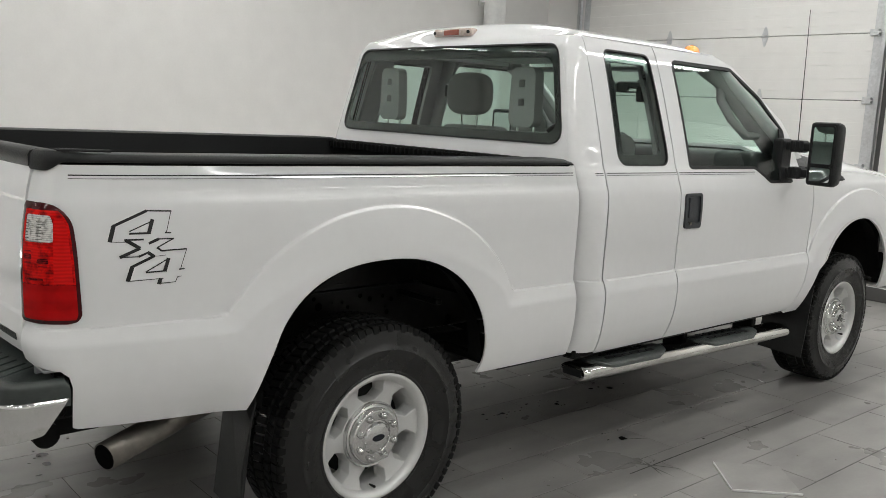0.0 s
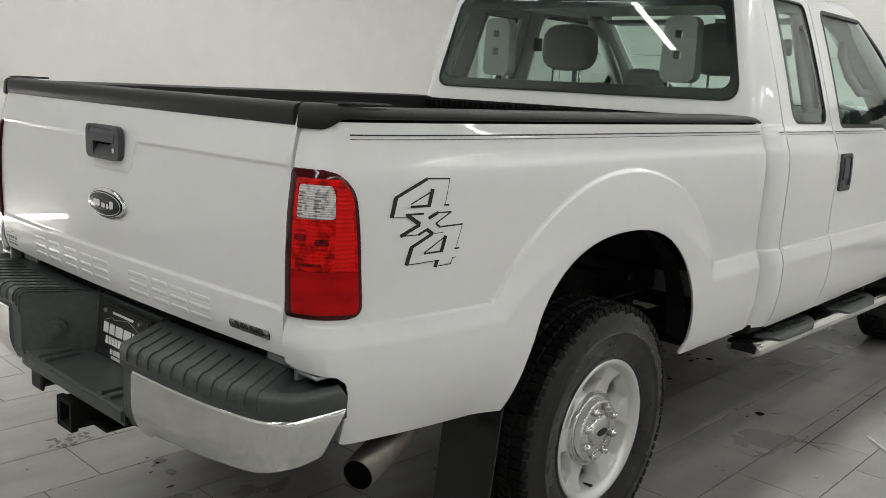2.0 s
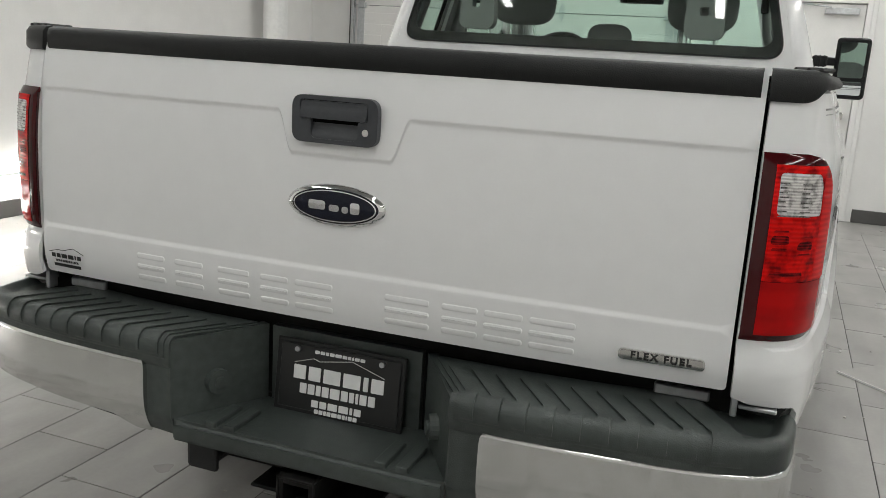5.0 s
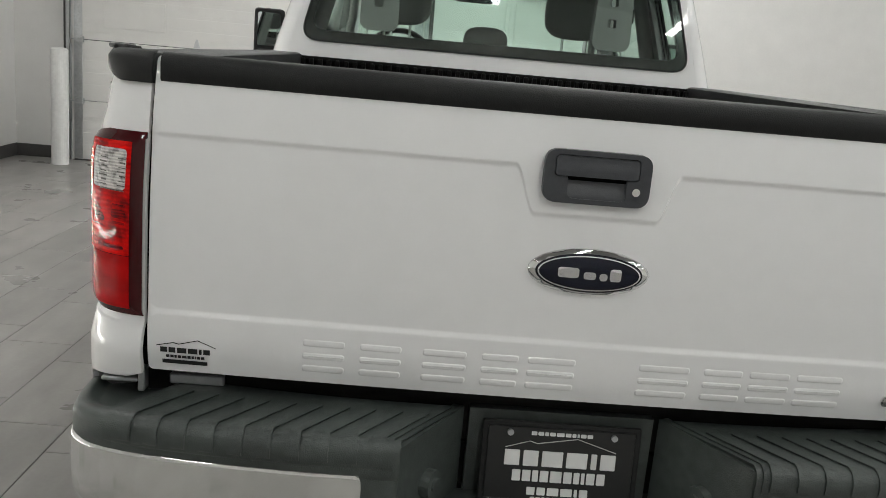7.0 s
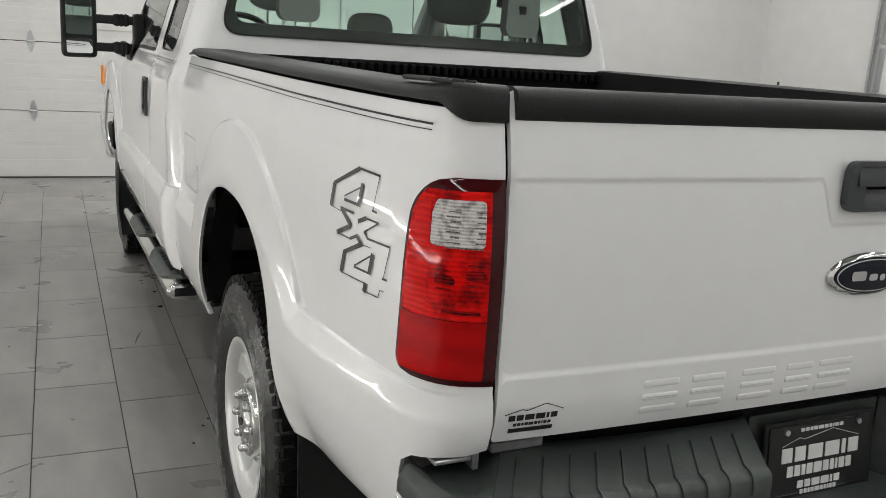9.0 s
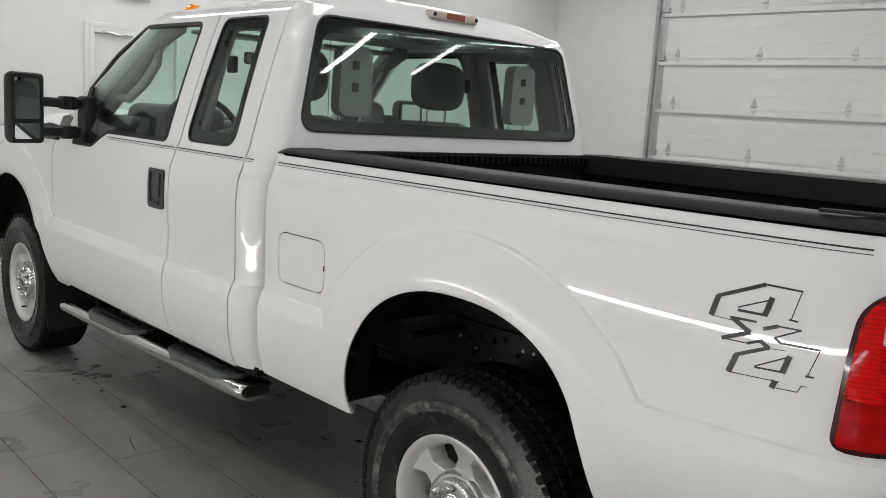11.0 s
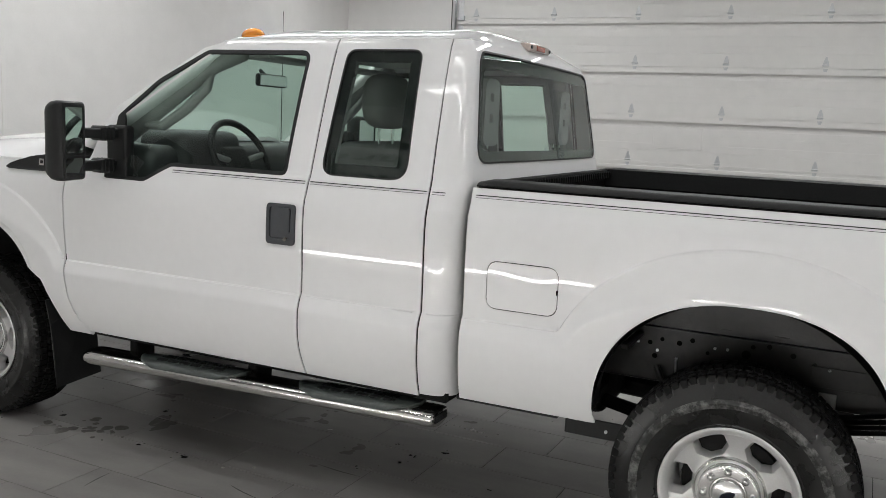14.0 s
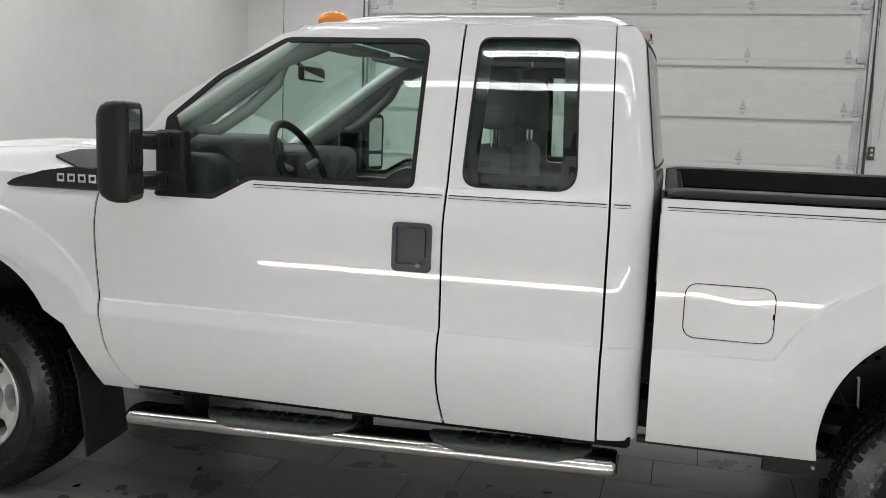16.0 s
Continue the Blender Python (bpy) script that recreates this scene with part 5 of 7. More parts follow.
for xa, xb in word_bars(-0.738, -0.650, LETTERS):
    skin("bar", [(xa, 0.860), (xb, 0.860), (xb, 0.870), (xa, 0.870)], gate_surf, M_DECAL, st, (), 0.03, 0, lift=0.0012)
for xa, xb in word_bars(-0.728, -0.660, (1, 1, 0.7, 1, 1.4, 1, 0.7, 0.4, 1, 1)):
    skin("bar", [(xa, 0.850), (xb, 0.850), (xb, 0.8555), (xa, 0.8555)], gate_surf, M_DECAL, st, (), 0.03, 0, lift=0.0012)
for a, b in (((-0.745, 0.872), (-0.715, 0.879)), ((-0.715, 0.879), (-0.705, 0.877)), ((-0.705, 0.877), (-0.672, 0.886)), ((-0.672, 0.886), (-0.640, 0.874))):
    skin("line", [(a[0], a[1] - 0.0008), (b[0], b[1] - 0.0008), (b[0], b[1] + 0.0008), (a[0], a[1] + 0.0008)], gate_surf, M_DECAL, st, (), 0.03, 0, lift=0.0012)


# ---- tail lamps ----
L0, L1 = 0.922, 1.243


def lamp_edge(z):
    """How far the lamp reaches round the corner from the tailgate."""
    t = (z - L0) / (L1 - L0)
    return 0.174 - 0.020 * t - 0.066 * (1 - max(0.0, 1 - max(0.0, (t - 0.80) / 0.20) ** 2) ** 0.5) - 0.012 * max(0.0, (t - 0.5) / 0.5) ** 2 - 0.034 * (1 - max(0.0, 1 - max(0.0, (0.10 - t) / 0.10) ** 2) ** 0.5)


def lamp_outline(shr):
    n = 64
    z0, z1 = L0 + shr, L1 - shr * 1.4
    pts = [(P_END + 0.001 + shr * 1.3, z0), (P_END + 0.001 + shr * 1.3, z1)]
    for k in range(n + 1):
        z = z1 + (z0 - z1) * k / n
        pts.append((P_END + lamp_edge(L0 + (L1 - L0) * (1 - k / n)) - shr, z))
    return pts


def lamp_surf(p, z):
    b = bed_surf(p, z)
    e = 1e-3
    n = (bed_surf(p, z + e) - bed_surf(p, z - e)).cross(bed_surf(p + e, z) - bed_surf(p - e, z)).normalized()
    if n.x < 0:
        n = -n
    dz = min(z - L0, L1 - z)
    dp = min(p - P_END, P_END + lamp_edge(z) - p)
    bul = min(1.0, max(0.0, min(dz, dp + 0.01) / 0.03))
    return b + n * (0.003 + 0.009 * (1 - (1 - bul) ** 2))


for mir in (False, True):
    tl = skin("tail_lamp", lamp_outline(0.0), lamp_surf, M_DEEPRED, truck, (), 0.012, 0.02, mir, label="tail lamp with a dark red rim")
    pe = P_END
    clear = rounded([(pe + 0.030, 1.142), (pe + 0.030, 1.211), (pe + 0.100, 1.211), (pe + 0.106, 1.190), (pe + 0.107, 1.142)], 0.008, 3)
    def band(z0, z1, e0, e1, n=16):
        """A field of the lens between two heights, from e0 off the gate to e1 short of the outer edge."""
        zz = [z0 + (z1 - z0) * k / n for k in range(n + 1)]
        return [(pe + e0, z0)] + [(pe + e0, z1)] + [(pe + lamp_edge(z) - e1, z) for z in reversed(zz)]

    lo, mid, hi = L0 + 0.013, 1.030, L1 - 0.019
    upper = skin("upper_lens", band(mid, hi, 0.022, 0.010, 30), lamp_surf, M_REDFLUTE, tl, [clear], 0.012, 0, mir, lift=0.0015)
    skin("side_lens", band(mid + 0.004, 1.205, 0.108, 0.016), lamp_surf, M_REDSIDE, upper, (), 0.012, 0, mir, lift=0.0024)
    skin("lower_lens", band(lo, mid - 0.001, 0.022, 0.010, 24), lamp_surf, M_REDLOW, tl, (), 0.012, 0, mir, lift=0.0015)
    skin("reversing_lens", clear, lamp_surf, M_CRYSTAL, tl, (), 0.010, 0, mir, lift=0.0012)
    for a, b, z0, z1 in ((0.029, 0.054, 1.1135, 1.118), (0.026, 0.056, 1.093, 1.109), (0.028, 0.054, 1.083, 1.088), (0.074, 0.097, 1.104, 1.108), (0.068, 0.098, 1.084, 1.100), (0.070, 0.095, 1.076, 1.080), (0.030, 0.085, 1.0395, 1.047)):
        skin("reflector", rounded([(pe + a, z0), (pe + b, z0 + 0.001), (pe + b - 0.002, z1), (pe + a + 0.003, z1 - 0.001)], 0.0015 if z1 - z0 < 0.01 else 0.006, 4), lamp_surf, M_LENSDARK, tl, (), 0.010, 0, mir, lift=0.0022)
    for k in range(7):
        z = 1.1475 + 0.0075 * k
        for a, b in ((0.030 + 0.0015 * (k % 2), 0.045 - 0.002 * (k % 3)), (0.065 + 0.002 * (k % 2), 0.084 - 0.0025 * ((k + 1) % 3))):
            h = 0.0022 + 0.0006 * ((k * 2 + int(a * 50)) % 3)
            skin("flute", [(pe + a, z), (pe + b, z + 0.0006), (pe + b, z + h), (pe + a, z + h - 0.0004)], lamp_surf, M_FLUTE, tl, (), 0.02, 0, mir, lift=0.0022)
    skin("flute", [(pe + 0.031, 1.1395), (pe + 0.075, 1.1405), (pe + 0.088, 1.1395), (pe + 0.074, 1.1430), (pe + 0.034, 1.1418)], lamp_surf, M_FLUTE, tl, (), 0.02, 0, mir, lift=0.0022)


# ---- rear bumper ----
bumper = empty("rear_bumper", "", "")
bumper.parent = truck
bplan = [Vector((0.0, -1.250)), Vector((0.45, -1.247))] + bez([(0.45, -1.247), (0.70, -1.236), (0.846, -1.214), (0.878, -1.150)], 12)[1:] + bez([(0.878, -1.150), (0.889, -1.12), (0.893, -1.06), (0.893, -1.015)], 8)[1:]
bcum = [0.0]
for a, b in zip(bplan, bplan[1:]):
    bcum.append(bcum[-1] + (b - a).length)
B_END = bcum[-1]


def bplan_at(s):
    s = min(max(s, 0.0), B_END)
    i = min(max(int(np.searchsorted(bcum, s)) - 1, 0), len(bplan) - 2)
    u = (s - bcum[i]) / (bcum[i + 1] - bcum[i])

    def tan(k):
        k = min(max(k, 0), len(bplan) - 2)
        return (bplan[k + 1] - bplan[k]).normalized()

    t = (tan(i - 1).lerp(tan(i), u + 0.5) if u < 0.5 else tan(i).lerp(tan(i + 1), u - 0.5)).normalized()
    return bplan[i].lerp(bplan[i + 1], u), Vector((t.y, -t.x))


bow_z = hermite([(0.54, -0.040), (0.565, -0.022), (0.59, -0.010), (0.62, -0.002), (0.65, 0.0), (0.714, -0.001), (0.719, -0.004), (0.724, -0.011), (0.733, -0.026), (0.75, -0.05)])


def bump_surf(s, z):
    c, n = bplan_at(s)
    d = bow_z(z - 0.006 * step01((s - 0.80) / 0.16))
    return Vector((c.x + n.x * d, c.y + n.y * d, z))


def bump_back(s, z):
    c, n = bplan_at(s)
    d = 0.012 + 0.02 * step01((0.60 - z) / 0.05)
    return Vector((c.x - n.x * d, c.y - n.y * d, z))


PAD = 0.777


def pad_at(s, w, lift=0.0):
    """The bumper's top: w runs from 0 at its inner edge to 1 at the turn, then round it to 2 and down to 3."""
    c, n = bplan_at(s)
    k = step01((s - 0.80) / 0.22)
    inner = (c + Vector((-0.112, 0.190))).lerp(Vector((0.775, -1.0)), k)
    r = 0.020
    turn = c - n * (0.005 + r)
    tray = 0.016 * step01((s - 0.815) / 0.03)
    if w <= 1:
        p, z = inner.lerp(turn, w), PAD + lift - tray * step01((1.0 - w) / 0.22)
    elif w <= 2:
        a = (w - 1) * math.pi / 2
        p, z = turn + n * (r + lift) * math.sin(a), PAD - r + (r + lift) * math.cos(a)
    else:
        p, z = turn + n * (r + lift), PAD - r - 0.038 * (w - 2)
    return Vector((p.x, p.y, z))


def pad_sheet(s_list, w_list, lift, sg, skirt):
    """A sheet of the pad's surface with turned-down edges."""
    bm = bmesh.new()
    g = [[pad_at(s, w, lift) for w in w_list] for s in s_list]
    v = [[bm.verts.new((sg * p.x, p.y, p.z)) for p in row] for row in g]
    for r0, r1 in zip(v, v[1:]):
        for k in range(len(r0) - 1):
            bm.faces.new((r0[k], r0[k + 1], r1[k + 1], r1[k]))
    rim = [e for e in bm.edges if e.is_boundary]
    new_verts = [q for q in bmesh.ops.extrude_edge_only(bm, edges=rim)["geom"] if isinstance(q, bmesh.types.BMVert)]
    for q in new_verts:
        q.co += Vector((0, 0.6, -0.8)) * skirt
    bmesh.ops.recalc_face_normals(bm, faces=bm.faces)
    up = max(bm.faces, key=lambda f: f.calc_center_median().z)
    if up.normal.z < 0:
        bmesh.ops.reverse_faces(bm, faces=bm.faces)
    return bm


W_TURN = [1.0, 1.2, 1.4, 1.6, 1.8, 2.0]
for mir in (False, True):
    sg = -1 if mir else 1
    face = rounded([(0.364, 0.552), (0.405, 0.552), (0.455, 0.580), (0.60, 0.585), (0.72, 0.594), (0.82, 0.600), (0.88, 0.616), (B_END - 0.075, 0.633), (B_END, 0.738), (0.94, 0.738), (0.86, 0.7335), (0.80, 0.7315), (0.364, 0.7285)], [0.012, 0.02, 0.03, 0.05, 0.05, 0.05, 0.05, 0.02, 0.004, 0.01, 0.02, 0.02, 0.030], 5)
    skin("chrome_face", face, bump_surf, M_BUMPER, bumper, (), 0.010, 0.018, mir)
    # black moulding that carries the chrome
    bf = rounded([(0.303, 0.556), (0.82, 0.605), (0.82, 0.742), (0.303, 0.742)], 0.006, 2)
    skin("black_face", bf, bump_back, M_STEP, bumper, (), 0.02, 0.02, mir)
    # top pad
    ss = [0.303, 0.34, 0.42, 0.50, 0.58, 0.66, 0.72, 0.77, 0.80, 0.81, 0.82, 0.83, 0.84, 0.86, 0.88, 0.90, 0.92, 0.94, 0.96, 0.98, 1.0, 1.02, 1.04, 1.06]
    pad = part("step_pad", pad_sheet([q for q in ss if q < B_END], [0.0, 0.3, 0.6, 0.78, 0.82, 0.86, 0.90, 0.94, 0.97] + W_TURN + [2.5, 3.0], 0.0, sg, 0.02), M_STEP, bumper, smooth=True)
    pad.data.set_sharp_from_angle(angle=radians(40))
    # raised mat that folds over the front edge, with broad treads
    sm = [0.314 + 0.495 * k / 16 for k in range(17)]
    mat_o = part("step_mat", pad_sheet(sm, [0.05, 0.4, 0.8] + W_TURN + [2.55], 0.0035, sg, 0.006), M_STEP, pad, smooth=True)
    mat_o.data.set_sharp_from_angle(angle=radians(40))
    for k in range(10):
        x = 0.326 + 0.0478 * k
        rb = part("tread", pad_sheet([x, x + 0.004, x + 0.020, x + 0.024], [0.36, 0.7] + W_TURN + [2.35], 0.0075, sg, 0.005), M_STEP, pad, smooth=True)
        rb.data.set_sharp_from_angle(angle=radians(40))
    # slanting cheek beside the plate, with its round plug
    ck = bmesh.new()
    q0, q1 = Vector((0.304, -1.237)), Vector((0.186, -1.052))
    out = Vector((q1 - q0).to_tuple()).normalized()
    nr = Vector((-abs(out.y), -abs(out.x)))
    A = [(q0.x, q0.y, 0.60), (q1.x, q1.y, 0.60), (q1.x, q1.y, PAD - 0.001), (q0.x, q0.y, PAD - 0.008)]
    lo = [ck.verts.new((sg * a, b, z)) for a, b, z in A]
    hi = [ck.verts.new((sg * (a + 0.02), b + 0.008, z)) for a, b, z in A]
    ck.faces.new(lo)
    ck.faces.new(hi)
    for i in range(4):
        ck.faces.new((lo[i], lo[(i + 1) % 4], hi[(i + 1) % 4], hi[i]))
    bmesh.ops.recalc_face_normals(ck, faces=ck.faces)
    cheek = part("cheek", ck, M_STEP, bumper)
    m0 = q0.lerp(q1, 0.46)
    part("plug", bar((sg * (m0.x + 0.004), m0.y, 0.668), (sg * (m0.x + nr.x * 0.016), m0.y + nr.y * 0.016, 0.668), 0.027, 18), M_STEP, cheek)
    part("plug_nib", bar((sg * (m0.x + nr.x * 0.016), m0.y + nr.y * 0.016, 0.668), (sg * (m0.x + nr.x * 0.022), m0.y + nr.y * 0.022, 0.668), 0.013, 12), M_STEP, cheek)
# centre step and the wall behind it
bm = bmesh.new()
tr = [[(-0.306, -1.240, z0), (0.306, -1.240, z0), (0.189, -1.05, z1), (-0.189, -1.05, z1)] for z0, z1 in ((0.552, 0.56), (0.600, 0.606))]
lo, hi = [[bm.verts.new(p) for p in r] for r in tr]
bm.faces.new(lo)
bm.faces.new(hi)
for i in range(4):
    bm.faces.new((lo[i], lo[(i + 1) % 4], hi[(i + 1) % 4], hi[i]))
bmesh.ops.recalc_face_normals(bm, faces=bm.faces)
bmesh.ops.bevel(bm, geom=[e for e in bm.edges if abs(e.verts[0].co.y + 1.240) < 0.001 and abs(e.verts[1].co.y + 1.240) < 0.001], offset=0.010, segments=3, affect="EDGES")
part("centre_step", bm, M_STEP, bumper)
for sx in (-0.225, -0.180, 0.155, 0.200):
    part("step_tread", box(sx, sx + 0.026, -1.232, -1.13, 0.597, 0.611, 0.003, 2), M_STEP, bumper)
part("centre_wall", box(-0.175, 0.175, -1.055, -1.035, 0.56, 0.775), M_STEP, bumper)
part("gate_sill", box(-0.80, 0.80, -1.034, -0.98, 0.70, 0.834), M_DARK, truck)
part("beam", box(-0.70, 0.70, -1.03, -0.97, 0.60, 0.70, 0.01, 1), M_DARK, bumper)
for sg in (1, -1):
    part("frame_stub", box(min(sg * 0.40, sg * 0.52), max(sg * 0.40, sg * 0.52), -1.03, -0.6, 0.53, 0.66, 0.01, 1), M_DARK, bumper)
    bm = box(min(sg * 0.772, sg * 0.784), max(sg * 0.772, sg * 0.784), -1.078, -1.05, 0.772, 0.815, 0.002, 1)
    box(min(sg * 0.785, sg * 0.85), max(sg * 0.785, sg * 0.85), -1.076, -1.0, 0.788, 0.796, 0.002, 1, bm)
    part("bracket", bm, M_GALV, bumper)
    part("latch_plate", box(min(sg * 0.635, sg * 0.735), max(sg * 0.635, sg * 0.735), -1.050, -1.036, 0.779, 0.800, 0.003, 1), M_GALV, bumper)

# plate with its frame; the words drawn as bars
plate = empty("plate", "", "")
plate.parent = bumper
tilt = pose(0, -1.078, 0.682, -6, 0, 0)
for nm, b5, m_, lb in (("plate_frame", (-0.150, 0.150, -0.004, 0.004, -0.080, 0.080), M_BLACK, ""), ("plate_sheet", (-0.140, 0.140, -0.0055, -0.0042, -0.071, 0.071), M_DECAL, "black dealer plate with white bars")):
    o = part(nm, box(*b5, 0.002, 1), m_, plate, lb)
    o.matrix_local = tilt
for x0, x1, z0, z1 in ((-0.058, 0.058, 0.056, 0.063), (-0.105, 0.105, -0.004, 0.026), (-0.088, 0.088, -0.034, -0.012), (-0.058, 0.058, -0.060, -0.045), (-0.05, 0.05, -0.073, -0.064)):
    for xa, xb in word_bars(x0, x1, LETTERS if z1 - z0 > 0.025 or z1 < -0.04 and z1 > -0.05 else (1, 1, 0.7, 1, 1.4, 1, 0.7, 0.4, 1, 1)):
        o = part("bar", box(xa, xb, -0.0064, -0.0056, z0, z1, 0.001, 1), M_WHITE, plate)
        o.matrix_local = tilt
bm = bmesh.new()
for a, b in (((-0.105, 0.030), (-0.06, 0.044)), ((-0.06, 0.044), (-0.045, 0.040)), ((-0.045, 0.040), (0.03, 0.053)), ((0.03, 0.053), (0.105, 0.030))):
    bar((a[0], -0.006, a[1]), (b[0], -0.006, b[1]), 0.0009, 5, bm)
o = part("hill_line", bm, M_CLEAR, plate)
o.matrix_local = tilt
for x in (-0.098, 0.098):
    o = part("screw", bar((x, -0.012, 0.060), (x, -0.005, 0.060), 0.006, 10), M_GALV, plate)
    o.matrix_local = tilt
# receiver, chain plate and trailer sockets
hitch = empty("tow_hitch", "", "")
hitch.parent = truck
bm = bmesh.new()
for x0, x1, z0, z1 in ((-0.038, -0.028, 0.462, 0.538), (0.028, 0.038, 0.462, 0.538), (-0.028, 0.028, 0.462, 0.472), (-0.028, 0.028, 0.528, 0.538)):
    box(x0, x1, -1.250, -0.95, z0, z1, 0.001, 1, bm)
rcv = part("receiver", bm, M_DARK, hitch)
bm = bmesh.new()
for x0, x1, z0, z1 in ((-0.043, -0.0375, 0.457, 0.543), (0.0375, 0.043, 0.457, 0.543), (-0.0375, 0.0375, 0.457, 0.4625), (-0.0375, 0.0375, 0.5375, 0.543)):
    box(x0, x1, -1.252, -1.232, z0, z1, 0.001, 1, bm)
part("collar", bm, M_DARK, rcv)
part("chain_plate", box(-0.135, 0.135, -1.20, -1.02, 0.472, 0.480, 0.002, 1), M_DARK, hitch)
part("cross_tube", bar((-0.55, -0.98, 0.50), (0.55, -0.98, 0.50), 0.04, 16), M_DARK, hitch)
for sg in (1, -1):
    part("gusset", box(min(sg * 0.46, sg * 0.475), max(sg * 0.46, sg * 0.475), -1.00, -0.8, 0.465, 0.56), M_DARK, hitch)
sk = part("trailer_socket", bar((-0.235, -1.215, 0.535), (-0.235, -1.13, 0.535), 0.034, 18), M_BLACK, hitch)
part("flap", box(-0.272, -0.198, -1.228, -1.2155, 0.498, 0.572, 0.008, 2), M_BLACK, sk)
part("socket_bracket", box(-0.27, -0.09, -1.15, -1.13, 0.50, 0.56), M_DARK, hitch)
part("bolt_boss", bar((0.42, -1.05, 0.50), (0.42, -1.05, 0.54), 0.035, 12), M_DARK, hitch)

# exhaust
ex = sweep([(0.45, 0.9, 0.50), (0.52, 0.35, 0.58), (0.60, -0.20, 0.62), (0.64, -0.42, 0.575), (0.70, -0.62, 0.545), (0.80, -0.90, 0.50)], 0.043, 20)
exh = part("exhaust_pipe", ex, M_PIPE, truck, smooth=True)
# the pipe's end is closed; a near-black disc paints its shaded inside
d = Vector((0.10, -0.28, -0.045)).normalized()
part("bore_shade", bar(Vector((0.80, -0.90, 0.50)) - d * 0.02, Vector((0.80, -0.90, 0.50)) + d * 0.0015, 0.038, 20), M_SHADE, exh)

# ---- wheels ----
def revolve(prof, n=64, bm=None):
    """Turns a profile of (radius, x) round the x axis."""
    bm = bm or bmesh.new()
    rings = [[bm.verts.new((x, r * math.cos(2 * math.pi * k / n), r * math.sin(2 * math.pi * k / n))) for k in range(n)] for r, x in prof]
    for a, b in zip(rings, rings[1:]):
        for k in range(n):
            bm.faces.new((a[k], a[(k + 1) % n], b[(k + 1) % n], b[k]))
    return bm


R_T, R_RIM, HALF = 0.404, 0.220, 0.132


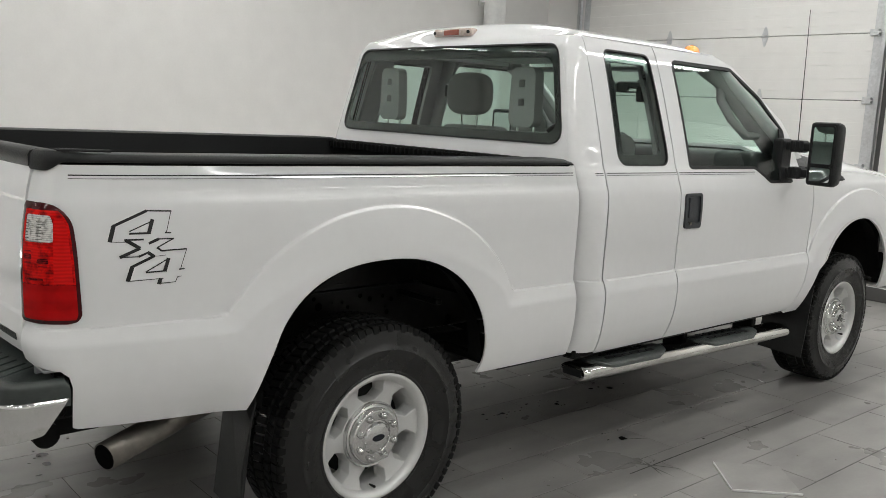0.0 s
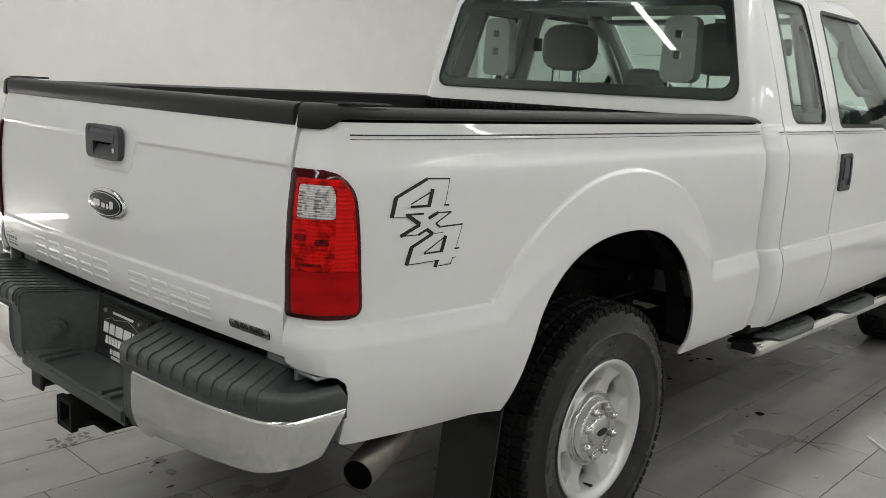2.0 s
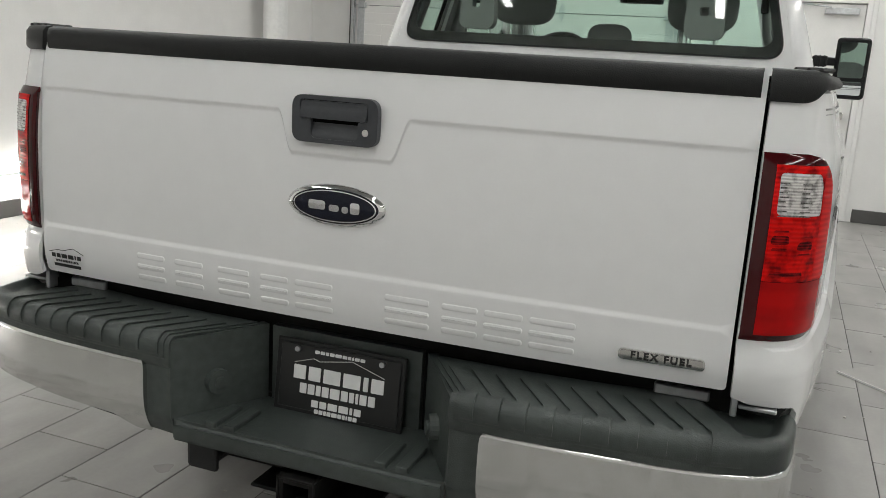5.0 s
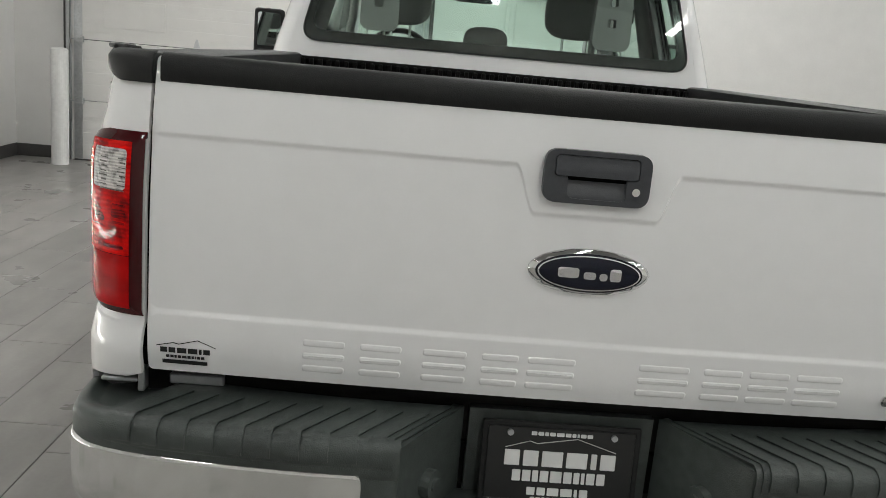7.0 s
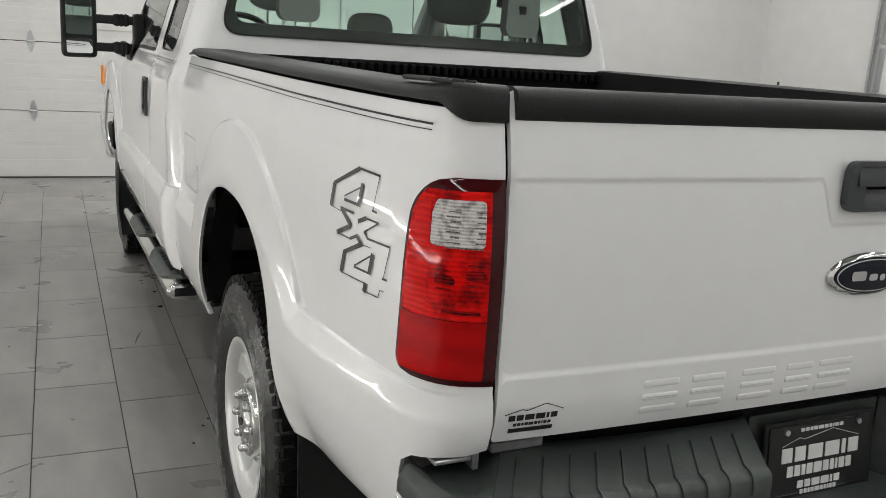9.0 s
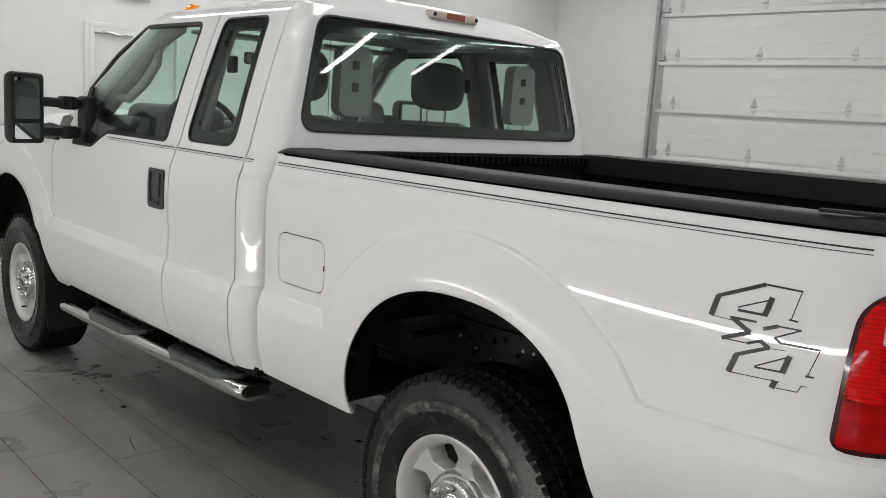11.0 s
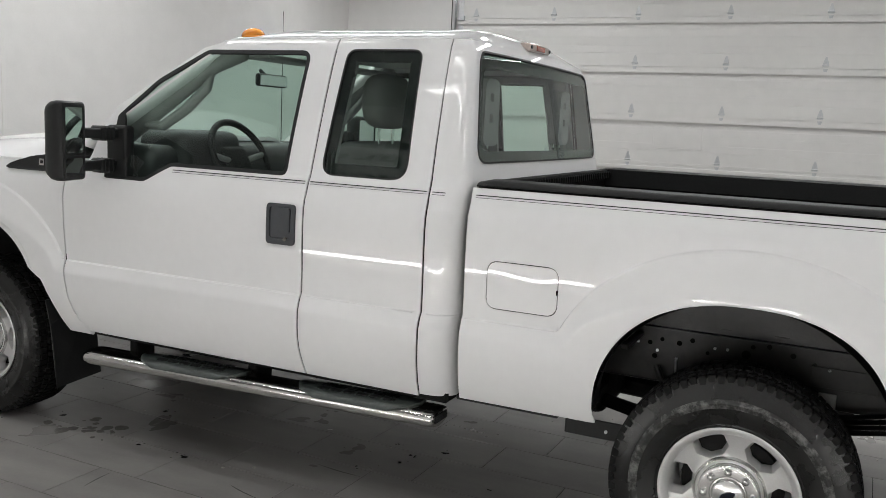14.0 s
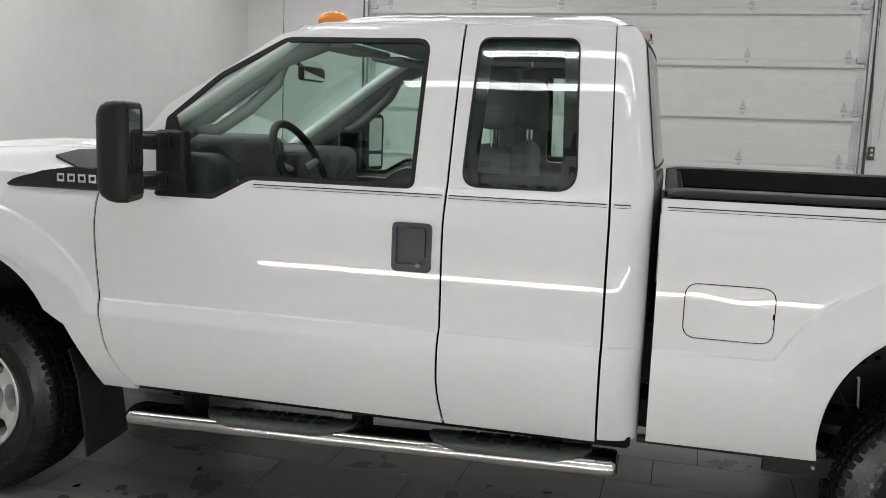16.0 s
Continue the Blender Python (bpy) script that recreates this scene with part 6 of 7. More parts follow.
def wheel(m, worn=False):
    """Outer face towards +x, axle at the origin."""
    w = empty("wheel", "", "")
    w.parent = truck
    prof = [(R_RIM - 0.002, 0.118), (R_RIM + 0.008, 0.124), (R_RIM + 0.016, 0.1275), (R_RIM + 0.020, 0.125), (R_RIM + 0.045, 0.1335), (R_RIM + 0.070, 0.1385), (R_RIM + 0.085, 0.1395), (R_RIM + 0.090, 0.1425), (R_RIM + 0.096, 0.1425), (R_RIM + 0.100, 0.1385), (R_RIM + 0.125, 0.1335), (R_T - 0.028, 0.1242), (R_T - 0.012, 0.1185), (R_T - 0.008, 0.106), (R_T - 0.0065, 0.0), (R_T - 0.008, -0.102), (R_T - 0.028, -0.1225), (R_RIM + 0.085, -0.136), (R_RIM, -0.118)]
    bm = revolve(prof, 96)
    bmesh.ops.recalc_face_normals(bm, faces=bm.faces)
    ty = part("tyre", bm, M_RUBBER, w, smooth=True)
    ty.data.set_sharp_from_angle(angle=radians(40))
    if worn:
        bm = revolve([(R_RIM + 0.074, 0.1386), (R_RIM + 0.0855, 0.1404), (R_RIM + 0.0895, 0.1432), (R_RIM + 0.0965, 0.1432), (R_RIM + 0.1005, 0.1394), (R_RIM + 0.106, 0.1378)], 96)
        bmesh.ops.recalc_face_normals(bm, faces=bm.faces)
        part("scuffed_ring", bm, M_SCUFF, ty, "kerb-scuffed grey rubber ring", smooth=True)
    # tread: staggered blocks in five rows and shoulder lugs
    vs, fs = [], []

    def lug(x0, x1, a0, a1, r0, r1, skew=0.0):
        k = len(vs)
        for r, ins in ((r0, 0.0), (r1, 0.08)):
            for x, a, s in ((x0, a0, -1), (x1, a0, 1), (x1, a1, 1), (x0, a1, -1)):
                aa = a + skew * s + (a1 - a0) * ins * (1 if a == a0 else -1)
                xx = x + (x1 - x0) * ins * (1 if x == x0 else -1)
                vs.append((xx, r * math.cos(aa), r * math.sin(aa)))
        fs.extend([(k + 4, k + 5, k + 6, k + 7)] + [(k + i, k + 4 + i, k + 4 + (i + 1) % 4, k + (i + 1) % 4) for i in range(4)])

    nb = 80
    for k in range(nb):
        a = 2 * math.pi * k / nb
        st2 = 2 * math.pi / nb
        for j, (x0, x1) in enumerate(((-0.072, -0.036), (-0.030, 0.030), (0.036, 0.072))):
            off = st2 * (0.33 * j)
            lug(x0, x1, a + off + 0.05 * st2, a + off + 0.86 * st2, R_T - 0.010, R_T + (0.0 if j == 1 else -0.001), 0.14 * st2 * (1 if j != 1 else -1))
        for sgx in (1, -1):
            off = st2 * (0.5 if sgx > 0 else 0.15)
            x0, x1 = sorted((sgx * 0.078, sgx * (0.119 if k % 2 else 0.114)))
            lug(x0, x1, a + off + 0.03 * st2, a + off + 0.94 * st2, R_T - 0.030, R_T - 0.004)
            # the lug's flank, running down over the shoulder
            b = len(vs)
            low = R_T - (0.030 if k % 2 else 0.024)
            for r, x, ins in ((R_T - 0.006, 0.1215, 0.02), (R_T - 0.018, 0.1245, 0.02), (low, 0.1268 if k % 2 else 0.1256, 0.10)):
                for u, drop in ((0.04 + ins, 0.007), (0.08 + ins, 0.0), (0.88 - ins, 0.0), (0.92 - ins, 0.007)):
                    aa = a + off + u * st2
                    vs.append((sgx * (x - drop), r * math.cos(aa), r * math.sin(aa)))
            for i in range(2):
                for q in range(3):
                    fs.append((b + 4 * i + q, b + 4 * i + q + 1, b + 4 * i + q + 5, b + 4 * i + q + 4))
            for u, x in ((0.15, 0.1215), (0.70, 0.1215)):
                aa = a + off + u * st2
                vs.append((sgx * (x - 0.014), (low - 0.004) * math.cos(aa), (low - 0.004) * math.sin(aa)))
            fs.append((b + 9, b + 10, b + 13, b + 12))
    me = bpy.data.meshes.new("tread")
    me.from_pydata(vs, [], fs)
    tagged(part("tread", me, M_TREAD, ty), kind="stuff")
    # rim: lip and barrel, then a dished face with six windows
    bm = revolve([(R_RIM - 0.020, -0.118), (R_RIM + 0.002, -0.120), (R_RIM - 0.020, -0.09), (R_RIM - 0.028, 0.03), (R_RIM - 0.022, 0.098), (R_RIM - 0.016, 0.112), (R_RIM - 0.006, 0.123), (R_RIM + 0.004, 0.127), (R_RIM + 0.010, 0.124), (R_RIM + 0.006, 0.112)], 72)
    bmesh.ops.recalc_face_normals(bm, faces=bm.faces)
    rim = part("rim", bm, M_ALLOY, w, smooth=True)

    dish = hermite([(0.0, 0.098), (0.075, 0.098), (0.095, 0.093), (0.118, 0.080), (0.155, 0.084), (0.18, 0.089), (0.203, 0.101), (0.212, 0.110)])

    def face(a, b):
        r = math.hypot(a, b)
        th = math.atan2(b, a)
        rid = 0.003 * math.cos(6 * (th - math.pi / 2)) * step01((r - 0.11) / 0.04) * step01((0.205 - r) / 0.03)
        return Vector((dish(r) - rid, a, b))

    def polar(r, th):
        return (r * math.cos(th), r * math.sin(th))

    # six six-sided windows, each the mouth of a deep pocket with sloping walls
    holes = []
    for k in range(6):
        t0 = math.pi / 2 + 2 * math.pi * k / 6
        holes.append(rounded([polar(0.1215, t0 - 0.20), polar(0.156, t0 - 0.372), polar(0.199, t0 - 0.288), polar(0.2045, t0), polar(0.199, t0 + 0.288), polar(0.156, t0 + 0.372), polar(0.1215, t0 + 0.20)], [0.006, 0.009, 0.012, 0.05, 0.012, 0.009, 0.006], 3))
    sp = skin("spokes", [polar(0.2095, 2 * math.pi * k / 60) for k in range(60)], face, M_ALLOY, rim, holes, 0.013, 0.004)
    for k, o in enumerate(holes):
        t0 = math.pi / 2 + 2 * math.pi * k / 6
        c = polar(0.163, t0)
        bm = bmesh.new()
        rings = []
        for q, depth in ((1.0, 0.0), (0.965, 0.002), (0.94, 0.008), (0.80, 0.036), (0.79, 0.052)):
            rings.append([bm.verts.new(face(c[0] + (x - c[0]) * q, c[1] + (y - c[1]) * q) - Vector((depth, 0, 0))) for x, y in o])
        for r0, r1 in zip(rings, rings[1:]):
            for i in range(len(r0)):
                bm.faces.new((r0[i], r0[(i + 1) % len(r0)], r1[(i + 1) % len(r0)], r1[i]))
        bmesh.ops.recalc_face_normals(bm, faces=bm.faces)
        bmesh.ops.reverse_faces(bm, faces=bm.faces)
        part("window_pocket", bm, M_ALLOY, sp)
    # hub: a chrome cap that stands out of a dished ring, with eight nuts on its flange
    bm = revolve([(0.118, 0.060), (0.1185, 0.088), (0.115, 0.094), (0.110, 0.092), (0.107, 0.078), (0.103, 0.074), (0.1005, 0.078), (0.0995, 0.110), (0.096, 0.115), (0.090, 0.1165), (0.062, 0.1165), (0.058, 0.112), (0.054, 0.113), (0.050, 0.122), (0.044, 0.126), (0.0005, 0.128)], 56)
    bmesh.ops.recalc_face_normals(bm, faces=bm.faces)
    hub = part("hub_cap", bm, M_HUB, w, smooth=True)
    hub.data.set_sharp_from_angle(angle=radians(45))
    for k in range(8):
        t = 2 * math.pi * (k + 0.5) / 8
        c = (0.078 * math.cos(t), 0.078 * math.sin(t))
        bm = bmesh.new()
        bmesh.ops.create_cone(bm, cap_ends=True, segments=6, radius1=0.0135, radius2=0.012, depth=0.016, matrix=Matrix.Translation((0.122, *c)) @ Matrix.Rotation(radians(90), 4, "Y"))
        bmesh.ops.create_uvsphere(bm, u_segments=10, v_segments=6, radius=0.0095, matrix=Matrix.Translation((0.129, *c)) @ Matrix.Diagonal((0.7, 1, 1, 1)))
        part("nut", bm, M_HUB, hub, smooth=True)
    bm = bmesh.new()
    bmesh.ops.create_cone(bm, cap_ends=True, segments=28, radius1=1, radius2=1, depth=1, matrix=Matrix.Translation((0.1288, 0, 0)) @ Matrix.Diagonal((0.0016, 0.026, 0.0115, 1)) @ Matrix.Rotation(radians(90), 4, "Y"))
    part("cap_oval", bm, M_NAVY, hub)
    part("valve", bar((0.07, 0.0, -0.198), (0.10, 0.0, -0.194), 0.005, 8), M_BLACK, rim)
    # brake disc and calliper behind the spokes
    bm = revolve([(0.05, 0.02), (0.165, 0.02), (0.168, 0.014), (0.168, -0.012), (0.05, -0.012)], 40)
    bmesh.ops.recalc_face_normals(bm, faces=bm.faces)
    br = part("brake_disc", bm, M_DARK, w)
    part("calliper", box(-0.03, 0.035, -0.06, 0.06, 0.11, 0.195, 0.012, 2), M_DARK, br)
    w.matrix_basis = m
    return w


w0 = wheel(pose(0.795, AX_R, R_T - 0.002, 4, 0, 0))
copy_thing(w0, pose(0.795, AX_F, R_T - 0.002, 48, 0, 0))
wheel(pose(-0.795, AX_R, R_T - 0.002, 26, 0, 180), True)
copy_thing(w0, pose(-0.795, AX_F, R_T - 0.002, -30, 0, 180))

# ---- underneath ----
for sg in (1, -1):
    rail = part("frame_rail", box(min(sg * 0.41, sg * 0.49), max(sg * 0.41, sg * 0.49), -1.0, 4.3, 0.62, 0.842, 0.012, 2), M_CHASSIS, truck)
    # the rail is solid; near-black discs paint the shade of its holes
    for y, z, r in ((0.375, 0.772, 0.009), (0.354, 0.722, 0.010), (0.33, 0.79, 0.008), (0.265, 0.784, 0.010), (0.218, 0.801, 0.009), (0.16, 0.762, 0.007), (0.024, 0.777, 0.016), (0.002, 0.809, 0.008), (-0.054, 0.818, 0.009), (-0.136, 0.797, 0.010), (-0.21, 0.775, 0.008), (-0.308, 0.75, 0.015), (-0.394, 0.722, 0.020), (0.10, 0.70, 0.010)):
        part("hole_shade", bar((sg * 0.489, y, z), (sg * 0.4915, y, z), r, 14), M_SHADE, rail)
    for y, z in ((0.42, 0.77), (0.272, 0.723), (0.20, 0.66), (-0.16, 0.68), (-0.26, 0.765), (0.135, 0.784), (0.09, 0.786), (0.345, 0.745)):
        part("bolt", bar((sg * 0.488, y, z), (sg * 0.497, y, z), 0.0055, 8), M_GALV if sg < 0 else M_CHASSIS, rail)
    part("vent_rod", bar((sg * 0.502, 0.272, 0.722), (sg * 0.504, 0.266, 0.60), 0.004, 6), M_GALV, rail)
    part("cross_bracket", box(min(sg * 0.49, sg * 0.74), max(sg * 0.49, sg * 0.74), 0.40, 0.43, 0.79, 0.815, 0.006, 1), M_CHASSIS, rail)
    part("gusset_plate", box(min(sg * 0.491, sg * 0.497), max(sg * 0.491, sg * 0.497), -0.42, -0.20, 0.70, 0.775, 0.002, 1), M_CHASSIS, rail)
    part("grey_plate", box(min(sg * 0.50, sg * 0.506), max(sg * 0.50, sg * 0.506), -0.291, -0.231, 0.610, 0.684, 0.002, 1), M_TRIM, rail, "pale grey plate")
    if sg < 0:
        pl = part("sill_bracket", box(min(sg * 0.790, sg * 0.800), max(sg * 0.790, sg * 0.800), 0.26, 0.60, 0.462, 0.530, 0.004, 1), M_BLACK, truck)
        for y in (0.33, 0.445):
            part("bolt", bar((sg * 0.799, y, 0.494), (sg * 0.806, y, 0.494), 0.006, 8), M_GALV, pl)
    part("sill_bracket", box(min(sg * 0.865, sg * 0.895), max(sg * 0.865, sg * 0.895), 0.60, 1.00, 0.540, 0.562, 0.004, 1), M_BLACK, truck)
    # inner arch walls
    for yc, xi, zi in ((AX_R, 0.502, 0.8445), (AX_F, 0.56, 0.60)):
        bm = box(min(sg * xi, sg * (xi + 0.012)), max(sg * xi, sg * (xi + 0.012)), yc - 0.59, yc + 0.50, zi, 1.085)
        box(min(sg * xi, sg * 0.90), max(sg * xi, sg * 0.90), yc - 0.59, yc + 0.50, 1.085, 1.10, bm=bm)
        box(min(sg * xi, sg * 0.90), max(sg * xi, sg * 0.90), yc + 0.50, yc + 0.53, 0.62 if yc > 1 else 0.8445, 1.085, bm=bm)
        box(min(sg * xi, sg * 0.90), max(sg * xi, sg * 0.90), yc - 0.62, yc - 0.59, 0.70, 1.085, bm=bm)
        part("wheel_well", bm, M_CHASSIS, truck)
    flange = part("tub_flange", box(min(sg * 0.491, sg * 0.53), max(sg * 0.491, sg * 0.53), -0.58, 0.49, 0.838, 0.8435, 0.001, 1), M_CHASSIS, truck)
    for y in (-0.40, -0.12, 0.08, 0.36):
        part("weld", box(min(sg * 0.5145, sg * 0.517), max(sg * 0.5145, sg * 0.517), y, y + 0.05, 0.862, 0.866, 0.001, 1), M_CHASSIS, flange)
    # liner band just behind the arch edge
    for yc, a0 in ((AX_R, 0.455), (AX_F, 0.475)):
        bm = bmesh.new()
        ring = []
        for k in range(25):
            t = math.pi * k / 24
            y, z = yc - (a0 + 0.012) * math.cos(t), 0.60 + 0.44 * math.sin(t) ** 0.93
            ring.append((bm.verts.new((sg * 0.932, y, z)), bm.verts.new((sg * 0.86, y, z + 0.022))))
        for a, b in zip(ring, ring[1:]):
            bm.faces.new((a[0], a[1], b[1], b[0]))
        part("arch_liner", bm, M_DARK, truck, smooth=True)
    # springs, shackles, shock absorber
    for j in range(4):
        part("leaf_spring", sweep([(sg * 0.56, -0.76 + 0.05 * j, 0.70 - 0.026 * j), (sg * 0.56, -0.45, 0.652 - 0.020 * j), (sg * 0.56, -0.285, 0.617 - 0.018 * j), (sg * 0.56, 0.0, 0.545 - 0.014 * j), (sg * 0.56, 0.3, 0.515 - 0.013 * j), (sg * 0.56, 0.80 - 0.06 * j, 0.60 - 0.02 * j)], 0.03, 6, squash=0.18), M_DARK, truck)
    sh2 = part("shock_absorber", bar((sg * 0.60, 0.10, 0.36), (sg * 0.53, 0.30, 0.62), 0.028, 14), M_DARK, truck)
    part("rod", bar((sg * 0.53, 0.298, 0.61), (sg * 0.515, 0.34, 0.69), 0.011, 8), M_CHASSIS, sh2)
    part("spring_hanger", box(min(sg * 0.50, sg * 0.62), max(sg * 0.50, sg * 0.62), 0.52, 0.80, 0.50, 0.60, 0.01, 1), M_DARK, truck)
    part("hanger_bolt", bar((sg * 0.621, 0.60, 0.56), (sg * 0.630, 0.60, 0.56), 0.010, 8), M_GALV, truck)
    part("sill_rail", box(min(sg * 0.55, sg * 0.93), max(sg * 0.55, sg * 0.93), 1.02, 2.86, 0.525, 0.60, 0.01, 1), M_DARK, truck)
    part("bed_sill", box(min(sg * 0.60, sg * 0.90), max(sg * 0.60, sg * 0.90), 0.56, 0.96, 0.555, 0.60, 0.01, 1), M_DARK, truck)
    # mud flaps
    for y0, x0, x1, zt, zb in ((-0.500, 0.685, 0.900, 0.70, 0.235), (3.035, 0.70, 0.985, 0.66, 0.245)):
        fm = bmesh.new()
        vv = [(x0, y0, zb + 0.012), (x1 - 0.012, y0 - 0.012, zb), (x1 + 0.006, y0 - 0.02, 0.40), (x1, y0 + 0.012, 0.55), (x1 - 0.01, y0 + 0.055, zt), (x0, y0 + 0.05, zt)]
        f1 = [fm.verts.new((sg * a, b, c)) for a, b, c in vv]
        f2 = [fm.verts.new((sg * a, b + 0.006, c)) for a, b, c in vv]
        fm.faces.new(f1)
        fm.faces.new(f2)
        for i in range(6):
            fm.faces.new((f1[i], f1[(i + 1) % 6], f2[(i + 1) % 6], f2[i]))
        bmesh.ops.recalc_face_normals(fm, faces=fm.faces)
        part("mud_flap", fm, M_BLACK, truck)
part("rear_axle", bar((-0.70, 0, 0.40), (0.70, 0, 0.40), 0.05, 16), M_DARK, truck)
bm = bmesh.new()
bmesh.ops.create_uvsphere(bm, u_segments=20, v_segments=12, radius=1, matrix=Matrix.Translation((0, 0, 0.40)) @ Matrix.Diagonal((0.20, 0.19, 0.17, 1)))
part("differential", bm, M_DARK, truck, smooth=True)
part("front_axle", bar((-0.70, AX_F, 0.40), (0.70, AX_F, 0.40), 0.05, 16), M_DARK, truck)
part("drive_shaft", bar((0, 0.15, 0.43), (0, 2.2, 0.50), 0.045, 14), M_DARK, truck)
part("fuel_tank", box(-0.42, -0.05, 0.55, 2.0, 0.42, 0.70, 0.04, 3), M_DARK, truck)
part("gearbox", box(-0.22, 0.25, 1.9, 3.0, 0.42, 0.75, 0.06, 3), M_DARK, truck)
part("engine_pan", box(-0.35, 0.35, 2.95, 4.2, 0.45, 1.0, 0.05, 2), M_DARK, truck)
for yy in (-0.95, -0.55, 0.62, 0.98):
    part("cross_member", box(-0.42, 0.42, yy - 0.04, yy + 0.04, 0.53, 0.64, 0.01, 1), M_DARK, truck)
bm = box(-0.488, 0.488, -1.04, 0.955, 0.838, 0.843)
for x0, x1 in ((-0.82, -0.49), (0.49, 0.82)):
    box(x0, x1, -1.04, -0.625, 0.822, 0.843, bm=bm)
    box(x0, x1, 0.535, 0.955, 0.822, 0.843, bm=bm)
part("bed_underside", bm, M_DARK, truck)
part("cab_floor", box(-0.90, 0.90, 1.03, 2.9, 0.56, 0.62), M_DARK, truck)
part("brake_hose", sweep([(0.60, 0.35, 0.62), (0.66, 0.33, 0.52), (0.72, 0.40, 0.455), (0.80, 0.50, 0.47)], 0.007, 6), M_BLACK, truck)

# ---- running boards ----
def running_board(sg):
    rbd = empty("running_board", "", "")
    rbd.parent = truck

    def fall(y):
        return -0.024 * (y - 1.06)

    bm = bmesh.new()
    rows = []
    ys = [1.058, 1.062, 1.075, 1.10, 1.5, 2.0, 2.5, 2.82, 2.845, 2.858, 2.862]
    sc = [0.80, 0.93, 0.99, 1, 1, 1, 1, 1, 0.99, 0.93, 0.80]
    for y, s in zip(ys, sc):
        rows.append([bm.verts.new((sg * (0.900 + 0.078 * s * math.cos(t)), y, 0.462 + fall(y) + 0.038 * s * math.copysign(abs(math.sin(t)) ** 0.8, math.sin(t)))) for t in [2 * math.pi * k / 32 for k in range(32)]])
    for r0, r1 in zip(rows, rows[1:]):
        for k in range(32):
            bm.faces.new((r0[k], r0[(k + 1) % 32], r1[(k + 1) % 32], r1[k]))
    bm.faces.new(rows[0])
    bm.faces.new(rows[-1])
    bmesh.ops.recalc_face_normals(bm, faces=bm.faces)
    tube = part("tube", bm, M_STEEL, rbd, "polished steel oval tube", smooth=True)
    tube.data.set_sharp_from_angle(angle=radians(60))
    for y in (1.0565, 2.8635):
        part("end_cap", box(min(sg * 0.85, sg * 0.95), max(sg * 0.85, sg * 0.95), y - 0.002, y + 0.002, 0.446 + fall(y), 0.478 + fall(y), 0.0015, 1), M_BLACK, tube)

    def over(a, b):
        """Over the tube, a metres from its inner shoulder down the outer side."""
        t = radians(150) - a / 0.078 * 1.08
        return Vector((0.900 + 0.081 * math.cos(t), b, 0.464 + fall(b) + 0.042 * math.copysign(abs(math.sin(t)) ** 0.8, math.sin(t))))

    for y0, y1 in ((1.14, 1.70), (1.97, 2.55)):
        o = rounded([(0.0, y0 + 0.01), (0.085, y0), (0.128, y0 + 0.03), (0.176, y0 + 0.115), (0.176, y1 - 0.115), (0.128, y1 - 0.03), (0.085, y1), (0.0, y1 - 0.01)], 0.02, 3)
        pad = skin("step_pad", o, over, M_STEP, rbd, (), 0.022, 0.008, sg < 0, lift=0.003)
        for r in range(3):
            for k in range(6):
                ya = y0 + 0.10 + k * (y1 - y0 - 0.20) / 6
                xa = 0.035 + 0.032 * r
                skin("tread_bar", [(xa, ya), (xa + 0.016, ya), (xa + 0.016, ya + 0.048), (xa, ya + 0.048)], over, M_BLACK, pad, (), 0.03, 0.004, sg < 0, lift=0.007)
    for y in (1.28, 1.98, 2.66):
        part("bracket", box(min(sg * 0.74, sg * 0.86), max(sg * 0.74, sg * 0.86), y - 0.022, y + 0.022, 0.445 + fall(y), 0.56, 0.006, 1), M_DARK, rbd)


running_board(1)
running_board(-1)


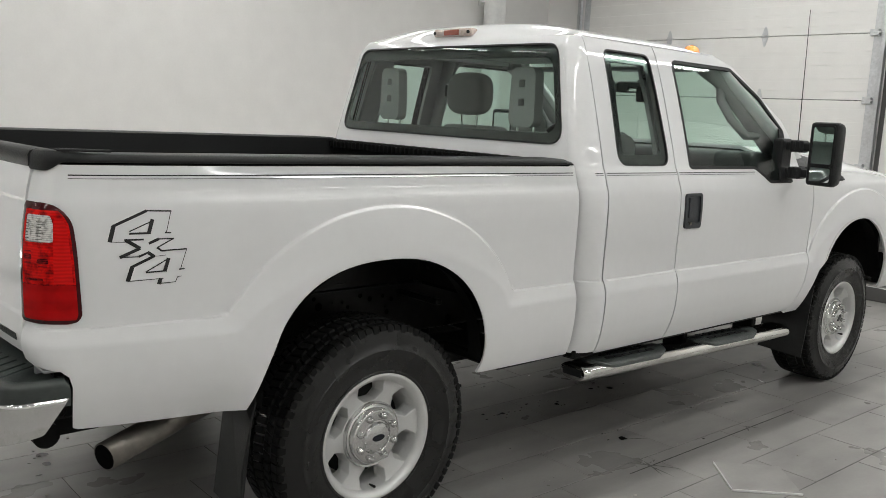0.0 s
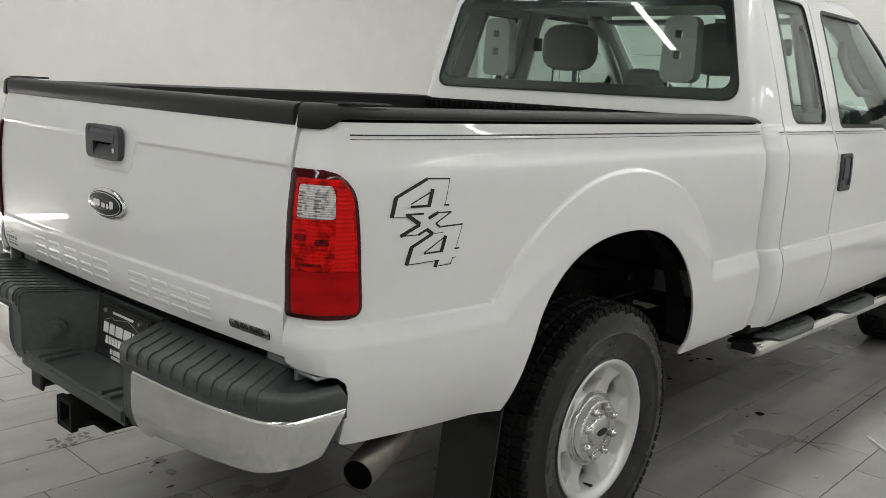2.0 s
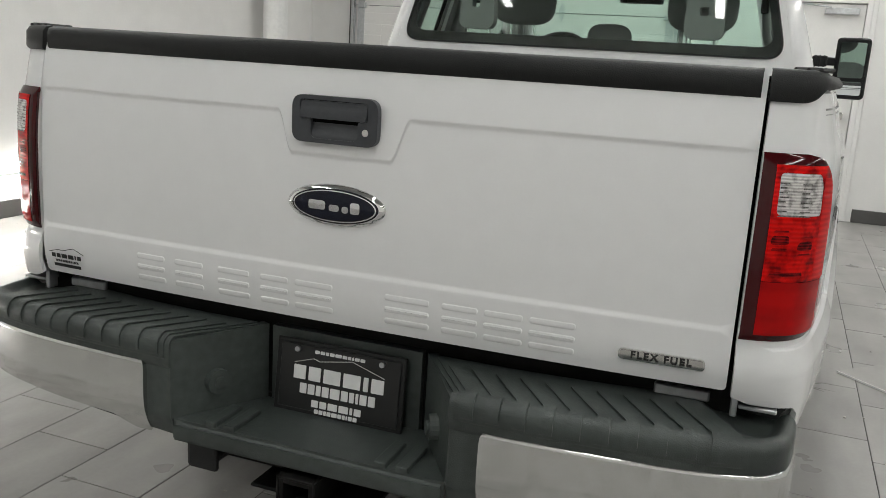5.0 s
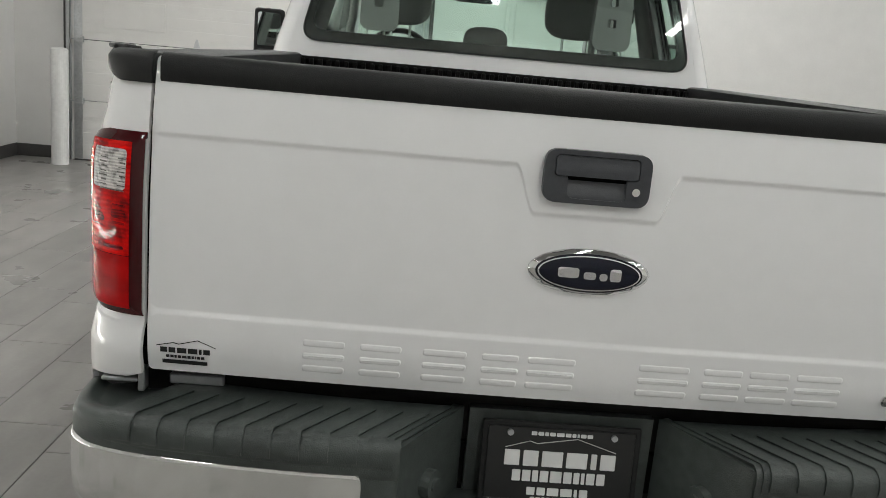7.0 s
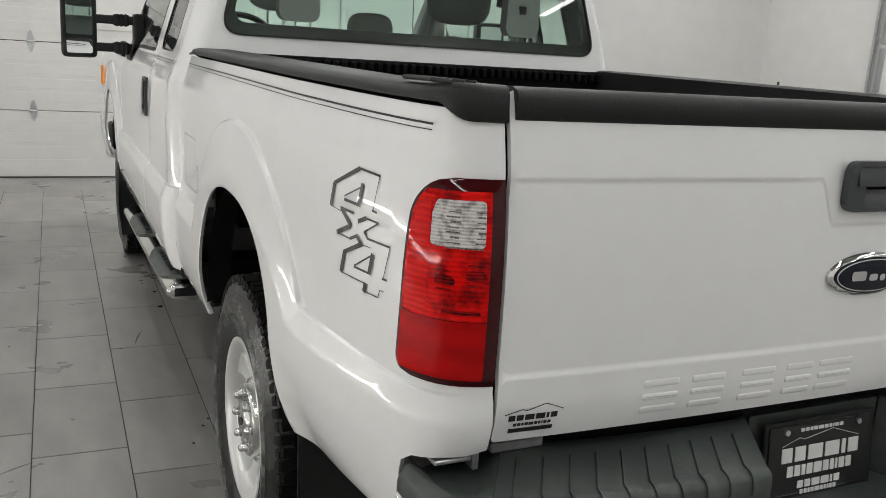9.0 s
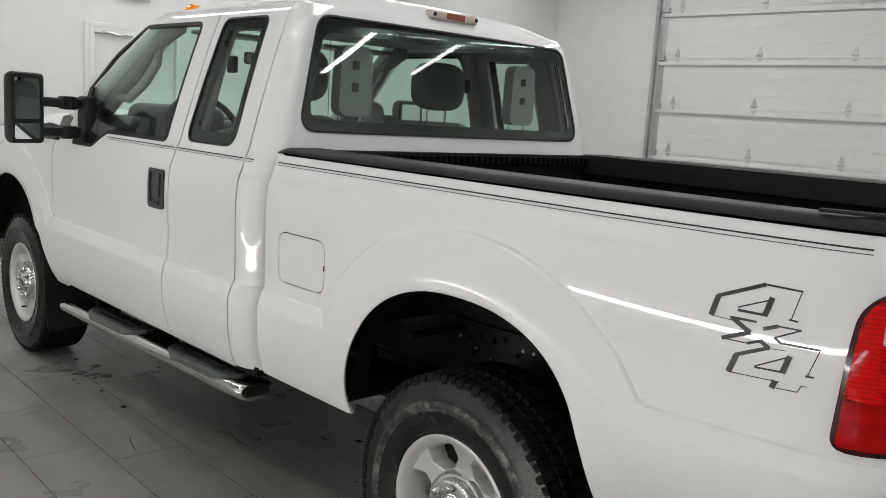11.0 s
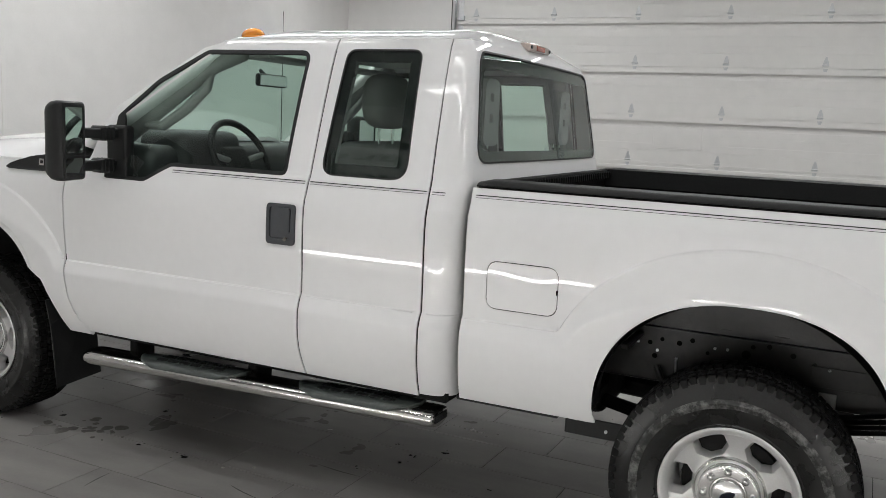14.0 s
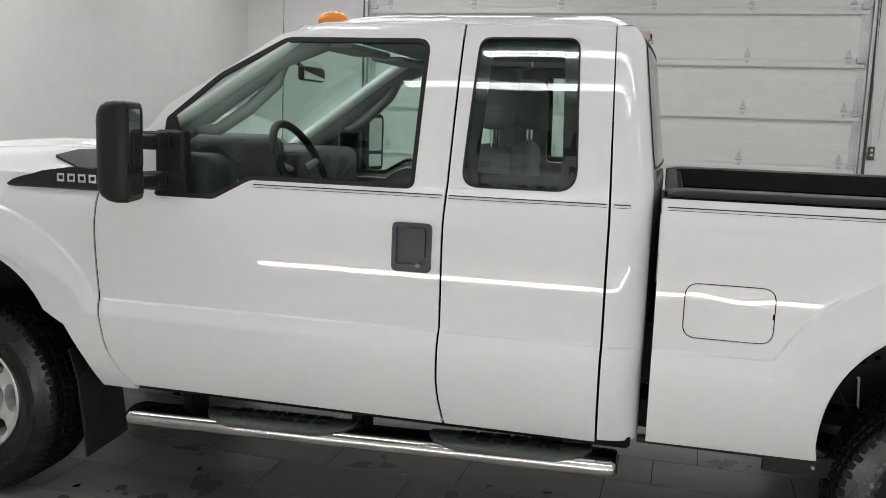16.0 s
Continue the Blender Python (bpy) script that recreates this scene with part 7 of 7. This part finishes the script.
# ---- towing mirrors ----
def mirror(sg, out=0.0, ahead=0.0):
    mr = empty("door_mirror", "", "")
    mr.parent = truck

    def bx(name, x0, x1, y0, y1, z0, z1, bev, m_, par, lb=""):
        return part(name, box(min(sg * x0, sg * x1), max(sg * x0, sg * x1), y0, y1, z0, z1, bev, 4), m_, par, lb, smooth=False)

    # head: a rounded shell that narrows forward
    bm = bmesh.new()
    rows = []
    for y, x0, x1, z0, z1, r in ((2.655, 1.062, 1.215, 1.264, 1.578, 0.020), (2.662, 1.056, 1.222, 1.260, 1.584, 0.024), (2.69, 1.058, 1.226, 1.258, 1.586, 0.030), (2.715, 1.062, 1.224, 1.262, 1.582, 0.034), (2.735, 1.070, 1.214, 1.272, 1.572, 0.036), (2.750, 1.084, 1.196, 1.288, 1.555, 0.036), (2.757, 1.102, 1.178, 1.310, 1.532, 0.030)):
        rows.append([bm.verts.new((sg * (a + out), ahead + y - (a - 1.062) * 0.30 * (1 - (y - 2.655) / 0.15), b)) for a, b in rounded([(x0, z0), (x1, z0), (x1, z1), (x0, z1)], r, 5)])
    for r0, r1 in zip(rows, rows[1:]):
        for k in range(len(r0)):
            bm.faces.new((r0[k], r0[(k + 1) % len(r0)], r1[(k + 1) % len(r0)], r1[k]))
    bm.faces.new(rows[0])
    bm.faces.new(rows[-1])
    bmesh.ops.recalc_face_normals(bm, faces=bm.faces)
    hd = part("head", bm, M_BLACK, mr, smooth=True)
    hd.data.set_sharp_from_angle(angle=radians(40))

    def glass_at(name, z0, z1, rim):
        o = rounded([(1.076, z0), (1.203, z0), (1.203, z1), (1.076, z1)], 0.014, 4)
        g = skin(name, o, lambda a, b: Vector((a + out, ahead + 2.653 - (a - 1.062) * 0.30, b)), M_MIRROR, hd, (), 0.05, 0, sg < 0, False)
        skin("rim", shrunk(o, -0.008), lambda a, b: Vector((a + out, ahead + 2.650 - (a - 1.062) * 0.30, b)), M_BLACK, g, [shrunk(o, 0.001)], 0.03, 0.006, sg < 0, False, lift=0.0)

    glass_at("mirror_glass", 1.372, 1.562, 0.01)
    glass_at("wide_glass", 1.280, 1.354, 0.01)
    for z in (1.455, 1.315):
        bx("arm", 0.90, 1.075 + out, 2.675, 2.735, z - 0.022, z + 0.022, 0.010, M_BLACK, mr)
        bx("sleeve", 0.945, 1.020, 2.668, 2.742, z - 0.029, z + 0.029, 0.008, M_BLACK, mr)
        for k in range(3):
            bx("groove_ring", 0.955 + 0.022 * k, 0.963 + 0.022 * k, 2.665, 2.745, z - 0.032, z + 0.032, 0.004, M_BLACK, mr)
    bx("mount", 0.868, 0.925, 2.63, 2.75, 1.262, 1.492, 0.016, M_BLACK, mr)


M_MIRROR = mat("mirror_glass", (0.82, 0.84, 0.84), 0.01, 1.0, grain=0, blotch=0)
mirror(1)
mirror(-1, 0.045, 0.02)

# whip aerial on the fender
aer = part("aerial", bar((0.80, 3.06, 1.34), (0.787, 3.05, 2.21), 0.0032, 6, r2=0.0016), M_BLACK, truck)
part("base", bar((0.80, 3.06, 1.30), (0.80, 3.06, 1.345), 0.016, 10), M_BLACK, aer)

# ---- cabin ----
for mir in (False, True):
    inner = [(1.135, 0.62), (1.135, 1.30), (1.175, 1.85), (2.19, 1.86), (2.34, 1.825), (2.53, 1.710), (2.74, 1.575), (2.88, 1.30), (2.88, 0.62)]
    skin("inner_trim", inner, flank, M_TRIM, truck, [shrunk(win_f, -0.012), shrunk(win_r, 0.03)], 0.05, 0.02, mir, lift=-0.035)
    sg = -1 if mir else 1
    # pillar grab handle
    part("grab_handle", sweep([(sg * 0.75, 2.68, 1.50), (sg * 0.72, 2.61, 1.495), (sg * 0.69, 2.50, 1.575), (sg * 0.68, 2.39, 1.675), (sg * 0.69, 2.35, 1.76), (sg * 0.70, 2.38, 1.80)], 0.024, 10), M_TRIM, truck, smooth=True)
    part("pillar_trim", sweep([(sg * 0.76, 2.86, 1.40), (sg * 0.725, 2.62, 1.585), (sg * 0.69, 2.36, 1.775), (sg * 0.67, 2.2, 1.84)], 0.046, 10), M_TRIM, truck, smooth=True)
    part("sun_visor", box(min(sg * 0.10, sg * 0.56), max(sg * 0.10, sg * 0.56), 2.14, 2.30, 1.815, 1.835, 0.008, 2), M_TRIM, truck)
    part("middle_pillar", bar((sg * 0.86, 1.69, 1.22), (sg * 0.70, 1.69, 1.83), 0.035, 12), M_TRIM, truck, smooth=True)
    part("belt_guide", box(min(sg * 0.665, sg * 0.70), max(sg * 0.665, sg * 0.70), 1.66, 1.70, 1.63, 1.70, 0.008, 2), M_BLACK, truck)
part("headliner", box(-0.68, 0.68, 1.13, 2.24, 1.862, 1.875, 0.004, 1), M_TRIM, truck)
part("dome_lamp", box(-0.06, 0.06, 1.60, 1.74, 1.848, 1.861, 0.006, 2), M_WHITE, truck)
part("dashboard", box(-0.80, 0.80, 2.60, 3.0, 1.02, 1.405, 0.06, 4), M_DASH, truck, smooth=True)
hood_i = part("instrument_hood", box(-0.64, -0.20, 2.56, 2.86, 1.22, 1.475, 0.06, 4), M_DASH, truck, smooth=True)
part("back_trim", box(-0.78, 0.78, 1.045, 1.065, 0.62, 1.42), M_TRIM, truck)
sw_ = empty("steering_wheel", "", "")
sw_.parent = truck
sw_.matrix_basis = pose(-0.42, 2.40, 1.355, 62, 0, 0)
bm = bmesh.new()
rg = []
for k in range(36):
    t = 2 * math.pi * k / 36
    rg.append([bm.verts.new(((0.19 + 0.016 * math.cos(s)) * math.cos(t), (0.19 + 0.016 * math.cos(s)) * math.sin(t), 0.016 * math.sin(s))) for s in [2 * math.pi * j / 10 for j in range(10)]])
for i in range(36):
    for j in range(10):
        bm.faces.new((rg[i][j], rg[(i + 1) % 36][j], rg[(i + 1) % 36][(j + 1) % 10], rg[i][(j + 1) % 10]))
part("grip_ring", bm, M_BLACK, sw_, smooth=True)
part("hub_pad", box(-0.085, 0.085, -0.075, 0.075, -0.05, -0.005, 0.03, 3), M_BLACK, sw_, smooth=True)
for x0, y0, x1, y1 in ((0.07, 0, 0.185, 0.02), (-0.07, 0, -0.185, 0.02), (0.03, -0.06, 0.06, -0.178), (-0.03, -0.06, -0.06, -0.178)):
    part("spoke", bar((x0, y0, -0.02), (x1, y1, -0.004), 0.014, 8), M_TRIM, sw_)
rv = part("rear_view_mirror", box(-0.125, 0.125, 2.53, 2.56, 1.712, 1.778, 0.015, 3), M_BLACK, truck)
part("stalk", bar((0, 2.56, 1.75), (0, 2.62, 1.80), 0.010, 8), M_BLACK, rv)
part("mirror_glass", box(-0.115, 0.115, 2.5275, 2.5295, 1.718, 1.772, 0.0008, 1), M_MIRROR, rv)


def cushion(x0, x1, y0, y1, z0, z1, r):
    return box(x0, x1, y0, y1, z0, z1, r, 4)


def pillow(x0, x1, y0, y1, z0, z1, p=3.2):
    """A stuffed headrest: a ball squared off to fill its box."""
    bm = bmesh.new()
    bmesh.ops.create_uvsphere(bm, u_segments=28, v_segments=18, radius=1)
    for v in bm.verts:
        q = (abs(v.co.x) ** p + abs(v.co.y) ** p + abs(v.co.z) ** p) ** (1 / p)
        c = v.co / q
        v.co = Vector(((x0 + x1) / 2 + c.x * (x1 - x0) / 2, (y0 + y1) / 2 + c.y * (y1 - y0) / 2, (z0 + z1) / 2 + c.z * (z1 - z0) / 2))
    return bm


def seat(x, wide, head, name="front_seat"):
    s = empty(name, "", "")
    s.parent = truck
    part("seat_cushion", cushion(x - wide / 2, x + wide / 2, 1.78, 2.28, 0.80, 0.98, 0.05), M_CLOTH, s, smooth=True)
    bk = part("backrest", cushion(x - wide / 2, x + wide / 2, 1.58, 1.73, 0.88, 1.475, 0.06), M_CLOTH, s, smooth=True)
    if head:
        part("headrest", pillow(x - 0.155, x + 0.155, 1.535, 1.675, 1.530, 1.765), M_CLOTH, s, smooth=True)
        for dx in (-0.06, 0.06):
            part("headrest_post", bar((x + dx, 1.61, 1.44), (x + dx, 1.61, 1.58), 0.006, 8), M_CHROME, s)


seat(-0.42, 0.50, True)
seat(0.42, 0.50, True)
seat(0.0, 0.26, False, "centre_seat")
part("centre_headrest", pillow(-0.105, 0.105, 1.60, 1.70, 1.390, 1.555), M_CLOTH, truck, smooth=True)
bench = empty("rear_bench", "", "")
bench.parent = truck
part("bench_cushion", cushion(-0.70, 0.70, 1.14, 1.48, 0.80, 0.95, 0.04), M_CLOTH, bench, smooth=True)
part("bench_back", cushion(-0.70, 0.70, 1.075, 1.16, 0.88, 1.375, 0.035), M_CLOTH, bench, smooth=True)


for x in (-0.485, 0.475):
    o = rounded([(-0.080, 1.485), (0.080, 1.485), (0.072, 1.752), (-0.072, 1.752)], 0.045, 6)
    hs = [rounded([(q - 0.018, z), (q + 0.018, z), (q + 0.018, z + 0.034), (q - 0.018, z + 0.034)], 0.007, 3) for q, z in ((-0.005, 1.578), (-0.005, 1.662))]
    hr = skin("rear_headrest", o, lambda a, b: Vector((x + a, 1.085, b)), M_CLOTH, bench, hs, 0.025, 0.055)
    skin("front_face", o, lambda a, b: Vector((x + a, 1.14, b)), M_CLOTH, hr, hs, 0.025, 0, flip=True)
    for dx in (-0.05, 0.05):
        part("headrest_post", bar((x + dx, 1.12, 1.36), (x + dx, 1.12, 1.50), 0.006, 8), M_CHROME, bench)


# ---- floor tiles, 305 x 610 mm, laid lengthwise and staggered by a third ----
TW, TL, GAP = 0.305, 0.610, 0.0035
TURN = radians(-0.9)
TX0, TY0, STAG = -1.163, 0.535, -0.2033


def tile_mesh():
    w, l, z, b = TW - GAP, TL - GAP, 0.0, 0.0006
    lo = [(-w / 2, -l / 2, -0.002), (w / 2, -l / 2, -0.002), (w / 2, l / 2, -0.002), (-w / 2, l / 2, -0.002)]
    hi = [(-w / 2 + b, -l / 2 + b, z), (w / 2 - b, -l / 2 + b, z), (w / 2 - b, l / 2 - b, z), (-w / 2 + b, l / 2 - b, z)]
    fs = [(4, 5, 6, 7)] + [(i, (i + 1) % 4, 4 + (i + 1) % 4, 4 + i) for i in range(4)]
    return lo + hi, fs


tv, tf = tile_mesh()
tdata = bpy.data.meshes.new("tile")
tdata.from_pydata(tv, [], tf)
tdata.materials.append(M_TILE)
near, rest_v, rest_f = [], [], []
ct, st_ = math.cos(TURN), math.sin(TURN)
for i in range(-22, 34):
    for j in range(-16, 16):
        lx = TX0 + (i + 0.5) * TW
        ly = TY0 + (j + 0.5) * TL + (i % 3) * STAG
        cx, cy = lx * ct - ly * st_, lx * st_ + ly * ct
        if not (X_LEFT + 0.17 < cx < X_RIGHT - 0.17 and Y_BACK + 0.32 < cy < Y_FRONT - 0.30):
            continue
        dip = 0.0004 * math.sin(i * 12.9 + j * 7.3)
        if -2.6 < cx < 2.0 and -1.9 < cy < 4.6 and not (-0.45 < cx < 0.45 and cy > 2.0) and len(near) < 300:
            ob = new("tile", tdata)
            ob.parent = floor
            ob.matrix_world = Matrix.Translation((cx, cy, dip)) @ Matrix.Rotation(TURN, 4, "Z")
            near.append(ob)
        else:
            k = len(rest_v)
            rest_v += [(cx + x * ct - y * st_, cy + x * st_ + y * ct, z + dip) for x, y, z in tv]
            rest_f += [tuple(k + q for q in f) for f in tf]
me = bpy.data.meshes.new("tiles")
me.from_pydata(rest_v, [], rest_f)
tagged(part("far_tiles", me, M_TILE, floor), kind="stuff")
# cut tiles along the walls
edge = bmesh.new()
W = 0.70
box(X_LEFT + 0.003, X_LEFT + W, Y_BACK, Y_FRONT, -0.002, -0.0009, bm=edge)
box(X_LEFT + W, X_RIGHT - W, Y_FRONT - W, Y_FRONT, -0.002, -0.0010, bm=edge)
box(X_LEFT + W, X_RIGHT - W, Y_BACK, Y_BACK + W, -0.002, -0.0010, bm=edge)
box(X_RIGHT - W, X_RIGHT, Y_BACK, Y_FRONT, -0.002, -0.0009, bm=edge)
part("edge_tiles", edge, M_TILE, floor)

# ---- on the floor ----
bm = box(-0.1475, 0.1475, -0.1475, 0.1475, 0.0, 0.009, 0.0012, 1)
me = bpy.data.meshes.new("loose_tile")
bm.to_mesh(me)
me.materials.append(M_TILE)
ob = new("loose_tile", me)
ob.matrix_world = pose(1.437, 1.730, 0.001, 0, 0, 46)
tagged(ob, "single square grey floor tile lying loose on the floor", "tile", kind="thing")
part("pale_edge", box(-0.1485, 0.1485, -0.1515, -0.1478, 0.0005, 0.0092), M_WHITE, ob)
part("pale_edge", box(-0.1515, -0.1478, -0.1485, 0.1485, 0.0005, 0.0092), M_WHITE, ob)

rnd = random.Random(7)


def blot(bm, x, y, r, sx=1.0, sy=1.0, turn=0.0, z=0.0012, n=14):
    """An irregular flat spot."""
    ph = [rnd.uniform(0.45, 1.2) for _ in range(n)]
    ph = [(ph[k - 1] + 2 * ph[k] + ph[(k + 1) % n]) / 4 for k in range(n)]
    vs = []
    for k in range(n):
        a = 2 * math.pi * k / n
        u, v = r * ph[k] * math.cos(a) * sx, r * ph[k] * math.sin(a) * sy
        vs.append(bm.verts.new((x + u * math.cos(turn) - v * math.sin(turn), y + u * math.sin(turn) + v * math.cos(turn), z)))
    bm.faces.new(vs)


# oil and water drips
wet = bmesh.new()
for x, y, r in ((0.20, 1.383, 0.022), (0.256, 1.742, 0.016), (0.468, 3.514, 0.035), (0.786, 1.625, 0.02), (-0.161, 1.366, 0.014), (-0.272, 1.497, 0.010), (-0.373, 1.502, 0.010), (-0.183, 1.623, 0.009), (-0.53, -0.677, 0.028), (-0.425, -0.688, 0.030), (-0.28, 1.47, 0.009), (-0.518, 1.645, 0.012), (-0.745, 3.256, 0.014), (-0.84, 2.648, 0.011), (-0.844, 2.365, 0.012), (0.238, 2.23, 0.035), (-0.425, 2.872, 0.016)):
    blot(wet, x, y, r, rnd.uniform(0.7, 1.3), rnd.uniform(0.8, 1.6), rnd.uniform(-0.5, 0.5))
    for _ in range(3):
        blot(wet, x + rnd.gauss(0, 2.2) * r, y + rnd.gauss(0, 3.5) * r, r * rnd.uniform(0.12, 0.4), 1, rnd.uniform(1, 2.2))
for k in range(16):
    blot(wet, 0.20 + rnd.gauss(0, 0.035), 1.25 + 0.035 * k, rnd.uniform(0.003, 0.009), 1, 1.5)
for k in range(34):
    blot(wet, rnd.choice((-1, 1)) * rnd.uniform(0.15, 1.15), rnd.uniform(0.6, 3.6), rnd.uniform(0.002, 0.006), 1, rnd.uniform(0.8, 2.0))
tagged(part("drips", wet, mat("oily_water", (0.012, 0.012, 0.011), 0.12, grain=0.2), None), "dark oily drips and specks on the grey floor", "drips", kind="stuff")

# dried mud film that the tyres left
film = bmesh.new()
for x, y, r, sx, sy in ((-0.80, 2.95, 0.13, 0.7, 1.4), (-0.908, -0.848, 0.05, 1, 1.6), (-0.93, -0.80, 0.03, 1.4, 1)):
    for _ in range(24):
        blot(film, x + rnd.gauss(0, 0.6) * r * sx, y + rnd.gauss(0, 0.6) * r * sy, r * rnd.uniform(0.08, 0.28), rnd.uniform(0.7, 1.4), rnd.uniform(0.7, 1.8), rnd.uniform(-1, 1), z=0.0010 + 0.00002 * rnd.random())
tagged(part("mud_film", film, mat("dried_mud", (0.13, 0.122, 0.112), 0.7, grain=0.4, scale=120, blotch=0.3), None), "thin dried mud stains on the grey floor", "mud stain", kind="stuff")

# pale grit and flecks
grit = bmesh.new()
for k in range(90):
    x, y = rnd.uniform(-2.2, 2.2), rnd.uniform(-1.6, 4.2)
    s = rnd.uniform(0.0015, 0.0045)
    box(x - s, x + s, y - s * rnd.uniform(0.6, 2.5), y + s, 0.0004, 0.0004 + s, 0.0004, 1, grit)
tagged(part("grit", grit, mat("pale_grit", (0.42, 0.40, 0.37), 0.9, grain=0.4, scale=90), None), "pale crumbs of grit on the floor", "grit", kind="stuff")
for x, y, w, l, tn in ((0.501, 3.489, 0.030, 0.075, 70), (0.676, 3.174, 0.012, 0.05, 60), (-0.186, 2.003, 0.008, 0.026, 20)):
    bm = box(-w / 2, w / 2, -l / 2, l / 2, 0.0006, 0.0016, 0.0004, 1)
    sc = part("paper_scrap", bm, M_WHITE, None)
    sc.matrix_world = pose(x, y, 0, 0, 0, tn)
    tagged(sc, "small torn scrap of white paper on the floor", "paper scrap")

# an open joint with rubber scuffs round it
bm = box(1.0695, 1.0745, 1.30, 2.80, 0.0004, 0.0011)
part("open_joint", bm, M_GROUT, floor)
scf = bmesh.new()
for x, y, l, tn in ((1.077, 1.44, 0.26, -2), (1.08, 1.46, 0.26, 40), (1.09, 1.44, 0.16, -25), (1.073, 2.333, 0.12, 35), (1.073, 2.30, 0.08, -50), (0.83, 1.68, 0.12, 60), (0.79, 2.62, 0.14, 80), (-1.22, 2.5, 0.16, 5), (-1.0, 1.9, 0.2, 75), (-0.6, 1.69, 0.25, 85), (-1.5, 0.7, 0.14, 30), (1.3, 0.4, 0.18, 70)):
    q = len(scf.verts)
    cs, sn = math.cos(radians(tn)), math.sin(radians(tn))
    up, dn = [], []
    for k in range(9):
        u = (k / 8 - 0.5) * l
        hw = 0.0035 * (1 - (2 * k / 8 - 1) ** 2) + 0.0003
        v = 0.03 * l * math.sin(3 * k / 8)
        up.append(scf.verts.new((x + u * cs - (v + hw) * sn, y + u * sn + (v + hw) * cs, 0.0014)))
        dn.append(scf.verts.new((x + u * cs - (v - hw) * sn, y + u * sn + (v - hw) * cs, 0.0014)))
    for k in range(8):
        scf.faces.new((dn[k], dn[k + 1], up[k + 1], up[k]))
tagged(part("rubber_scuffs", scf, mat("rubber_scuff", (0.10, 0.097, 0.092), 0.6, grain=0.4, scale=200), None), "dark rubber scuff marks on the grey floor", "scuff marks", kind="stuff")
